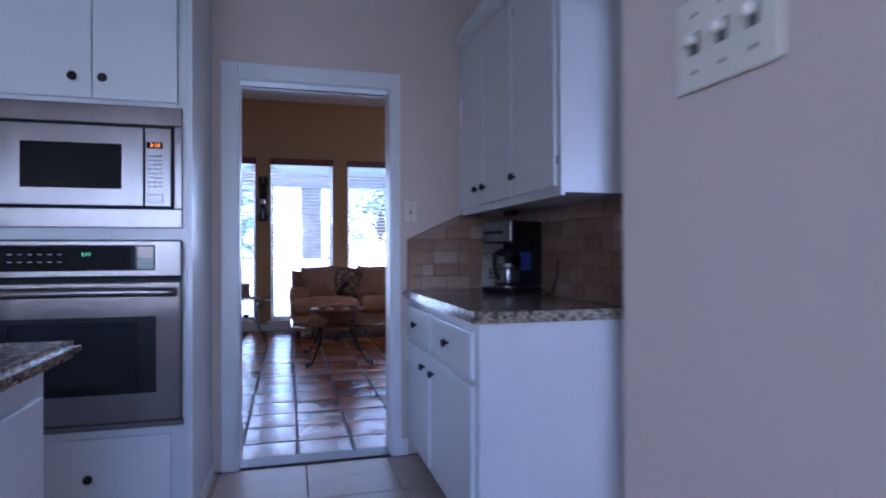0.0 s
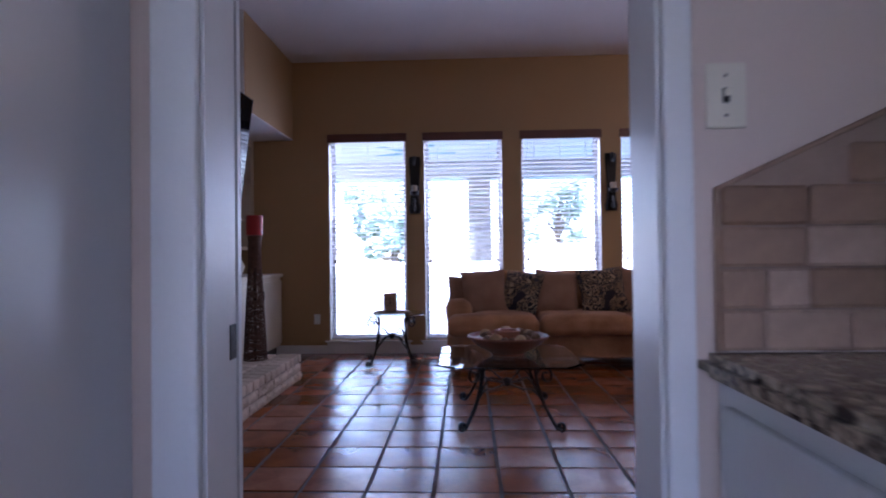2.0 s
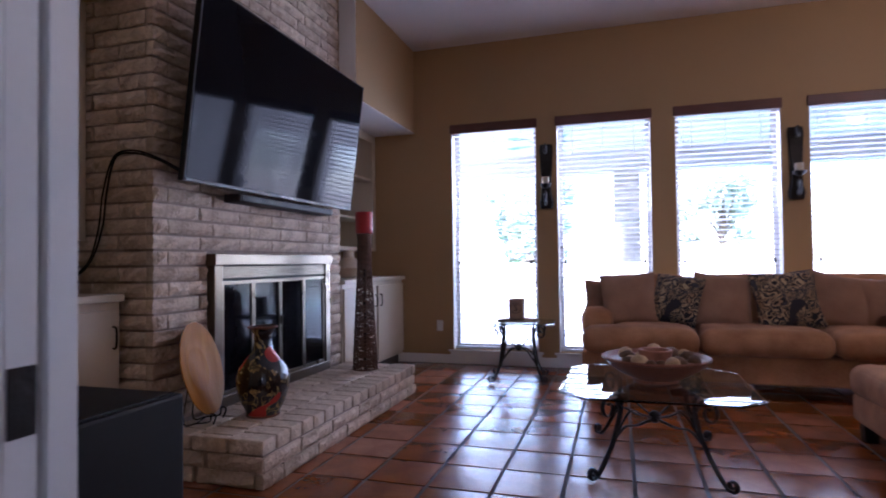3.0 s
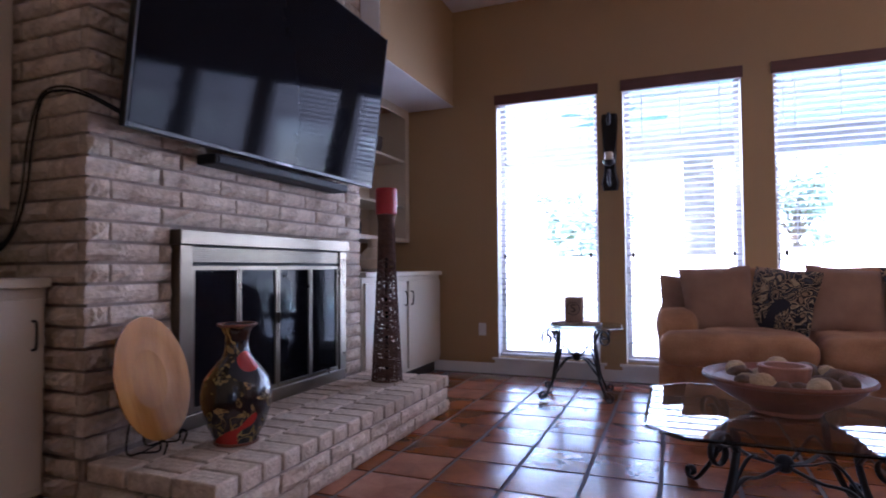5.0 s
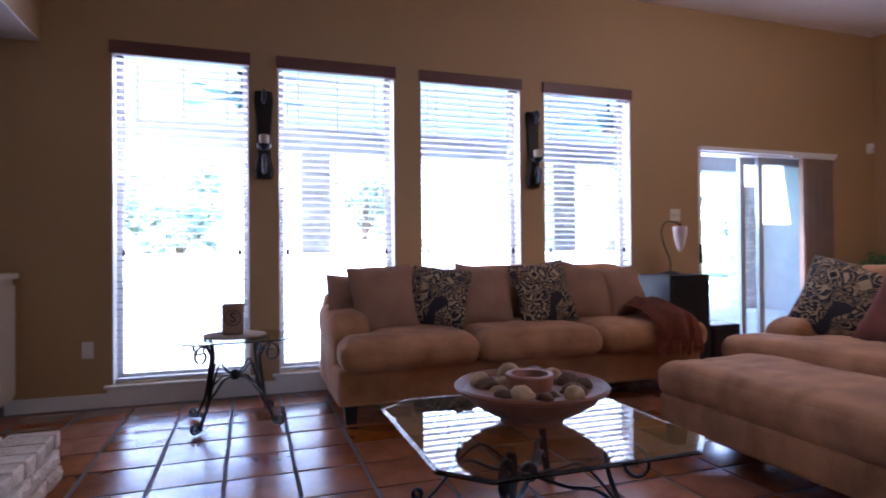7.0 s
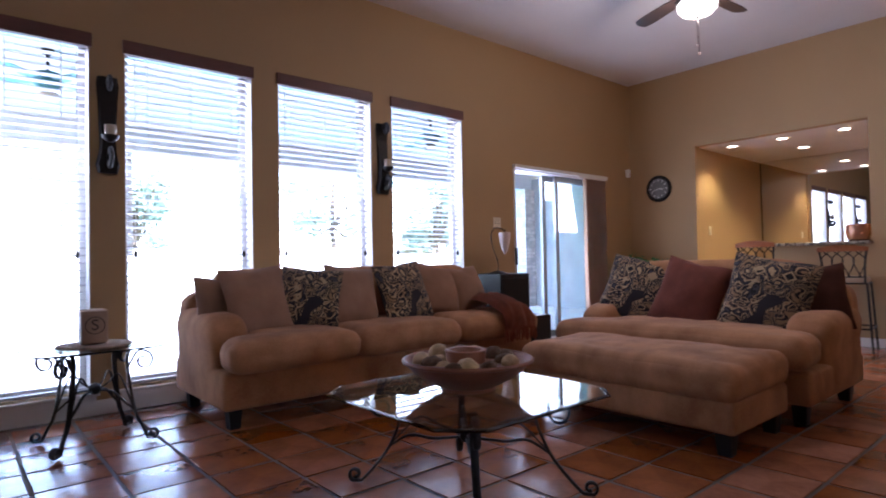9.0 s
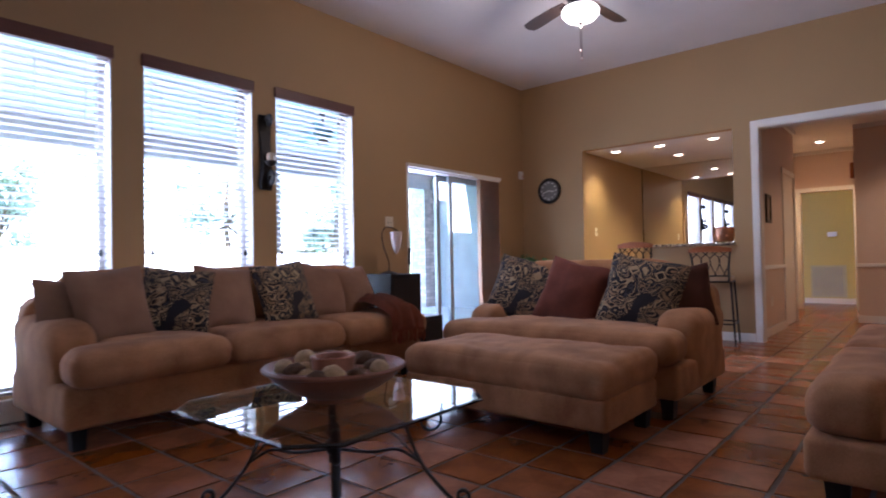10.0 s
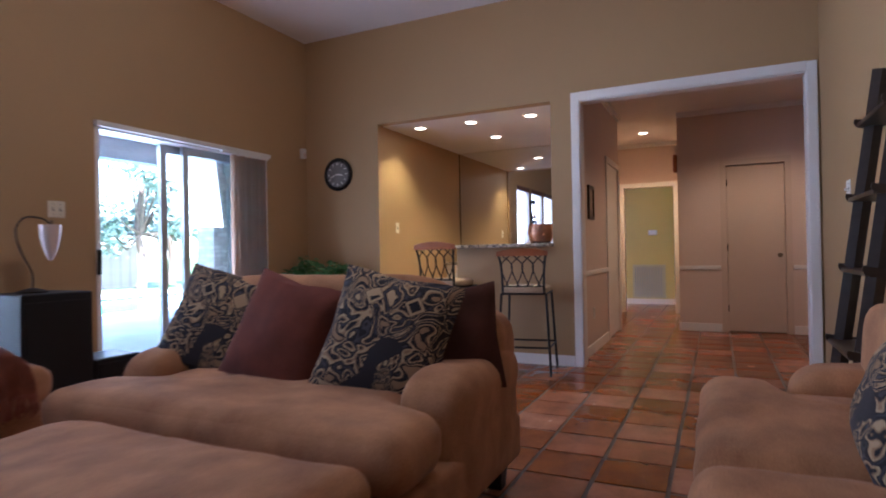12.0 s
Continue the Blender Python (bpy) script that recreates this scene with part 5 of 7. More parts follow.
# ---- windows, blinds, sliding door ----
slat_bm = rbox(-0.445, -0.025, -0.0015, 0.445, 0.025, 0.0015, 0.001, 1)
bmesh.ops.recalc_face_normals(slat_bm, faces=slat_bm.faces[:])
SLAT = bpy.data.meshes.new("slat")
slat_bm.to_mesh(SLAT)
slat_bm.free()
SLAT.materials.append(M_SLAT)
M_CORD = mat("white_blind_cord", (0.6, 0.6, 0.58), 0.8, 0.1, 20, 80, 0.1)
for i, (a, b) in enumerate(WINDOWS):
    c = (a + b) / 2
    w = thing(f"window_{i + 1}", "tall fixed window in a white frame", "window", "", (c, WALL_Y, SILL))
    tagged(w, kind="structure")
    hw, hh = (b - a) / 2, HEAD - SILL
    part("window_frame", boxes((-hw, 0.13, 0, -hw + 0.045, 0.19, hh), (hw - 0.045, 0.13, 0, hw, 0.19, hh), (-hw + 0.045, 0.13, 0, hw - 0.045, 0.19, 0.05), (-hw + 0.045, 0.13, hh - 0.05, hw - 0.045, 0.19, hh)), M_TRIM, w)
    part("reveal", boxes((-hw, 0.002, 0.0, -hw + 0.006, 0.129, hh), (hw - 0.006, 0.002, 0.0, hw, 0.129, hh), (-hw + 0.006, 0.002, hh - 0.006, hw - 0.006, 0.129, hh)), M_TRIM, w)
    part("window_sill", rbox(-hw - 0.05, -0.03, -0.022, hw + 0.05, 0.128, -0.002, 0.005), M_TRIM, w)
    part("apron", boxes((-hw - 0.03, -0.012, -0.06, hw + 0.03, -0.001, -0.023)), M_TRIM, w)
    pane = part("pane", boxes((-hw + 0.046, 0.155, 0.051, hw - 0.046, 0.161, hh - 0.051)), M_GLASS, w)
    pane.visible_shadow = False
    bl = thing("window_blind", "white slatted blind under a dark wood valance", "blind", "window blinds", (c, WALL_Y, HEAD))
    part("valance", rbox(-hw - 0.012, -0.022, -0.085, hw + 0.012, 0.03, 0.012, 0.006), M_VAL, bl, "dark reddish wood valance")
    part("head_rail", boxes((-hw + 0.01, 0.032, -0.055, hw - 0.01, 0.085, -0.008)), M_SLAT, bl)
    n = 45
    for k in range(n):
        piece("slat", SLAT, bl, Matrix.Translation((0, 0.062, -0.10 - 0.0495 * k)) @ Matrix.Rotation(radians(-9 + 2.5 * math.sin(k * 1.7 + i)), 4, "X") @ Matrix.Diagonal(((2 * hw - 0.03) / 0.89, 1, 1, 1)))
    part("bottom_rail", rbox(-hw + 0.012, 0.036, -hh + 0.012, hw - 0.012, 0.088, -hh + 0.032, 0.004), M_SLAT, bl)
    for x in (-0.30, 0.0, 0.30):
        bm = bmesh.new()
        for y in (0.036, 0.088):
            tube(bm, [(x, y, -0.05), (x, y, -hh + 0.03)], 0.0016, 4)
        part("ladder_cord", bm, M_CORD, bl)
    for x in (-hw + 0.07, hw - 0.07):
        bm = bmesh.new()
        tube(bm, [(x, 0.026, -0.09), (x, 0.024, -1.46)], 0.0018, 4)
        part("pull_cord", bm, M_CORD, bl)
        part("tassel", lathe([(0.004, 0), (0.012, -0.015), (0.01, -0.05), (0, -0.052)], 12, (x, 0.022, -1.455)), M_IRON, bl, "dark wooden tassel", True)

sd = tagged(thing("door_sliding", "white framed sliding glass door standing half open", "door", "", (4.8, WALL_Y, 0)), kind="structure")
part("door_frame", boxes((-0.9, -0.004, 0, -0.865, 0.19, 2.06), (0.865, -0.004, 0, 0.9, 0.19, 2.06), (-0.865, -0.004, 2.02, 0.865, 0.19, 2.06), (-0.865, 0.02, 0.0, 0.865, 0.19, 0.03)), M_TRIM, sd)
part("head_track", boxes((-0.91, -0.05, 2.035, 0.91, -0.006, 2.075)), M_WHITEPL, sd, "white blind track")
M_DFRAME = mat("grey_aluminium_frame", (0.42, 0.46, 0.50), 0.35, 0.1, 3, 60, 0.03, metal=0.6)
for x0, x1, y in ((-0.24, 0.72, 0.13), (-0.06, 0.86, 0.07)):
    leaf = part("door_leaf", boxes((x0, y, 0.032, x0 + 0.06, y + 0.04, 2.018), (x1 - 0.06, y, 0.032, x1, y + 0.04, 2.018), (x0 + 0.06, y, 0.032, x1 - 0.06, y + 0.04, 0.11), (x0 + 0.06, y, 1.95, x1 - 0.06, y + 0.04, 2.018)), M_DFRAME, sd, "grey aluminium door leaf")
    g = part("pane", boxes((x0 + 0.061, y + 0.016, 0.111, x1 - 0.061, y + 0.022, 1.949)), M_GLASS, leaf)
    g.visible_shadow = False
part("handle", rbox(-0.90, -0.03, 0.93, -0.875, -0.005, 1.12, 0.005), M_IRON, sd, "black latch handle")
M_VANE = mat("brown_fabric_vane", (0.55, 0.36, 0.235), 0.75, 0.15, 6, 90, 0.1)
n_, l_ = M_VANE.node_tree.nodes, M_VANE.node_tree.links
tr_, mx_ = n_.new("ShaderNodeBsdfTranslucent"), n_.new("ShaderNodeMixShader")
tr_.inputs["Color"].default_value, mx_.inputs["Fac"].default_value = (0.55, 0.34, 0.21, 1), 0.42
l_.new(n_["Principled BSDF"].outputs[0], mx_.inputs[1])
l_.new(tr_.outputs[0], mx_.inputs[2])
l_.new(mx_.outputs[0], n_["Material Output"].inputs["Surface"])
vb = thing("vertical_blind", "brown vertical blind gathered at the door side", "blind", "", (5.38, WALL_Y, 2.03))
part("carrier_rail", boxes((-0.3, -0.045, -0.02, 0.3, -0.012, 0.004)), M_WHITEPL, vb)
for k in range(13):
    part("vane", boxes((-0.045, -0.0008, -1.95, 0.045, 0.0008, -0.025)), M_VANE, vb, m=Matrix.Translation((-0.20 + 0.035 * k, -0.055, 0)) @ Matrix.Rotation(radians(62 + 9 * math.sin(k * 2.3)), 4, "Z"))
for a, b in ((WEST + 0.5, 3.89), (5.71, EAST_X)):
    structure("baseboard_north", boxes((a, WALL_Y - 0.014, 0.0, b, WALL_Y, 0.095)), M_TRIM, "white painted baseboard", "baseboard")
for a, b in ((6.105, 7.24), (8.15, WALL_Y - 0.015)):
    structure("baseboard_east", boxes((EAST_X - 0.014, a, 0.0, EAST_X, b, 0.095)), M_TRIM, "white painted baseboard", "baseboard")
structure("baseboard_south", boxes((JOG + 0.12, S_Y2, 0.0, EAST_X, S_Y2 + 0.014, 0.095)), M_TRIM, "white painted baseboard", "baseboard")

# ---- outdoors ----
structure("patio_slab", boxes((-9, WALL_Y + 0.2, -0.16, 14, 15.0, -0.06)), M_CONC, "pale concrete patio slab", "pavement")
structure("ground", boxes((-300, -200, -0.4, 300, WALL_Y + 0.1, -0.30), (-300, WALL_Y + 0.1, -0.4, 300, 15.6, -0.17), (-300, 15.6, -0.4, -3.2, 22.0, -0.17), (16.4, 15.6, -0.4, 300, 22.0, -0.17), (-300, 22.0, -0.4, 300, 500, -0.17)), M_GRASS, "green lawn reaching to the horizon", "ground")
structure("pool_deck", boxes((-5.0, 15.0, -0.168, 18.0, 16.2, -0.09), (-5.0, 16.2, -0.168, -2.8, 22.6, -0.09), (16.0, 16.2, -0.168, 18.0, 22.6, -0.09), (-2.8, 21.4, -0.168, 16.0, 22.6, -0.09)), M_CONC, "pale concrete pool deck", "pavement")
structure("pool_water", boxes((-2.8, 16.2, -0.30, 16.0, 21.4, -0.20)), M_SKYBLUE, "turquoise swimming pool water", "water")
structure("patio_roof", boxes((-9, WALL_Y + 0.2, 2.92, 14, 14.0, 3.05)), M_PORCH, "pale boarded patio ceiling", "roof")
structure("patio_beam", boxes((-9, 13.35, 2.60, 14, 13.65, 2.92)), M_PORCH, "pale painted patio beam", "beam")
M_PALEMORTAR = mat("pale_column_mortar", (0.55, 0.50, 0.46), 0.95, 0.2, 14, 90, 0.5)
# column brick lightened: the bright outdoor glare is put into its colour
M_RBRICK = mat("glare_paled_column_brick", (0.70, 0.62, 0.57), 0.85, 0.3, 8, 60, 0.5, rand=0.15)
for x in (-3.5, 0.68, 4.9, 9.1):
    col = thing("patio_column", "square brick column carrying the patio roof", "column", "patio columns", (x, 13.5, -0.06))
    part("core", boxes((-0.205, -0.205, 0, 0.205, 0.205, 2.66)), M_PALEMORTAR, col)
    bm = bmesh.new()
    for k in range(34):
        z = 0.004 + k * 0.078
        s = 0.106 if k % 2 else 0.0
        for j in (-1, 0, 1) if k % 2 else (-0.5, 0.5):
            x0, x1 = max(-0.215, j * 0.214 - 0.102), min(0.215, j * 0.214 + 0.102)
            box(bm, x0, -0.217, z, x1, -0.203, z + 0.066)
            box(bm, x0, 0.203, z, x1, 0.217, z + 0.066)
            box(bm, -0.217, x0, z, -0.203, x1, z + 0.066)
            box(bm, 0.203, x0, z, 0.217, x1, z + 0.066)
    tagged(part("brick_courses", bm, M_RBRICK, col), kind="stuff")


def patio_fan(x, y):
    ob = thing("patio_fan", "white and teal outdoor ceiling fan at rest", "fan", "patio fans", (x, y, 2.92))
    teal = M_TEAL
    part("downrod", lathe([(0.05, 0), (0.05, -0.03), (0.014, -0.05), (0.014, -0.22), (0, -0.22)], 20), M_IRON, ob, smooth=True)
    part("motor", lathe([(0, -0.2), (0.09, -0.21), (0.13, -0.26), (0.11, -0.32), (0.06, -0.36), (0, -0.37)], 28), teal, ob, smooth=True)
    for k in range(5):
        part("blade", rbox(0.12, -0.065, -0.29, 0.62, 0.065, -0.283, 0.003), teal, ob, m=Matrix.Rotation(radians(72 * k + 10), 4, "Z"))
    part("light_kit", lathe([(0.05, -0.37), (0.09, -0.40), (0.07, -0.44), (0, -0.45)], 24), M_FROST, ob, smooth=True)


M_TEAL = mat("teal_metal", (0.06, 0.22, 0.25), 0.4, 0.15, 5, 50, 0.05)
patio_fan(-0.33, 10.72)
patio_fan(3.9, 10.55)

# both chair colours are paled to imitate glare from the bright patio
M_CHAIRMETAL = mat("glare_paled_metal", (0.66, 0.70, 0.72), 0.5, 0.15, 6, 60, 0.05)
M_STRAP = mat("glare_paled_blue_strap", (0.66, 0.72, 0.78), 0.6, 0.1, 6, 60, 0.05)


def patio_chair(x, y, rz):
    ob = thing("patio_chair", "metal patio chair with a blue grey sling seat", "chair", "patio chairs", (x, y, -0.06), rz)
    for s in (-1, 1):
        bm = bmesh.new()
        tube(bm, smooth_path([(s * 0.27, -0.32, 0.0), (s * 0.27, -0.30, 0.36), (s * 0.27, -0.22, 0.60), (s * 0.27, 0.18, 0.62)], 5), 0.013, 8)
        tube(bm, smooth_path([(s * 0.25, -0.26, 0.40), (s * 0.25, 0.18, 0.36), (s * 0.25, 0.36, 0.70), (s * 0.25, 0.46, 1.02)], 5), 0.013, 8)
        tube(bm, [(s * 0.27, 0.16, 0.62), (s * 0.27, 0.36, 0.0)], 0.013, 8)
        part("side_frame", bm, M_CHAIRMETAL, ob, smooth=True)
    part("seat", boxes((-0.245, -0.25, 0.385, 0.245, 0.20, 0.395)), M_STRAP, ob)
    part("backrest", boxes((-0.245, -0.004, 0.0, 0.245, 0.004, 0.64)), M_STRAP, ob, m=Matrix.Translation((0, 0.2, 0.39)) @ Matrix.Rotation(radians(-22), 4, "X"))


patio_chair(-0.75, 11.2, 60)
patio_chair(0.25, 11.9, -30)
pt = thing("patio_table", "round metal patio table on a centre post", "table", "", (-0.25, 12.2, -0.06))
part("tabletop", lathe([(0.0, 0.70), (0.45, 0.70), (0.46, 0.71), (0.45, 0.72), (0, 0.72)], 32), M_STRAP, pt, smooth=True)
part("post", lathe([(0.24, 0), (0.23, 0.02), (0.03, 0.05), (0.03, 0.699), (0, 0.699)], 20), M_IRON, pt, smooth=True)

board_bm = boxes((-0.068, -0.01, 0, 0.068, 0.01, 1.8))
BOARD = bpy.data.meshes.new("board")
board_bm.to_mesh(BOARD)
board_bm.free()
BOARD.materials.append(M_FENCE)
fence = thing("fence", "weathered wooden privacy fence behind the pool", "fence", "", (2.0, 27.0, -0.17))
for k in range(-110, 111):
    piece("board", BOARD, fence, pose(k * 0.14, 0, 0.002 * (k % 3), 0, 0, 0))
part("rail", boxes((-15.5, 0.011, 0.4, 15.5, 0.05, 0.49), (-15.5, 0.011, 1.4, 15.5, 0.05, 1.49)), M_FENCE, fence)


def leaf_cloud(rnd, clumps, per, size, material=M_LEAFHAZE):
    """Many small leaves in uneven clumps."""
    verts, faces = [], []
    for c, r in clumps:
        for _ in range(per):
            d = Vector((rnd.gauss(0, 1), rnd.gauss(0, 1), rnd.gauss(0, 1))).normalized() * r * rnd.uniform(0.35, 1.05)
            p = Vector(c) + d
            a = Vector((rnd.gauss(0, 1), rnd.gauss(0, 1), rnd.gauss(0, 1))).normalized() * size * rnd.uniform(0.6, 1.3)
            b = a.orthogonal().normalized() * size * 0.45
            i = len(verts)
            verts += [p - a, p + b, p + a, p - b]
            faces.append((i, i + 1, i + 2, i + 3))
    me = bpy.data.meshes.new("crown")
    me.from_pydata(verts, [], faces)
    me.materials.append(material)
    return me


def tree(x, y, h, seed):
    rnd = random.Random(seed)
    ob = thing("tree", "leafy green tree beyond the fence", "tree", "garden trees", (x, y, -0.17))
    bm = bmesh.new()
    tube(bm, smooth_path([(0, 0, 0), (0.1, 0, h * 0.2), (-0.05, 0.1, h * 0.45), (0.1, 0, h * 0.75)], 4), [0.2 - 0.011 * k for k in range(13)], 8)
    clumps = []
    for k in range(14):
        a, r = k * 2.4, h * rnd.uniform(0.12, 0.34)
        z = h * rnd.uniform(0.38, 0.95)
        p = (r * math.cos(a), r * math.sin(a), z)
        clumps.append((p, h * rnd.uniform(0.10, 0.17)))
        tube(bm, [(0.03, 0, h * 0.4), (p[0] * 0.5, p[1] * 0.5, z * 0.75), p], [0.07, 0.04, 0.015], 5)
    part("trunk", bm, M_BARK, ob)
    # crown leaves carry the painted haze
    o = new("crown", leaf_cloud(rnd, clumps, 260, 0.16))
    o.parent = ob


for k, (x, y, h) in enumerate(((-9.5, 32, 7.0), (-3.4, 30, 5.0), (5.4, 34, 5.6), (13.5, 30, 7.5), (-2.4, 24.8, 3.2), (16.5, 25.5, 5.4), (19.5, 27.5, 6.0), (22.5, 25.0, 5.2), (25.5, 27.0, 6.4), (29.0, 25.5, 5.6))):
    tree(x, y, h, k + 1)


def shrub(x, y, s, seed):
    rnd = random.Random(seed)
    ob = thing("shrub", "low green shrub against the fence", "shrub", "garden shrubs", (x, y, -0.17))
    # shrub leaves share the haze-paled green
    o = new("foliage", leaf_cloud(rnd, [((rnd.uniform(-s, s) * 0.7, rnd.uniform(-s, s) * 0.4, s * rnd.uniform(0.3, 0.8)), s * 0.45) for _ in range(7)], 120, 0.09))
    o.parent = ob
    bm = bmesh.new()
    for k in range(5):
        tube(bm, [(0.05 * k - 0.1, 0, 0), (0.3 * s * (k - 2), 0.1, s * 0.7)], 0.015, 5)
    part("stems", bm, M_BARK, ob)


for k in range(7):
    shrub(-9 + 3.7 * k, 25.6 + 0.4 * math.sin(k * 3), 0.75 + 0.25 * math.sin(k * 1.9), 60 + k)
# neighbouring wing of the house past the sliding door
wing = thing("house_wing", "stucco house wing with a glass door past the patio", "house", "", (9.3, 11.6, -0.06))
part("wall", boxes((-0.1, -2.3, 0, 0.1, -1.1, 2.9), (-0.1, 0.3, 0, 0.1, 2.0, 2.9), (-0.1, -1.1, 2.1, 0.1, 0.3, 2.9)), mat("grey_stucco", (0.42, 0.42, 0.42), 0.9, 0.15, 4, 90, 0.4), wing)
gd = part("glass_door", boxes((-0.03, -1.1, 0, 0.03, -1.04, 2.1), (-0.03, 0.24, 0, 0.03, 0.3, 2.1), (-0.03, -0.43, 0, 0.03, -0.37, 2.1)), M_DFRAME, wing)
part("pane", boxes((-0.008, -1.04, 0.02, 0.008, 0.24, 2.1)), M_SCREEN, gd)


# ---- kitchen ----
def knob(parent, x, y, z, rot):
    part("knob", lathe([(0.006, 0), (0.007, 0.012), (0.016, 0.016), (0.018, 0.024), (0.013, 0.031), (0, 0.033)], 20), M_IRON, parent, "round black knob", True, m=Matrix.Translation((x, y, z)) @ rot)


FACE_S, FACE_W = Matrix.Rotation(radians(90), 4, "X"), Matrix.Rotation(radians(-90), 4, "Y")
OX0, OX1, OY = -1.06, -0.18, 2.80
tall = thing("oven_cabinet", "tall white cabinet holding a microwave and an oven", "cabinet", "", (OX1, OY, 0))
w = OX1 - OX0
part("side_panel", boxes((-0.02, 0, 0, 0, KY1 - OY - 0.002, 2.88)), M_CAB, tall)
part("carcass", boxes((-w, 0.02, 0.09, -0.021, KY1 - OY - 0.002, 2.88)), M_CAB, tall)
part("face_frame", boxes((-w, 0.0, 0.09, -0.795, 0.019, 2.88), (-0.036, 0.0, 0.09, -0.021, 0.019, 2.88), (-0.795, 0.0, 1.214, -0.036, 0.019, 1.262), (-0.795, 0.0, 1.763, -0.036, 0.019, 1.80), (-0.795, 0.0, 0.40, -0.036, 0.019, 0.448)), M_CAB, tall)
part("plinth", boxes((-w, 0.05, 0, -0.021, 0.1, 0.088)), M_BLACK, tall)
for x0, x1, kx in ((-0.82, -0.375, -0.437), (-0.371, -0.056, -0.329)):
    dd = part("upper_door", rbox(x0, -0.02, 1.785, x1, -0.001, 2.86, 0.004), M_CAB, tall)
    knob(dd, kx, -0.02, 1.865, FACE_S)
dd = part("drawer_front", rbox(-0.80, -0.02, 0.12, -0.083, -0.001, 0.41, 0.004), M_CAB, tall)
knob(dd, -0.382, -0.02, 0.257, FACE_S)

mw = thing("microwave", "stainless built-in microwave with a wide trim frame", "microwave", "", (OX1 - 0.415, OY, 1.262))
for name_, spans in (("trim_rail", (-0.3795, 0.0, 0.3795, 0.079)), ("trim_rail", (-0.3795, 0.423, 0.3795, 0.501)), ("trim_stile", (-0.3795, 0.0795, -0.347, 0.4225)), ("trim_stile", (0.347, 0.0795, 0.3795, 0.4225))):
    x0, z0, x1, z1 = spans
    part(name_, rbox(x0, -0.024, z0, x1, -0.001, z1, 0.004, 3), M_STEEL, mw)
# flat black sheet imitates the shade in the gap round door and panel
part("gap_shade_sheet", boxes((-0.346, -0.010, 0.080, 0.346, -0.003, 0.422)), M_BLACK, mw, "black sheet standing for the shaded gap round the oven")
md = part("door", rbox(-0.338, -0.030, 0.087, 0.234, -0.0105, 0.414, 0.005, 3), M_STEEL, mw, "brushed steel door")
part("door_window", rbox(-0.205, -0.0325, 0.158, 0.153, -0.0303, 0.340, 0.002), M_DARKGLASS, md, "reflective viewing window")
mp = part("control_panel", rbox(0.237, -0.030, 0.087, 0.338, -0.0105, 0.414, 0.005, 3), M_STEEL, mw)
part("display", boxes((0.247, -0.0325, 0.327, 0.305, -0.0303, 0.352)), M_SCREEN, mp, "dark clock display")
M_AMBER = glow("amber_digits", (1.0, 0.25, 0.03), 0.2)
M_GREEN = glow("green_digits", (0.2, 0.9, 0.3), 0.06)
letters("3:18", 0.022, M_AMBER, mp, pose(0.278, -0.0332, 0.340, 90, 0, 0), "glowing amber clock digits")
M_KEY = mat("grey_key_print", (0.22, 0.22, 0.22), 0.6, 0.1, 5, 50, 0)
for r in range(8):
    for c in range(3):
        part("key", boxes((0.250 + c * 0.020, -0.0311, 0.168 + r * 0.018, 0.264 + c * 0.020, -0.0301, 0.173 + r * 0.018)), M_KEY, mp)
part("door_button", rbox(0.246, -0.033, 0.105, 0.308, -0.0302, 0.138, 0.003), M_STEEL, mp)

ov = thing("wall_oven", "stainless wall oven with a curved bar handle", "oven", "", (OX1 - 0.415, OY, 0.448))
part("body", boxes((-0.375, -0.02, 0.0, 0.375, -0.001, 0.764)), M_BLACK, ov)
cp = part("control_panel", rbox(-0.38, -0.045, 0.613, 0.38, -0.021, 0.766, 0.008, 3), M_STEEL, ov)
part("display_glass", rbox(-0.30, -0.048, 0.641, 0.281, -0.0452, 0.744, 0.006), M_DARKGLASS, cp, "glossy black control glass")
letters("3:17", 0.02, M_GREEN, cp, pose(0.03, -0.0486, 0.706, 90, 0, 0), "glowing green clock digits")
for c in range(6):
    for r in range(2):
        part("key", boxes((-0.24 + c * 0.034, -0.0486, 0.675 + r * 0.03, -0.224 + c * 0.034, -0.0481, 0.679 + r * 0.03)), M_KEY, cp)
od = part("oven_door", rbox(-0.378, -0.052, 0.028, 0.378, -0.021, 0.597, 0.008, 3), M_STEEL, ov, "brushed steel oven door")
part("window_border", rbox(-0.30, -0.0545, 0.145, 0.285, -0.0522, 0.455, 0.002), M_BLACK, od, "black glass border")
part("window", rbox(-0.235, -0.0565, 0.175, 0.215, -0.0547, 0.435, 0.002), M_DARKGLASS, od, "dark oven glass")
bm = bmesh.new()
tube(bm, smooth_path([(-0.345, -0.052, 0.55), (-0.335, -0.085, 0.554), (-0.1, -0.105, 0.558), (0.1, -0.105, 0.558), (0.335, -0.085, 0.554), (0.345, -0.052, 0.55)], 6), 0.019, 12, 0.8)
part("bar_handle", bm, M_STEEL, od, smooth=True)
part("lower_vent", rbox(-0.386, -0.04, 0.0, 0.386, -0.021, 0.024, 0.003), M_STEEL, ov)

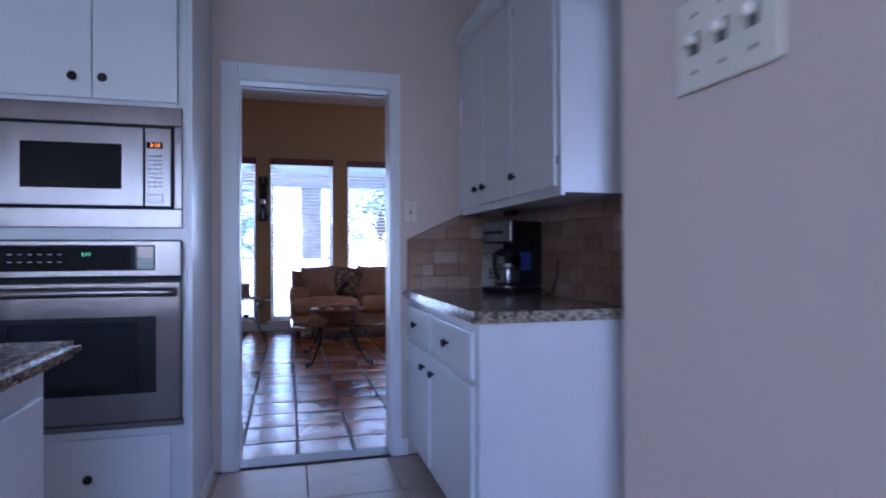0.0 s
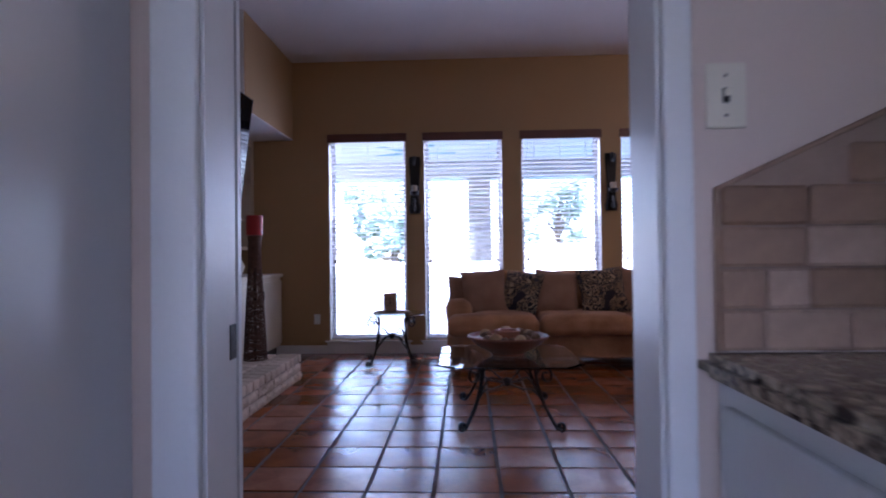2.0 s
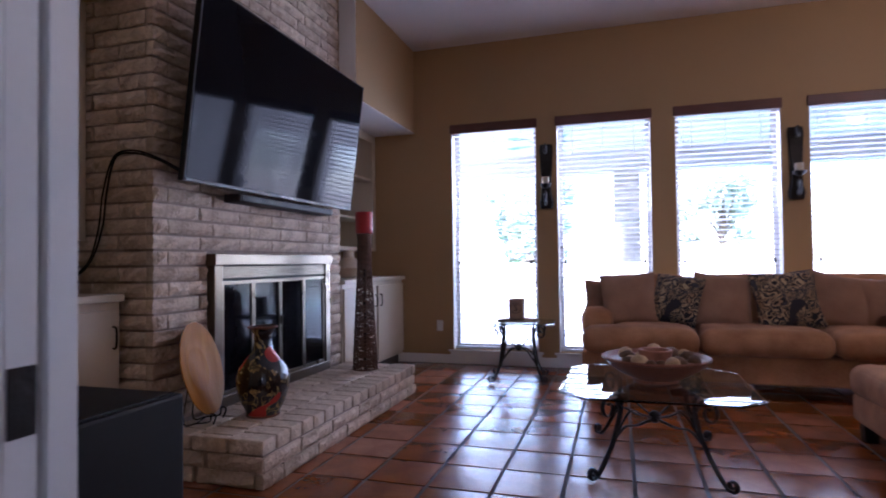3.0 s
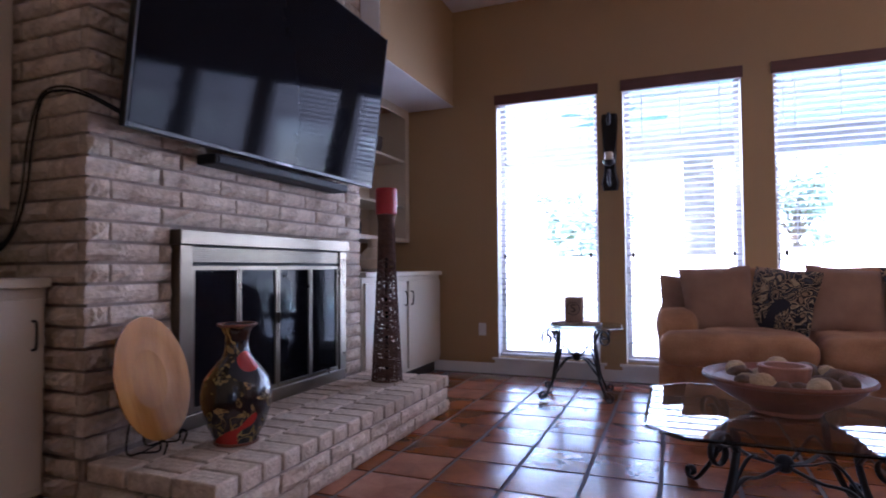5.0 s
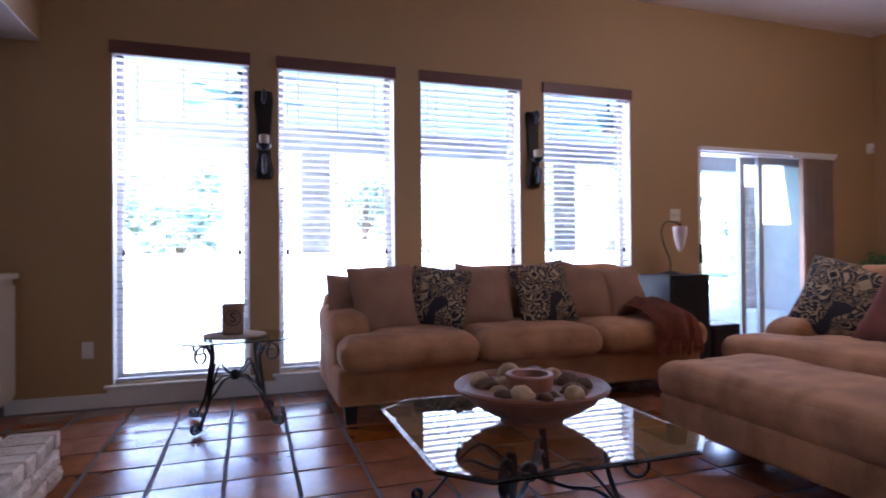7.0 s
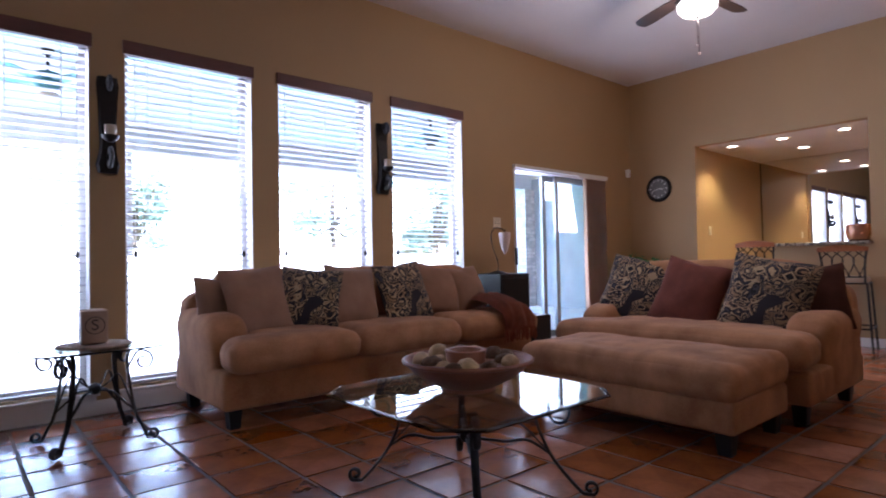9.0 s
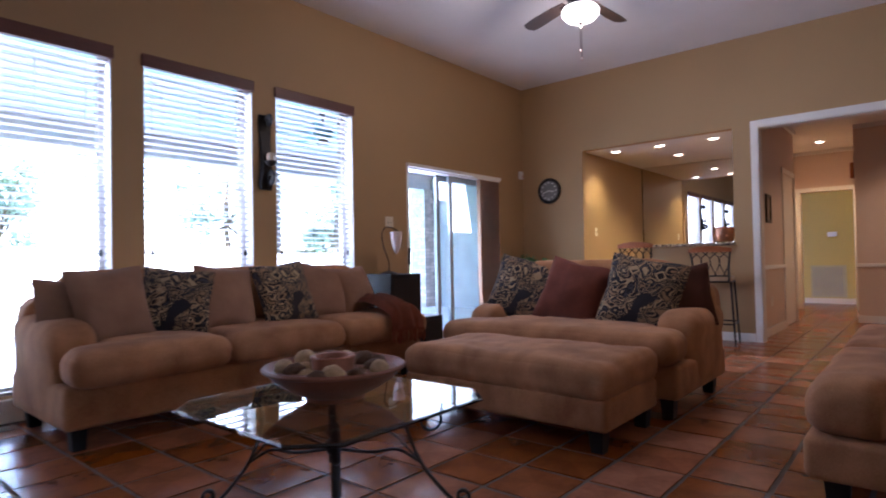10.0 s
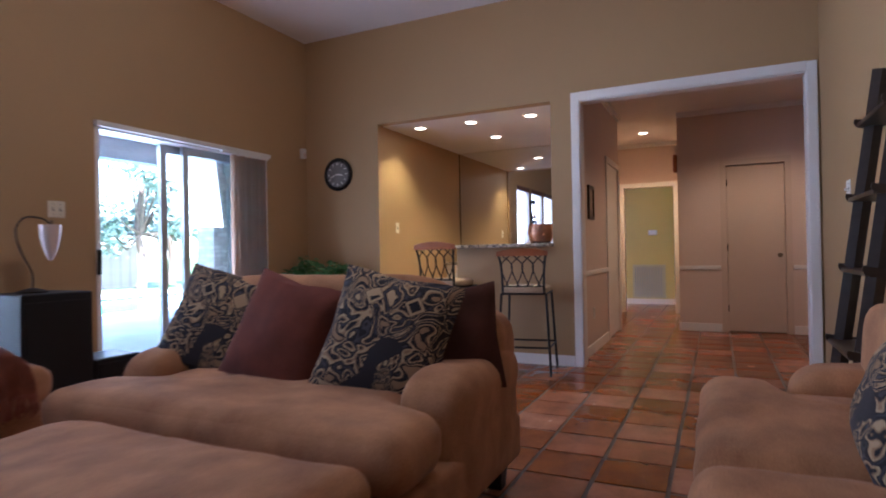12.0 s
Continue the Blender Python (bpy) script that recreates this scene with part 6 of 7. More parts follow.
# counter run by the doorway
base = thing("counter_cabinet", "white base cabinet with drawers and black knobs", "cabinet", "", (0.87, 2.13, 0))
L = KY1 - 2.13 - 0.002
part("carcass", boxes((0.021, 0.016, 0.10, 0.63, L, 0.902)), M_CAB, base)
part("end_panel", boxes((0.0, 0.0, 0.0, 0.63, 0.015, 0.902)), M_CAB, base)
part("face_frame", boxes((0.0, 0.016, 0.10, 0.02, L, 0.902)), M_CAB, base)
part("toe_kick", boxes((0.07, 0.016, 0.0, 0.09, L, 0.098)), M_BLACK, base)
for y0, y1 in ((0.05, 0.66), (0.70, 1.24)):
    dr = part("drawer_front", rbox(-0.019, y0, 0.692, -0.001, y1, 0.865, 0.004), M_CAB, base)
    knob(dr, -0.019, (y0 + y1) / 2, 0.783, FACE_W)
for y0, y1, ky in ((0.05, 0.66, 0.60), (0.72, 1.24, 0.78)):
    do = part("door", rbox(-0.019, y0, 0.13, -0.001, y1, 0.668, 0.004), M_CAB, base)
    knob(do, -0.019, ky, 0.602, FACE_W)


def worktop(name, label, x0, y0, x1, y1):
    bm = boxes((x0, y0, 0.903, x1, y1, 0.945))
    bmesh.ops.bevel(bm, geom=[e for e in bm.edges if abs(e.verts[0].co.z - e.verts[1].co.z) < 1e-4 and e.verts[0].co.z > 0.9], offset=0.014, segments=4, affect="EDGES")
    return solo(name, bm, M_GRANITE, label, "worktop")


worktop("worktop", "speckled brown granite worktop with a rounded edge", 0.835, 2.10, KX1 - 0.001, KY1 - 0.001)
upper = thing("wall_cabinet", "white wall cabinet with flat doors and crown", "cabinet", "", (1.20, 2.15, 1.372))
L2 = KY1 - 2.15 - 0.002
part("carcass", boxes((0.0, 0.0, 0.012, 0.298, L2, 0.97)), M_CAB, upper)
part("light_rail", boxes((0.0, 0.0, 0.0, 0.018, L2, 0.0115)), M_CAB, upper)
bm = bmesh.new()
prof = [(0.0, 0.965), (-0.018, 0.975), (-0.022, 1.0), (-0.05, 1.03), (-0.05, 1.045), (0.06, 1.045), (0.06, 0.965)]
a = [bm.verts.new((x, -0.002 + min(0, x) * 0.8, z)) for x, z in prof]
b = [bm.verts.new((x, L2, z)) for x, z in prof]
bm.faces.new(a)
bm.faces.new(b[::-1])
for i in range(len(prof)):
    k = (i + 1) % len(prof)
    bm.faces.new((a[i], b[i], b[k], a[k]))
part("crown", bm, M_CAB, upper)
for y0, y1, ky in ((0.02, 0.435, 0.41), (0.465, 0.845, 0.81), (0.855, 1.26, 0.935)):
    do = part("door", rbox(-0.019, y0, 0.035, -0.001, y1, 0.94, 0.004), M_CAB, upper)
    knob(do, -0.019, ky, 0.118, FACE_W)
    for hz in (0.12, 0.86):
        part("hinge", lathe([(0.004, 0), (0.004, 0.03), (0, 0.031)], 8), M_IRON, do, m=Matrix.Translation((-0.006, y0 - 0.003, hz)))

pk_ = thing("outlet_strip", "small black outlet strip under the wall cabinet", "outlet", "", (1.385, 3.12, 1.383))
part("body", rbox(-0.02, -0.065, -0.024, 0.02, 0.065, -0.0005, 0.004), M_BLACK, pk_)
part("cover", boxes((-0.014, -0.05, -0.0265, 0.014, 0.05, -0.0242)), M_IRON, pk_)

island = thing("kitchen_island", "white kitchen island with panelled sides", "island", "", (-0.9, 1.2, 0))
part("body", boxes((-0.75, -0.55, 0.1, 0.55, 0.55, 0.902)), M_CAB, island)
part("plinth", boxes((-0.70, -0.5, 0, 0.50, 0.5, 0.098)), M_BLACK, island)
for y0, y1 in ((-0.50, -0.02), (0.02, 0.50)):
    part("side_door", rbox(0.551, y0, 0.14, 0.568, y1, 0.60, 0.004), M_CAB, island)
    part("side_drawer", rbox(0.551, y0, 0.63, 0.568, y1, 0.83, 0.004), M_CAB, island)
worktop("island_worktop", "speckled granite island worktop", -1.70, 0.60, -0.285, 1.80)

# coffee maker
cm = thing("coffee_maker", "black and steel coffee maker with a glass carafe", "coffee maker", "", (1.352, 2.985, 0.946), -60)
part("base", rbox(-0.10, -0.15, 0.0, 0.10, 0.15, 0.035, 0.008), M_BLACK, cm)
part("carafe_band", lathe([(0.0715, 0.125), (0.0735, 0.128), (0.071, 0.152), (0.069, 0.152), (0.0715, 0.125)], 32, (0, -0.06, 0)), M_STEEL, cm, "steel carafe band", True)
part("tower", rbox(-0.10, 0.02, 0.036, 0.10, 0.15, 0.37, 0.012), M_BLACK, cm)
part("brew_head", rbox(-0.10, -0.14, 0.255, 0.10, 0.019, 0.37, 0.014), M_BLACK, cm)
part("steel_band", rbox(-0.097, -0.156, 0.262, 0.097, -0.141, 0.366, 0.006, 3), M_STEEL, cm, "brushed steel control head")
for k in range(4):
    part("button", lathe([(0.011, 0), (0.010, 0.006), (0, 0.007)], 14), M_BLACK, cm, m=Matrix.Translation((-0.06 + 0.03 * k, -0.156, 0.31)) @ FACE_S)
part("hot_plate", lathe([(0.075, 0.036), (0.075, 0.042), (0, 0.043)], 28, (0, -0.06, 0)), M_STEEL, cm, smooth=True)
ca = part("carafe", lathe([(0.05, 0.045), (0.068, 0.05), (0.074, 0.09), (0.068, 0.15), (0.052, 0.19), (0.05, 0.19), (0.064, 0.15), (0.070, 0.09), (0.064, 0.054), (0, 0.05)], 32, (0, -0.06, 0)), M_GLASS, cm, "clear glass carafe", True)
part("carafe_lid", lathe([(0.054, 0.191), (0.056, 0.215), (0.04, 0.23), (0, 0.23)], 28, (0, -0.06, 0)), M_BLACK, ca, smooth=True)
bm = bmesh.new()
tube(bm, smooth_path([(0, -0.112, 0.205), (0, -0.16, 0.20), (0, -0.165, 0.13), (0, -0.13, 0.075)], 5), 0.011, 8, 0.7)
part("carafe_handle", bm, M_BLACK, ca, smooth=True)
M_LABEL = mat("blue_label", (0.05, 0.09, 0.42), 0.5, 0.2, 9, 50, 0)
part("sticker", boxes((0.1005, -0.08, 0.12, 0.102, 0.0, 0.21)), M_LABEL, cm, "blue and yellow sticker")
bm = bmesh.new()
tube(bm, smooth_path([(1.42, 2.93, 1.0), (1.46, 2.87, 0.96), (1.468, 2.80, 0.955), (1.478, 2.76, 1.03), (1.48, 2.75, 1.12)], 6), 0.004, 6)
solo("power_cord", bm, M_BLACK, "black power cord behind the coffee maker", "cable", smooth=True)
part_sign = thing("coffee_sign", "pale wooden sign lettered coffee bar", "sign", "", (1.385, 3.285, 0.946), -40)
M_SIGN = mat("whitewashed_board", (0.40, 0.35, 0.29), 0.8, 0.2, 5, 60, 0.15, stretch=(1, 1, 6))
lean = Matrix.Rotation(radians(-7), 4, "X")
for k in range(4):
    part("board", rbox(-0.12, 0.0, 0.002 + k * 0.066, 0.12, 0.014, 0.065 + k * 0.066, 0.002), M_SIGN, part_sign, m=lean)
for txt, z in (("COFFEE", 0.19), ("BAR", 0.085)):
    letters(txt, 0.06 if txt == "COFFEE" else 0.08, M_INK, part_sign, lean @ pose(-0.005, -0.002, z, 90, 0, 0), "dark block lettering")

# doorway casing and pocket door
cas = tagged(thing("door_casing", "white casing round the kitchen doorway", "trim", "", (0.345, KY1, 0)), kind="structure")
hw, hr, H2 = 0.405, 0.443, 2.10
part("side_casing", rbox(-hw - 0.075, -0.022, 0, -hw + 0.012, -0.001, H2 + 0.075, 0.006), M_TRIM, cas)
part("side_casing", rbox(hr - 0.012, -0.022, 0, hr + 0.04, -0.001, H2 + 0.075, 0.006), M_TRIM, cas)
part("head_casing", rbox(-hw + 0.0125, -0.022, H2 - 0.012, hr - 0.0125, -0.001, H2 + 0.075, 0.006), M_TRIM, cas)
part("jamb", boxes((-hw, 0.0, 0, -hw + 0.018, 0.10, H2), (-hw, 0.148, 0, -hw + 0.018, 0.16, H2), (hr - 0.018, 0.0, 0, hr, 0.16, H2), (-hw + 0.018, 0.0, H2 - 0.018, hr - 0.018, 0.099, H2), (-hw + 0.018, 0.148, H2 - 0.018, hr - 0.018, 0.16, H2)), M_TRIM, cas)
part("track", boxes((-hw + 0.018, 0.10, H2 - 0.012, hr - 0.018, 0.147, H2 - 0.002)), M_STEEL, cas, "metal pocket door track")
part("living_casing", boxes((-hw - 0.075, 0.162, 0, -hw + 0.008, 0.19, H2 + 0.075), (hr - 0.008, 0.162, 0, hr + 0.075, 0.18, H2 + 0.075), (-hw + 0.008, 0.162, H2 - 0.012, hr - 0.008, 0.18, H2 + 0.075)), M_TRIM, cas)
pk = tagged(thing("door_pocket", "white pocket door slid into the wall", "door", "", (-0.046, KY1 + 0.121, 0)), kind="structure")
part("door_edge", boxes((-0.012, -0.019, 0.01, 0.003, 0.015, 2.07)), M_TRIM, pk)
part("latch_plate", boxes((0.003, -0.016, 0.915, 0.005, 0.013, 0.985)), M_IRON, pk, "dark metal latch plate")
structure("threshold", rbox(-0.06, KY1 + 0.01, -0.008, 0.788, S_Y - 0.01, 0.006, 0.003), M_DARKWOOD, "dark doorway threshold", "threshold")
cas2 = tagged(thing("door_casing", "white casing of the pocket doorway to the den", "trim", "", (KX1, 1.95, 0)), kind="structure")
part("side_casing", rbox(-0.02, -0.012, 0, -0.001, 0.085, 2.15, 0.006), M_TRIM, cas2)
part("jamb", boxes((0.0, -0.018, 0, 0.045, -0.001, 2.08), (0.095, -0.018, 0, 0.14, -0.001, 2.08)), M_TRIM, cas2)
part("door_edge", boxes((0.05, -0.01, 0.01, 0.09, 0.0, 2.06)), M_TRIM, cas2)
part("latch_plate", boxes((0.0, -0.0205, 0.90, 0.04, -0.0182, 0.98)), M_IRON, cas2, "dark metal strike plate")
structure("baseboard_kitchen", boxes((0.83, KY1 - 0.013, 0, 0.868, KY1, 0.09)), M_TRIM, "white baseboard", "baseboard")
structure("baseboard_switch_wall", boxes((0.687, KY0, 0, 0.70, 0.94, 0.09)), M_TRIM, "white baseboard", "baseboard")
structure("shoe_oven", boxes((OX1, OY + 0.01, 0, OX1 + 0.012, KY1 - 0.024, 0.07)), M_TRIM, "white shoe moulding", "baseboard")

# kitchen windows behind the walker
for i, (a, b) in enumerate(((-1.7, -0.42), (-0.28, 1.0))):
    wdw = tagged(thing(f"window_{i + 5}", "kitchen window with white slatted blind", "window", "", ((a + b) / 2, KY0, 0.9)), kind="structure")
    hw = (b - a) / 2
    part("window_frame", boxes((-hw, -0.10, 0, -hw + 0.05, -0.02, 1.35), (hw - 0.05, -0.10, 0, hw, -0.02, 1.35), (-hw + 0.05, -0.10, 0, hw - 0.05, -0.02, 0.05), (-hw + 0.05, -0.10, 1.3, hw - 0.05, -0.02, 1.35)), M_TRIM, wdw)
    for k in range(25):
        piece("slat", SLAT, wdw, Matrix.Translation((0, 0.02, 0.05 + 0.05 * k)) @ Matrix.Rotation(radians(-14), 4, "X") @ Matrix.Diagonal(((2 * hw - 0.02) / 0.89, 1, 1, 1)))

# den seen through the pocket doorway
M_GREY = mat("charcoal_upholstery", (0.045, 0.042, 0.04), 0.9, 0.25, 5, 120, 0.15, sheen=0.2)
ds = thing("den_sofa", "charcoal grey sofa under the den mirror", "sofa", "", (3.05, 2.98, 0))
part("seat", rbox(-0.95, -0.42, 0.1, 0.95, 0.35, 0.46, 0.05, 3), M_GREY, ds, smooth=True)
part("backrest", soft_block(1.9, 0.24, 0.52, 5, 10, 0, 4, 0.008), M_GREY, ds, smooth=True, m=Matrix.Translation((0, 0.26, 0.64)))
for sx in (-1, 1):
    part("arm", soft_block(0.24, 0.8, 0.52, 5, 10, 0, 6, 0.006), M_GREY, ds, smooth=True, m=Matrix.Translation((sx * 0.93, -0.02, 0.36)))
    part("leg", foot(sx * 0.85, -0.3, 0.1), M_BLACK, ds)
    part("leg", foot(sx * 0.85, 0.25, 0.1), M_BLACK, ds)
dm = thing("wall_mirror", "rectangular mirror in a grey wood frame", "mirror", "", (3.35, KY1 - 0.02, 1.35))
M_GFRAME = mat("grey_mirror_frame", (0.20, 0.19, 0.19), 0.5, 0.2, 6, 60, 0.1)
part("frame", boxes((-0.42, -0.03, 0, -0.32, -0.001, 0.84), (0.32, -0.03, 0, 0.42, -0.001, 0.84), (-0.32, -0.03, 0, 0.32, -0.001, 0.10), (-0.32, -0.03, 0.74, 0.32, -0.001, 0.84)), M_GFRAME, dm)
part("glass", boxes((-0.32, -0.014, 0.10, 0.32, -0.006, 0.74)), M_MIRROR, dm, "silvered mirror glass")


# ---- wet bar ----
solo("bar_counter", rbox(EAST_X - 0.16, 6.275, 1.081, EAST_X + 0.30, 7.30, 1.115, 0.010, 3), M_GRANITE, "dark granite bar top on the half wall", "worktop")
mir = thing("bar_mirror", "large wall mirror at the back of the bar", "mirror", "", (NX, 7.215, 1.12))
part("glass", boxes((-0.012, -0.94, 0.0, -0.002, 0.93, 1.285)), M_MIRROR, mir, "silvered mirror glass")
part("edge_trim", boxes((-0.016, 0.932, 0.0, -0.002, 0.944, 1.285)), M_STEEL, mir, "thin metal edge")
bcab = thing("bar_cabinet", "low tan cabinet below the bar mirror", "cabinet", "", (NX - 0.01, 7.2, 0))
part("body", boxes((-0.5, -0.92, 0.1, 0.0, 0.94, 0.88)), M_CREAM, bcab)
part("plinth", boxes((-0.45, -0.92, 0.0, 0.0, 0.94, 0.098)), M_DARKWOOD, bcab)
part("counter", rbox(-0.54, -0.92, 0.881, 0.0, 0.94, 0.92, 0.008), M_GRANITE, bcab, "speckled granite top")
M_COPPER = mat("hammered_copper_glass", (0.46, 0.22, 0.14), 0.25, 0.3, 18, 70, 0.4, metal=0.7)
solo("copper_vase", lathe([(0.075, 0), (0.10, 0.015), (0.12, 0.09), (0.112, 0.15), (0.108, 0.18), (0.102, 0.18), (0.108, 0.09), (0.08, 0.03), (0, 0.025)], 36, (EAST_X + 0.1, 6.43, 1.116)), M_COPPER, "round copper coloured vase on the bar", "vase", smooth=True)
M_CANGLOW = glow("lit_recessed_lamp", (1.0, 0.80, 0.52), 0.9)


def recessed(x, y, z):
    ob = thing("recessed_light", "round recessed ceiling light switched on", "light", "recessed lights", (x, y, z))
    part("trim_ring", lathe([(0.058, -0.001), (0.085, -0.001), (0.088, -0.006), (0.06, -0.010), (0.058, -0.001)], 32), M_WHITEPL, ob, smooth=True)
    d = part("lens", lathe([(0.0, -0.003), (0.057, -0.003), (0.057, -0.005), (0.0, -0.008)], 28), M_CANGLOW, ob, "glowing lens")
    d.visible_shadow = False


for x, y in ((6.73, 7.83), (6.74, 7.24), (6.76, 6.6), (7.6, 7.28)):
    recessed(x, y, 2.41)
recessed(10.15, 5.9, 2.76)
# assumed fitting for the added hall light, out of view
recessed(7.9, 4.4, 2.76)
M_SEATFAB = mat("beige_stool_cushion", (0.42, 0.31, 0.21), 0.9, 0.15, 8, 120, 0.1)


def bar_stool(x, y, rz, high=1.0, group="bar stools"):
    """Local front towards +x (to the bar); lattice back on the -x side."""
    ob = thing("bar_stool", "iron bar stool with lattice back and wood top rail", "stool", group, (x, y, 0), rz)
    ob.scale.z = high
    part("seat_cushion", soft_block(0.38, 0.40, 0.07, 5, 10, 0.008, 2, 0.002), M_SEATFAB, ob, "beige padded seat", True, m=Matrix.Translation((0, 0, 0.765)))
    ring = [(0.19, 0.2), (-0.19, 0.19), (-0.19, -0.19), (0.19, -0.2), (0.19, 0.2)]
    for ring_name, z, k in (("seat_ring", 0.73, 1.0), ("foot_ring", 0.25, 1.12)):
        bm = bmesh.new()
        tube(bm, [(px * k, py * k, z) for px, py in ring], 0.009, 6)
        part(ring_name, bm, M_IRON, ob)
    for sx in (-1, 1):
        for sy in (-1, 1):
            bm = bmesh.new()
            tube(bm, [(sx * 0.185, sy * 0.19, 0.73), (sx * 0.225, sy * 0.225, 0.0)], 0.011, 8)
            part("leg", bm, M_IRON, ob, smooth=True)
    for sy in (-1, 1):
        bm = bmesh.new()
        tube(bm, smooth_path([(-0.19, sy * 0.175, 0.73), (-0.205, sy * 0.18, 0.95), (-0.235, sy * 0.20, 1.10)], 4), 0.011, 8)
        part("back_post", bm, M_IRON, ob, smooth=True)
    for k in range(4):
        y0 = -0.135 + 0.09 * k
        bm = bmesh.new()
        for s in (-1, 1):
            tube(bm, smooth_path([(-0.195, y0 - s * 0.012, 0.80), (-0.205, y0 + s * 0.035, 0.91), (-0.216, y0 + s * 0.045, 1.0), (-0.23, y0 - s * 0.03, 1.08)], 4), 0.006, 6)
        part("lattice_bar", bm, M_IRON, ob, smooth=True)
    bm = bmesh.new()
    tube(bm, [(-0.195, -0.175, 0.80), (-0.195, 0.175, 0.80)], 0.008, 6)
    part("lower_rail", bm, M_IRON, ob)
    bm = bmesh.new()
    n = 12
    rows = []
    for i in range(n + 1):
        u = 2 * i / n - 1
        yy, top = u * 0.215, 1.145 - 0.03 * u * u
        xx = -0.235 - 0.02 * (1 - u * u)
        rows.append([bm.verts.new((xx - 0.011, yy, 1.075)), bm.verts.new((xx + 0.011, yy, 1.075)), bm.verts.new((xx + 0.009, yy, top)), bm.verts.new((xx - 0.011, yy, top))])
    for a, b in zip(rows, rows[1:]):
        for k in range(4):
            bm.faces.new((a[k], a[(k + 1) % 4], b[(k + 1) % 4], b[k]))
    bm.faces.new(rows[0][::-1])
    bm.faces.new(rows[-1])
    part("top_rail", bm, M_WOOD, ob, "curved red brown wood rail", True)


bar_stool(6.04, 6.45, 8, 0.935)
bar_stool(6.06, 7.22, -6)

# house plant behind the armchair
pl = thing("potted_plant", "leafy green plant in a clay pot", "plant", "", (5.98, 8.64, 0.0))
part("pot", lathe([(0.10, 0), (0.12, 0.02), (0.16, 0.25), (0.17, 0.28), (0.15, 0.28), (0.13, 0.24), (0, 0.24)], 28), M_CLAYPOT, pl, smooth=True)
rnd = random.Random(8)
bm = bmesh.new()
for k in range(16):
    a, r = k * 2.4, rnd.uniform(0.05, 0.24)
    tube(bm, smooth_path([(0, 0, 0.24), (r * 0.4 * math.cos(a), r * 0.4 * math.sin(a), 0.5), (r * math.cos(a), r * math.sin(a), 0.80 + rnd.uniform(-0.1, 0.12))], 4), 0.006, 5)
part("stems", bm, M_HOUSELEAF, pl)
o = new("foliage", leaf_cloud(rnd, [((rnd.uniform(-0.2, 0.2), rnd.uniform(-0.22, 0.22), rnd.uniform(0.68, 0.95)), 0.12) for _ in range(14)], 60, 0.045, M_HOUSELEAF))
o.parent = pl

# ---- hall ----
hc = tagged(thing("door_casing", "wide white casing of the hall opening", "trim", "", (EAST_X, 5.16, 0)), kind="structure")
part("side_casing", rbox(-0.02, 0.865, 0, -0.001, 0.94, 2.455, 0.006), M_TRIM, hc)
part("side_casing", rbox(-0.02, -0.935, 0, -0.001, -0.865, 2.455, 0.006), M_TRIM, hc)
part("head_casing", rbox(-0.02, -0.8645, 2.378, -0.001, 0.8645, 2.458, 0.006), M_TRIM, hc)
part("jamb", boxes((0.0, 0.859, 0, 0.139, 0.873, 2.383), (0.0, -0.873, 0, 0.139, -0.859, 2.383), (0.0, -0.859, 2.371, 0.139, 0.859, 2.383)), M_TRIM, hc)
M_HALLDOOR = mat("cream_door_paint", (0.56, 0.45, 0.37), 0.45, 0.05, 2.0, 90, 0.03)
M_VENT = mat("dull_cream_vent_paint", (0.36, 0.32, 0.19), 0.5, 0.1, 6, 60, 0.02)
cd = tagged(thing("door_closet", "plain cream closet door with a round knob", "door", "", (9.10, 4.515, 0)), kind="structure")
part("door_leaf", rbox(0.0, -0.31, 0.012, 0.035, 0.31, 2.04, 0.003), M_HALLDOOR, cd)
part("casing", boxes((-0.035, 0.315, 0, -0.0205, 0.38, 2.12), (-0.035, -0.38, 0, -0.0205, -0.315, 2.12), (-0.035, -0.315, 2.05, -0.0205, 0.315, 2.12)), M_HALLDOOR, cd)
part("door_knob", lathe([(0.02, 0), (0.022, 0.004), (0.008, 0.01), (0.008, 0.03), (0.024, 0.036), (0.027, 0.05), (0.018, 0.06), (0, 0.062)], 24), M_BRASS, cd, "brass knob", True, m=Matrix.Translation((0, -0.25, 0.94)) @ FACE_W)
for z in (0.25, 1.0, 1.8):
    part("hinge", boxes((-0.004, 0.302, z, 0.0, 0.312, z + 0.08)), M_STEEL, cd)
ed = tagged(thing("door_casing", "white casing of the doorway at the hall end", "trim", "", (11.1, 5.945, 0)), kind="structure")
part("casing", boxes((-0.018, 0.385, 0, -0.001, 0.455, 2.12), (-0.018, -0.455, 0, -0.001, -0.385, 2.12), (-0.018, -0.385, 2.05, -0.001, 0.385, 2.12)), M_TRIM, ed)
sdc = tagged(thing("door_casing", "white casing of a side doorway in the hall", "trim", "", (8.45, 6.09, 0)), kind="structure")
part("casing", boxes((-0.47, -0.016, 0, -0.40, -0.001, 2.13), (0.40, -0.016, 0, 0.47, -0.001, 2.13), (-0.40, -0.016, 2.06, 0.40, -0.001, 2.13)), M_TRIM, sdc)
part("door_leaf", boxes((-0.40, 0.004, 0.01, 0.40, 0.02, 2.058)), M_TRIM, sdc, "closed white door")
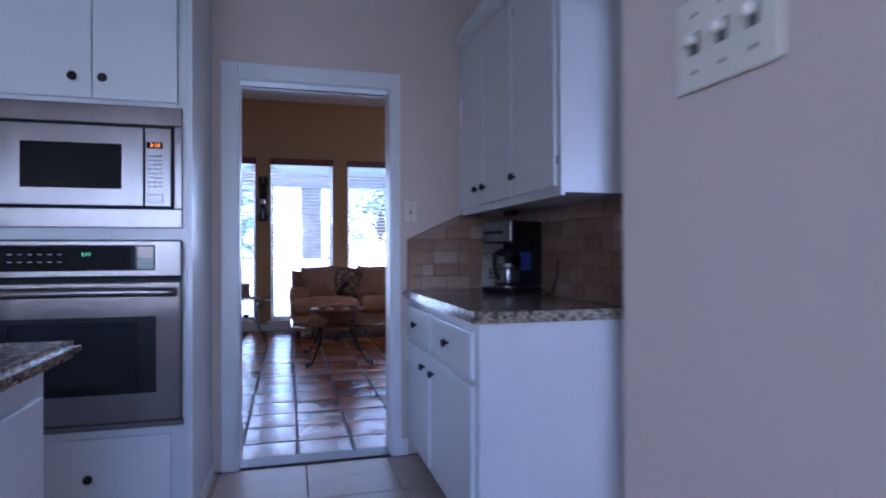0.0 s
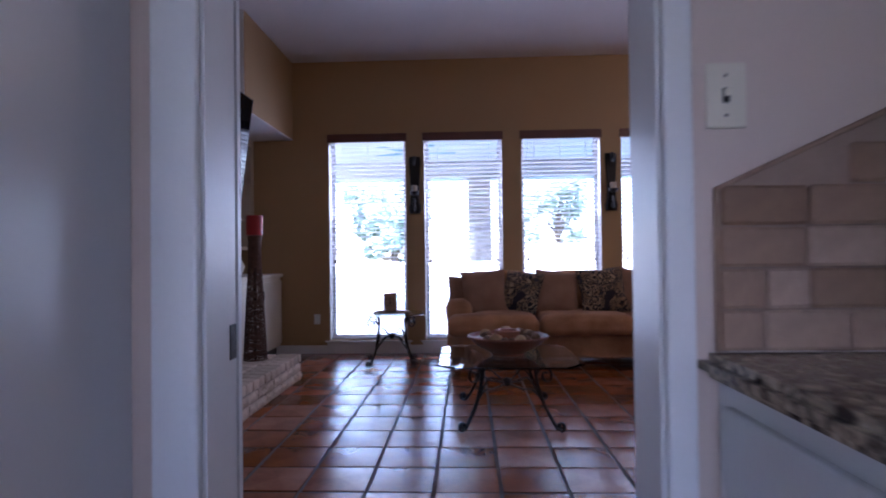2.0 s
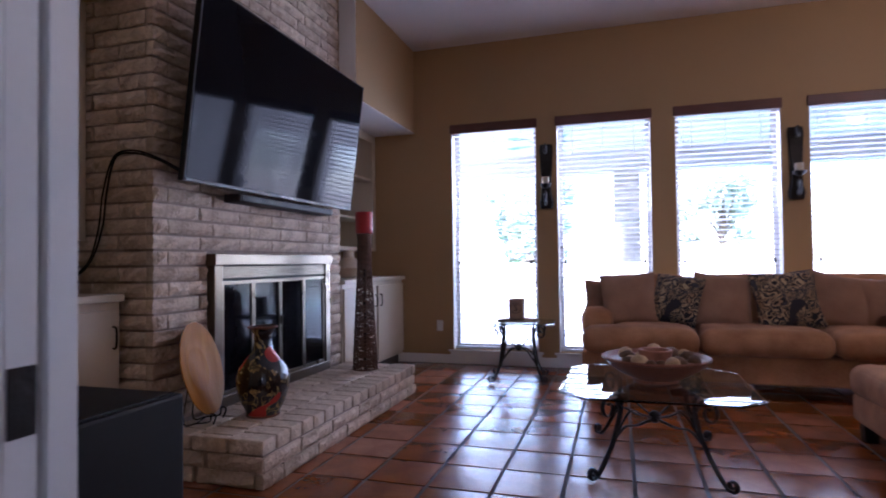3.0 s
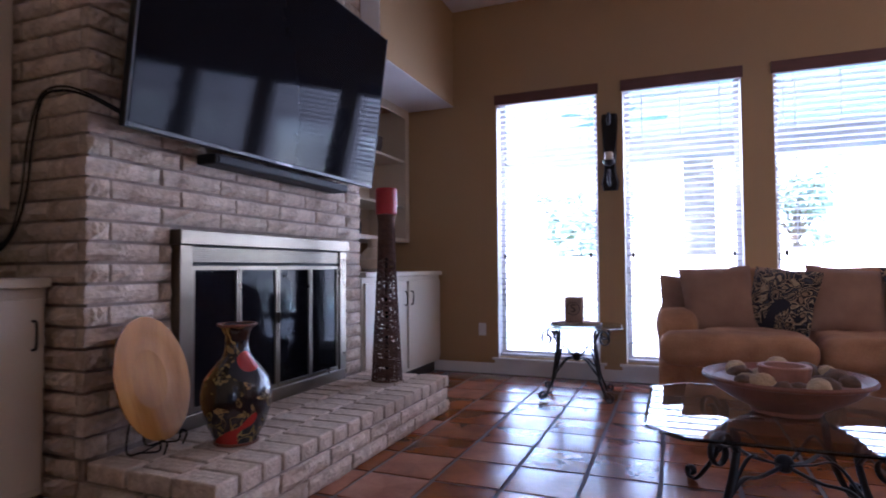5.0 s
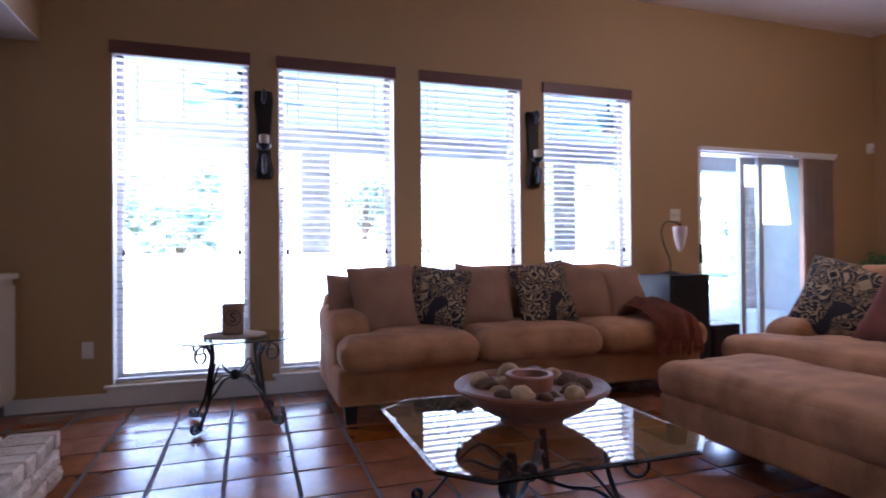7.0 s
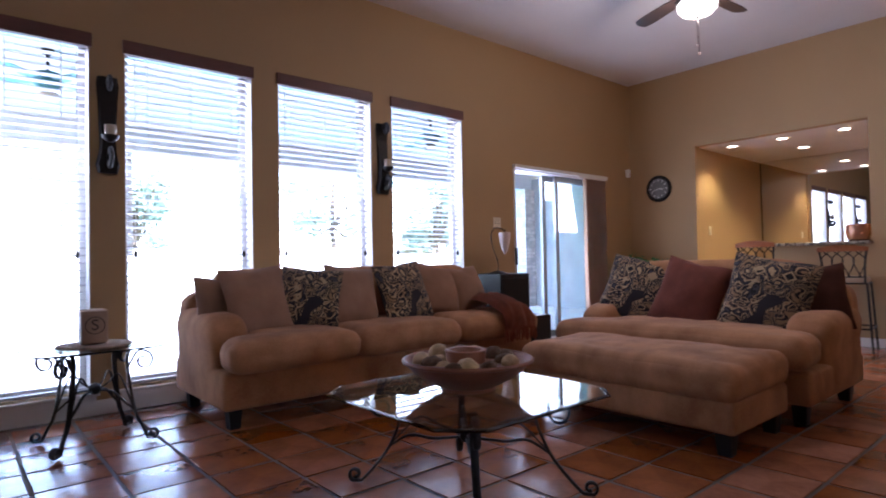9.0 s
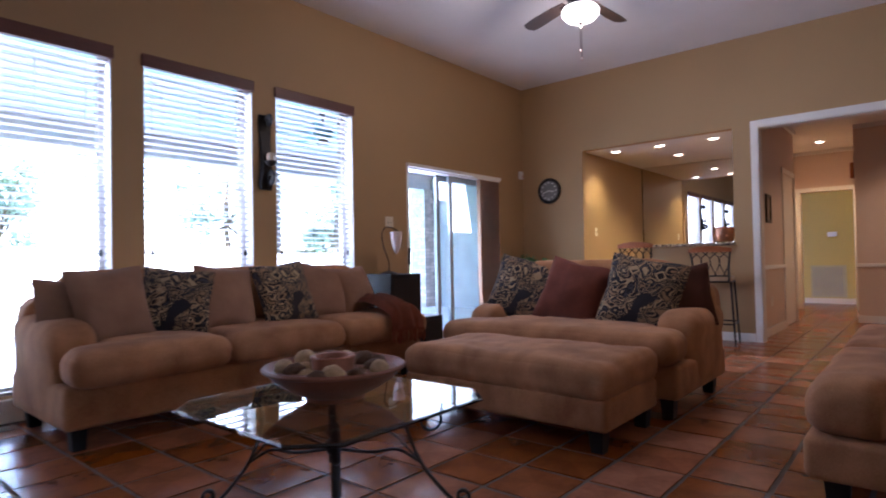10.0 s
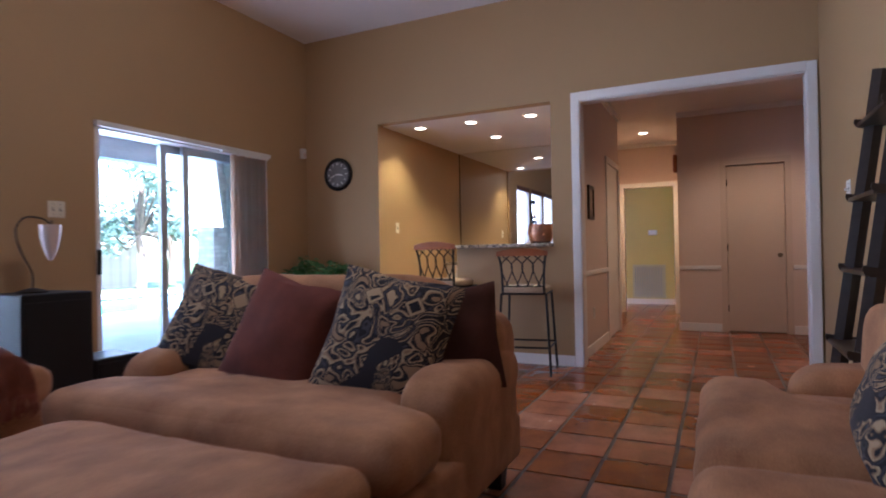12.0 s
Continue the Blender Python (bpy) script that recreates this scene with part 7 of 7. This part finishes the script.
for nm, s in (("chair_rail_left", (6.49, 6.068, 0.79, 7.96, 6.089, 0.84)), ("chair_rail_closet_a", (9.059, 4.90, 0.77, 9.079, 5.38, 0.82)), ("chair_rail_closet_b", (9.059, 2.5, 0.77, 9.079, 4.13, 0.82))):
    structure(nm, rbox(*s, 0.006), M_TRIM, "white chair rail moulding", "trim")
for nm, s in (("baseboard_hall_left", (6.49, 6.076, 0, 7.97, 6.089, 0.10)), ("baseboard_hall_far", (8.95, 6.476, 0, 11.08, 6.489, 0.10)), ("baseboard_closet_a", (9.066, 4.90, 0, 9.079, 5.38, 0.10)), ("baseboard_closet_b", (9.066, 2.5, 0, 9.079, 4.13, 0.10)), ("baseboard_corridor", (9.08, 5.38, 0, 11.08, 5.393, 0.10)),
              ("crown_left", (6.49, 6.05, 2.70, 8.93, 6.089, 2.759)), ("crown_closet", (9.04, 2.5, 2.70, 9.079, 5.379, 2.759)), ("crown_end", (11.06, 5.39, 2.70, 11.099, 6.48, 2.759))):
    structure(nm, boxes(s), M_TRIM, "white painted moulding", "trim")
fr = thing("picture_frame", "small dark framed picture on the hall wall", "picture", "", (7.05, 6.089, 1.52))
part("frame", boxes((-0.13, -0.022, -0.17, -0.095, -0.001, 0.17), (0.095, -0.022, -0.17, 0.13, -0.001, 0.17), (-0.095, -0.022, -0.17, 0.095, -0.001, -0.135), (-0.095, -0.022, 0.135, 0.095, -0.001, 0.17)), M_DARKWOOD, fr)
part("print", boxes((-0.095, -0.010, -0.135, 0.095, -0.004, 0.135)), mat("sepia_print", (0.30, 0.22, 0.15), 0.5, 0.7, 12, 60, 0.0), fr)
ch = thing("door_chime", "small brown wooden chime box in the corridor", "chime", "", (9.14, 5.38, 2.02))
part("case", rbox(-0.05, 0.001, 0, 0.05, 0.05, 0.22, 0.006), M_WOOD, ch)
vg = thing("return_vent", "cream louvred return air vent", "vent", "", (12.6, 6.11, 0.12))
part("frame", boxes((-0.02, -0.29, 0, -0.001, -0.25, 0.62), (-0.02, 0.25, 0, -0.001, 0.29, 0.62), (-0.02, -0.25, 0, -0.001, 0.25, 0.04), (-0.02, -0.25, 0.58, -0.001, 0.25, 0.62)), M_VENT, vg)
part("backing", boxes((-0.004, -0.25, 0.04, -0.001, 0.25, 0.58)), M_KEY, vg)
for k in range(12):
    part("slat", boxes((-0.016, -0.245 + k * 0.0415, 0.042, -0.006, -0.222 + k * 0.0415, 0.578)), M_VENT, vg)
th = thing("thermostat", "small white wall thermostat", "thermostat", "", (12.6, 6.03, 1.34))
part("case", rbox(-0.035, -0.075, -0.045, -0.001, 0.075, 0.045, 0.006), M_WHITEPL, th)
structure("baseboard_end_room", boxes((12.586, 4.0, 0, 12.6, 7.5, 0.10)), M_CREAM, "cream baseboard", "baseboard")


# ---- bricks of the chimney and hearth ----
BL, BH, JX, JZ = 0.345, 0.0725, 0.012, 0.0117
BRICKS = [rough_brick("brick", BL, 0.05, BH, k) for k in range(6)]
HALF = [rough_brick("brick", BL / 2 - JX / 2, 0.05, BH, 20 + k) for k in range(3)]
SIDE_RZ = 90   # turns a front from -y to +x
rnd = random.Random(5)


def add_brick(parent, y0, y1, z, rest):
    """One brick on the breast's front, from y0 to y1."""
    n = y1 - y0
    if n < 0.04:
        return
    m = pose(CHX - 0.025 + rnd.uniform(-0.003, 0.002), (y0 + y1) / 2, z + BH / 2, 0, rnd.uniform(-0.4, 0.4), SIDE_RZ)
    src = rnd.choice(BRICKS if n > 0.2 else HALF)
    m = m @ Matrix.Diagonal((n / (BL if n > 0.2 else BL / 2 - JX / 2), 1, 1, 1))
    if z < 2.55:
        piece("brick", src, parent, m)
    else:
        rest.append((src, m))


rest = []
row = 0
z = 0.246
rows_z = [0.246 + (BH + JZ) * k for k in range(-3, 37)]
for row, z in enumerate(rows_z):
    if z + BH > CEIL:
        break
    y = CY0 - (0.247 if row % 2 else 0)
    while y < CY1:
        a, b = max(y, CY0), min(y + BL, CY1)
        y += BL + JX
        if z < 0.235:
            continue
        if z + BH > FZ0 and z < FZ1 - 0.02:
            if b > FY0 and a < FY1:
                if a < FY0 - 0.03:
                    add_brick(chimney, a, FY0 - 0.004, z, rest)
                if b > FY1 + 0.03:
                    add_brick(chimney, FY1 + 0.004, b, z, rest)
                continue
        add_brick(chimney, a, b, z, rest)
    # the breast's near flank
    x = CHX - 0.052 - (0 if row % 2 else BL / 2)
    for k in range(3):
        x1 = CHX - 0.054 - k * (BL + JX) + (0.0 if row % 2 else BL / 2)
        a, b = max(x1 - BL, WEST + 0.005), min(x1, CHX - 0.054)
        if b - a > 0.05 and z > -0.05:
            m = pose((a + b) / 2, CY0 + 0.022 + rnd.uniform(-0.002, 0.003), z + BH / 2) @ Matrix.Diagonal(((b - a) / BL, 1, 1, 1))
            if z < 2.55:
                piece("brick", rnd.choice(BRICKS), chimney, m)
            else:
                rest.append((rnd.choice(BRICKS), m))


def joined(name, items, material, parent):
    """Many pieces as one mesh."""
    vs, fs = [], []
    for me, m in items:
        o = len(vs)
        vs += [m @ v.co for v in me.vertices]
        fs += [[o + i for i in p.vertices] for p in me.polygons]
    me = bpy.data.meshes.new(name)
    me.from_pydata(vs, [], fs)
    me.materials.append(material)
    ob = new(name, me)
    ob.parent = parent
    return tagged(ob, kind="stuff")


joined("upper_bricks", rest, M_BRICK, chimney)

# hearth: two rock-faced courses under a rowlock cap
for row in range(2):
    z = 0.002 + row * (BH + 0.006)
    y = 5.52 - (0 if row % 2 else BL / 2)
    while y < 7.66:
        a, b = max(y, 5.52), min(y + BL, 7.66)
        y += BL + JX
        if b - a > 0.04:
            piece("brick", rnd.choice(BRICKS), hearth, pose(-1.135, (a + b) / 2, z + BH / 2, 0, 0, 90) @ Matrix.Diagonal(((b - a) / BL, 1, 1, 1)))
    x = -1.162
    for k in range(3):
        piece("brick", rnd.choice(BRICKS), hearth, pose(x - BL / 2 - k * (BL + JX) + 0.06 * row, 5.545, z + BH / 2) @ Matrix.Diagonal((0.95, 1, 1, 1)))
CAP_L, CAP_W = 0.203, 0.112
CAPS = []
for k in range(5):
    cap_bm = rbox(-CAP_L / 2, -CAP_W / 2, -0.036, CAP_L / 2, CAP_W / 2, 0.036, 0.008, 2)
    for v in cap_bm.verts:
        v.co += noise.noise_vector(v.co * 16 + Vector((k * 5.1, 0, 0))) * 0.004
    bmesh.ops.recalc_face_normals(cap_bm, faces=cap_bm.faces[:])
    CAPS.append(bpy.data.meshes.new("cap_brick"))
    cap_bm.to_mesh(CAPS[-1])
    cap_bm.free()
    CAPS[-1].materials.append(M_BRICK)
STEP = CAP_W + 0.010
for j in range(3):
    y = 5.52 - (STEP / 2 if j == 1 else 0)
    while y < 7.64:
        a, b = max(y, 5.52), min(y + CAP_W, 7.66)
        y += STEP
        if b - a > 0.03:
            piece("cap_brick", rnd.choice(CAPS), hearth, pose(-1.214 - j * 0.2135 + rnd.uniform(-0.003, 0.003), (a + b) / 2, 0.2 + rnd.uniform(-0.0015, 0.002), rnd.uniform(-0.6, 0.6), 0, rnd.uniform(-0.6, 0.6)) @ Matrix.Diagonal((1, (b - a) / CAP_W, 1, 1)))

# ---- travertine backsplash ----
tb = rbox(-0.0555, -0.006, -0.0275, 0.0555, 0.006, 0.0275, 0.004, 1)
for v in tb.verts:
    v.co += noise.noise_vector(v.co * 30) * 0.002
STONE = bpy.data.meshes.new("stone_tile")
tb.to_mesh(STONE)
tb.free()
STONE.materials.append(M_STONE)
splash_a = structure("backsplash_side", boxes((KX1 - 0.004, 2.115, 0.946, KX1 - 0.0005, KY1 - 0.001, 1.379)), M_SGROUT, "tumbled travertine backsplash", "backsplash")
bm = bmesh.new()
prof = [(0.872, 0.946), (KX1 - 0.005, 0.946), (KX1 - 0.005, 1.378), (1.198, 1.378), (0.872, 1.228)]
fr_, bk_ = [bm.verts.new((x, KY1 - 0.004, z)) for x, z in prof], [bm.verts.new((x, KY1 - 0.0005, z)) for x, z in prof]
bm.faces.new(fr_)
bm.faces.new(bk_[::-1])
for i in range(5):
    bm.faces.new((fr_[i], bk_[i], bk_[(i + 1) % 5], fr_[(i + 1) % 5]))
splash_b = structure("backsplash_end", bm, M_SGROUT, "tumbled travertine backsplash", "backsplash")
rnd = random.Random(21)
for r in range(6):
    z = 0.947 + 0.0722 * r + 0.0355
    for side in (0, 1):
        at, end = (2.118, KY1 - 0.012) if side == 0 else (0.873, KX1 - 0.016)
        at -= 0.07 * (r % 2)
        while at < end:
            a, b = max(at, 2.118 if side == 0 else 0.873), min(at + rnd.choice((0.146, 0.146, 0.146, 0.071)), end)
            at = b + 0.003
            m = Matrix.Diagonal(((b - a) / 0.1115, 1, 1.26, 1))
            if b - a < 0.02:
                continue
            if side == 0:
                piece("stone_tile", STONE, splash_a, pose(KX1 - 0.009, (a + b) / 2, z, 0, rnd.uniform(-0.5, 0.5), -90) @ m)
            # the end wall's top slopes up from the free end to the wall cabinet
            elif z + 0.028 < 1.228 + max(0.0, (a + b) / 2 - 0.87) * 0.46:
                piece("stone_tile", STONE, splash_b, pose((a + b) / 2, KY1 - 0.009, z, 0, rnd.uniform(-0.5, 0.5), 0) @ m)
bm = bmesh.new()
tube(bm, [(0.868, KY1 - 0.008, 0.946), (0.868, KY1 - 0.008, 1.228), (1.20, KY1 - 0.008, 1.378)], 0.005, 6)
part("edge_moulding", bm, M_STONE, splash_b)

# ---- floor tiles ----
P = 0.323


def tile_mesh(seed):
    """A handmade tile with eased, uneven edges and a slightly dished face."""
    r = random.Random(seed)
    bm = bmesh.new()
    h = P / 2 - 0.0085
    n = 4
    top = []
    for i in range(n + 1):
        for j in range(n + 1):
            u, v = 2 * i / n - 1, 2 * j / n - 1
            e = max(abs(u), abs(v))
            top.append(bm.verts.new((u * h * (1 - 0.012 * (e > 0.99)) + r.uniform(-0.0015, 0.0015), v * h * (1 - 0.012 * (e > 0.99)) + r.uniform(-0.0015, 0.0015), (-0.0035 if e > 0.99 else r.uniform(-0.0007, 0.0007)))))
    for i in range(n):
        for j in range(n):
            a = i * (n + 1) + j
            bm.faces.new((top[a], top[a + n + 1], top[a + n + 2], top[a + 1]))
    ring = [i * (n + 1) for i in range(n + 1)] + [n * (n + 1) + j for j in range(1, n + 1)] + [i * (n + 1) + n for i in range(n - 1, -1, -1)] + [j for j in range(n - 1, 0, -1)]
    low = [bm.verts.new((top[k].co.x, top[k].co.y, -0.012)) for k in ring]
    for i in range(len(ring)):
        k = (i + 1) % len(ring)
        bm.faces.new((top[ring[i]], low[i], low[k], top[ring[k]]))
    bmesh.ops.recalc_face_normals(bm, faces=bm.faces[:])
    me = bpy.data.meshes.new("tile")
    bm.to_mesh(me)
    bm.free()
    me.materials.append(M_TILE)
    me.polygons.foreach_set("use_smooth", [True] * len(me.polygons))
    me.set_sharp_from_angle(angle=radians(30))
    return me


TILES = [tile_mesh(k) for k in range(8)]
floor_ob = bpy.data.objects["floor"]
rest = []
rnd = random.Random(9)
for i in range(-8, 40):
    for j in range(-20, 6):
        x, y = 0.26 + P * (i + 0.5), 8.05 + P * (j + 0.5)
        if not (WEST < x < 12.6 and 2.4 < y < WALL_Y + 0.1):
            continue
        if x < EAST_X and y < S_Y + 0.03:
            continue
        m = pose(x + rnd.uniform(-0.002, 0.002), y + rnd.uniform(-0.002, 0.002), rnd.uniform(-0.001, 0.001), rnd.uniform(-0.28, 0.28), rnd.uniform(-0.28, 0.28), 90 * rnd.randrange(4) + rnd.uniform(-0.5, 0.5))
        if -1.2 < x < 4.4 and 4.4 < y < 9.0 and not (0.6 < x < 2.9 and 8.2 < y):
            piece("tile", rnd.choice(TILES), floor_ob, m)
        else:
            rest.append((rnd.choice(TILES), m))
joined("outer_tiles", rest, M_TILE, floor_ob)
kt = rbox(-0.222, -0.222, -0.008, 0.222, 0.222, 0.0, 0.003, 1)
KT = bpy.data.meshes.new("tile")
kt.to_mesh(KT)
kt.free()
KT.materials.append(M_KTILE)
kf = bpy.data.objects["floor_kitchen"]
for i in range(-8, 5):
    for j in range(-14, 1):
        x, y = 0.30 + 0.45 * (i + 0.5), KY1 - 0.02 + 0.45 * (j - 0.5)
        if KX0 < x < KX1 - 0.1 and KY0 < y:
            piece("tile", KT, kf, pose(x, y, 0.0))
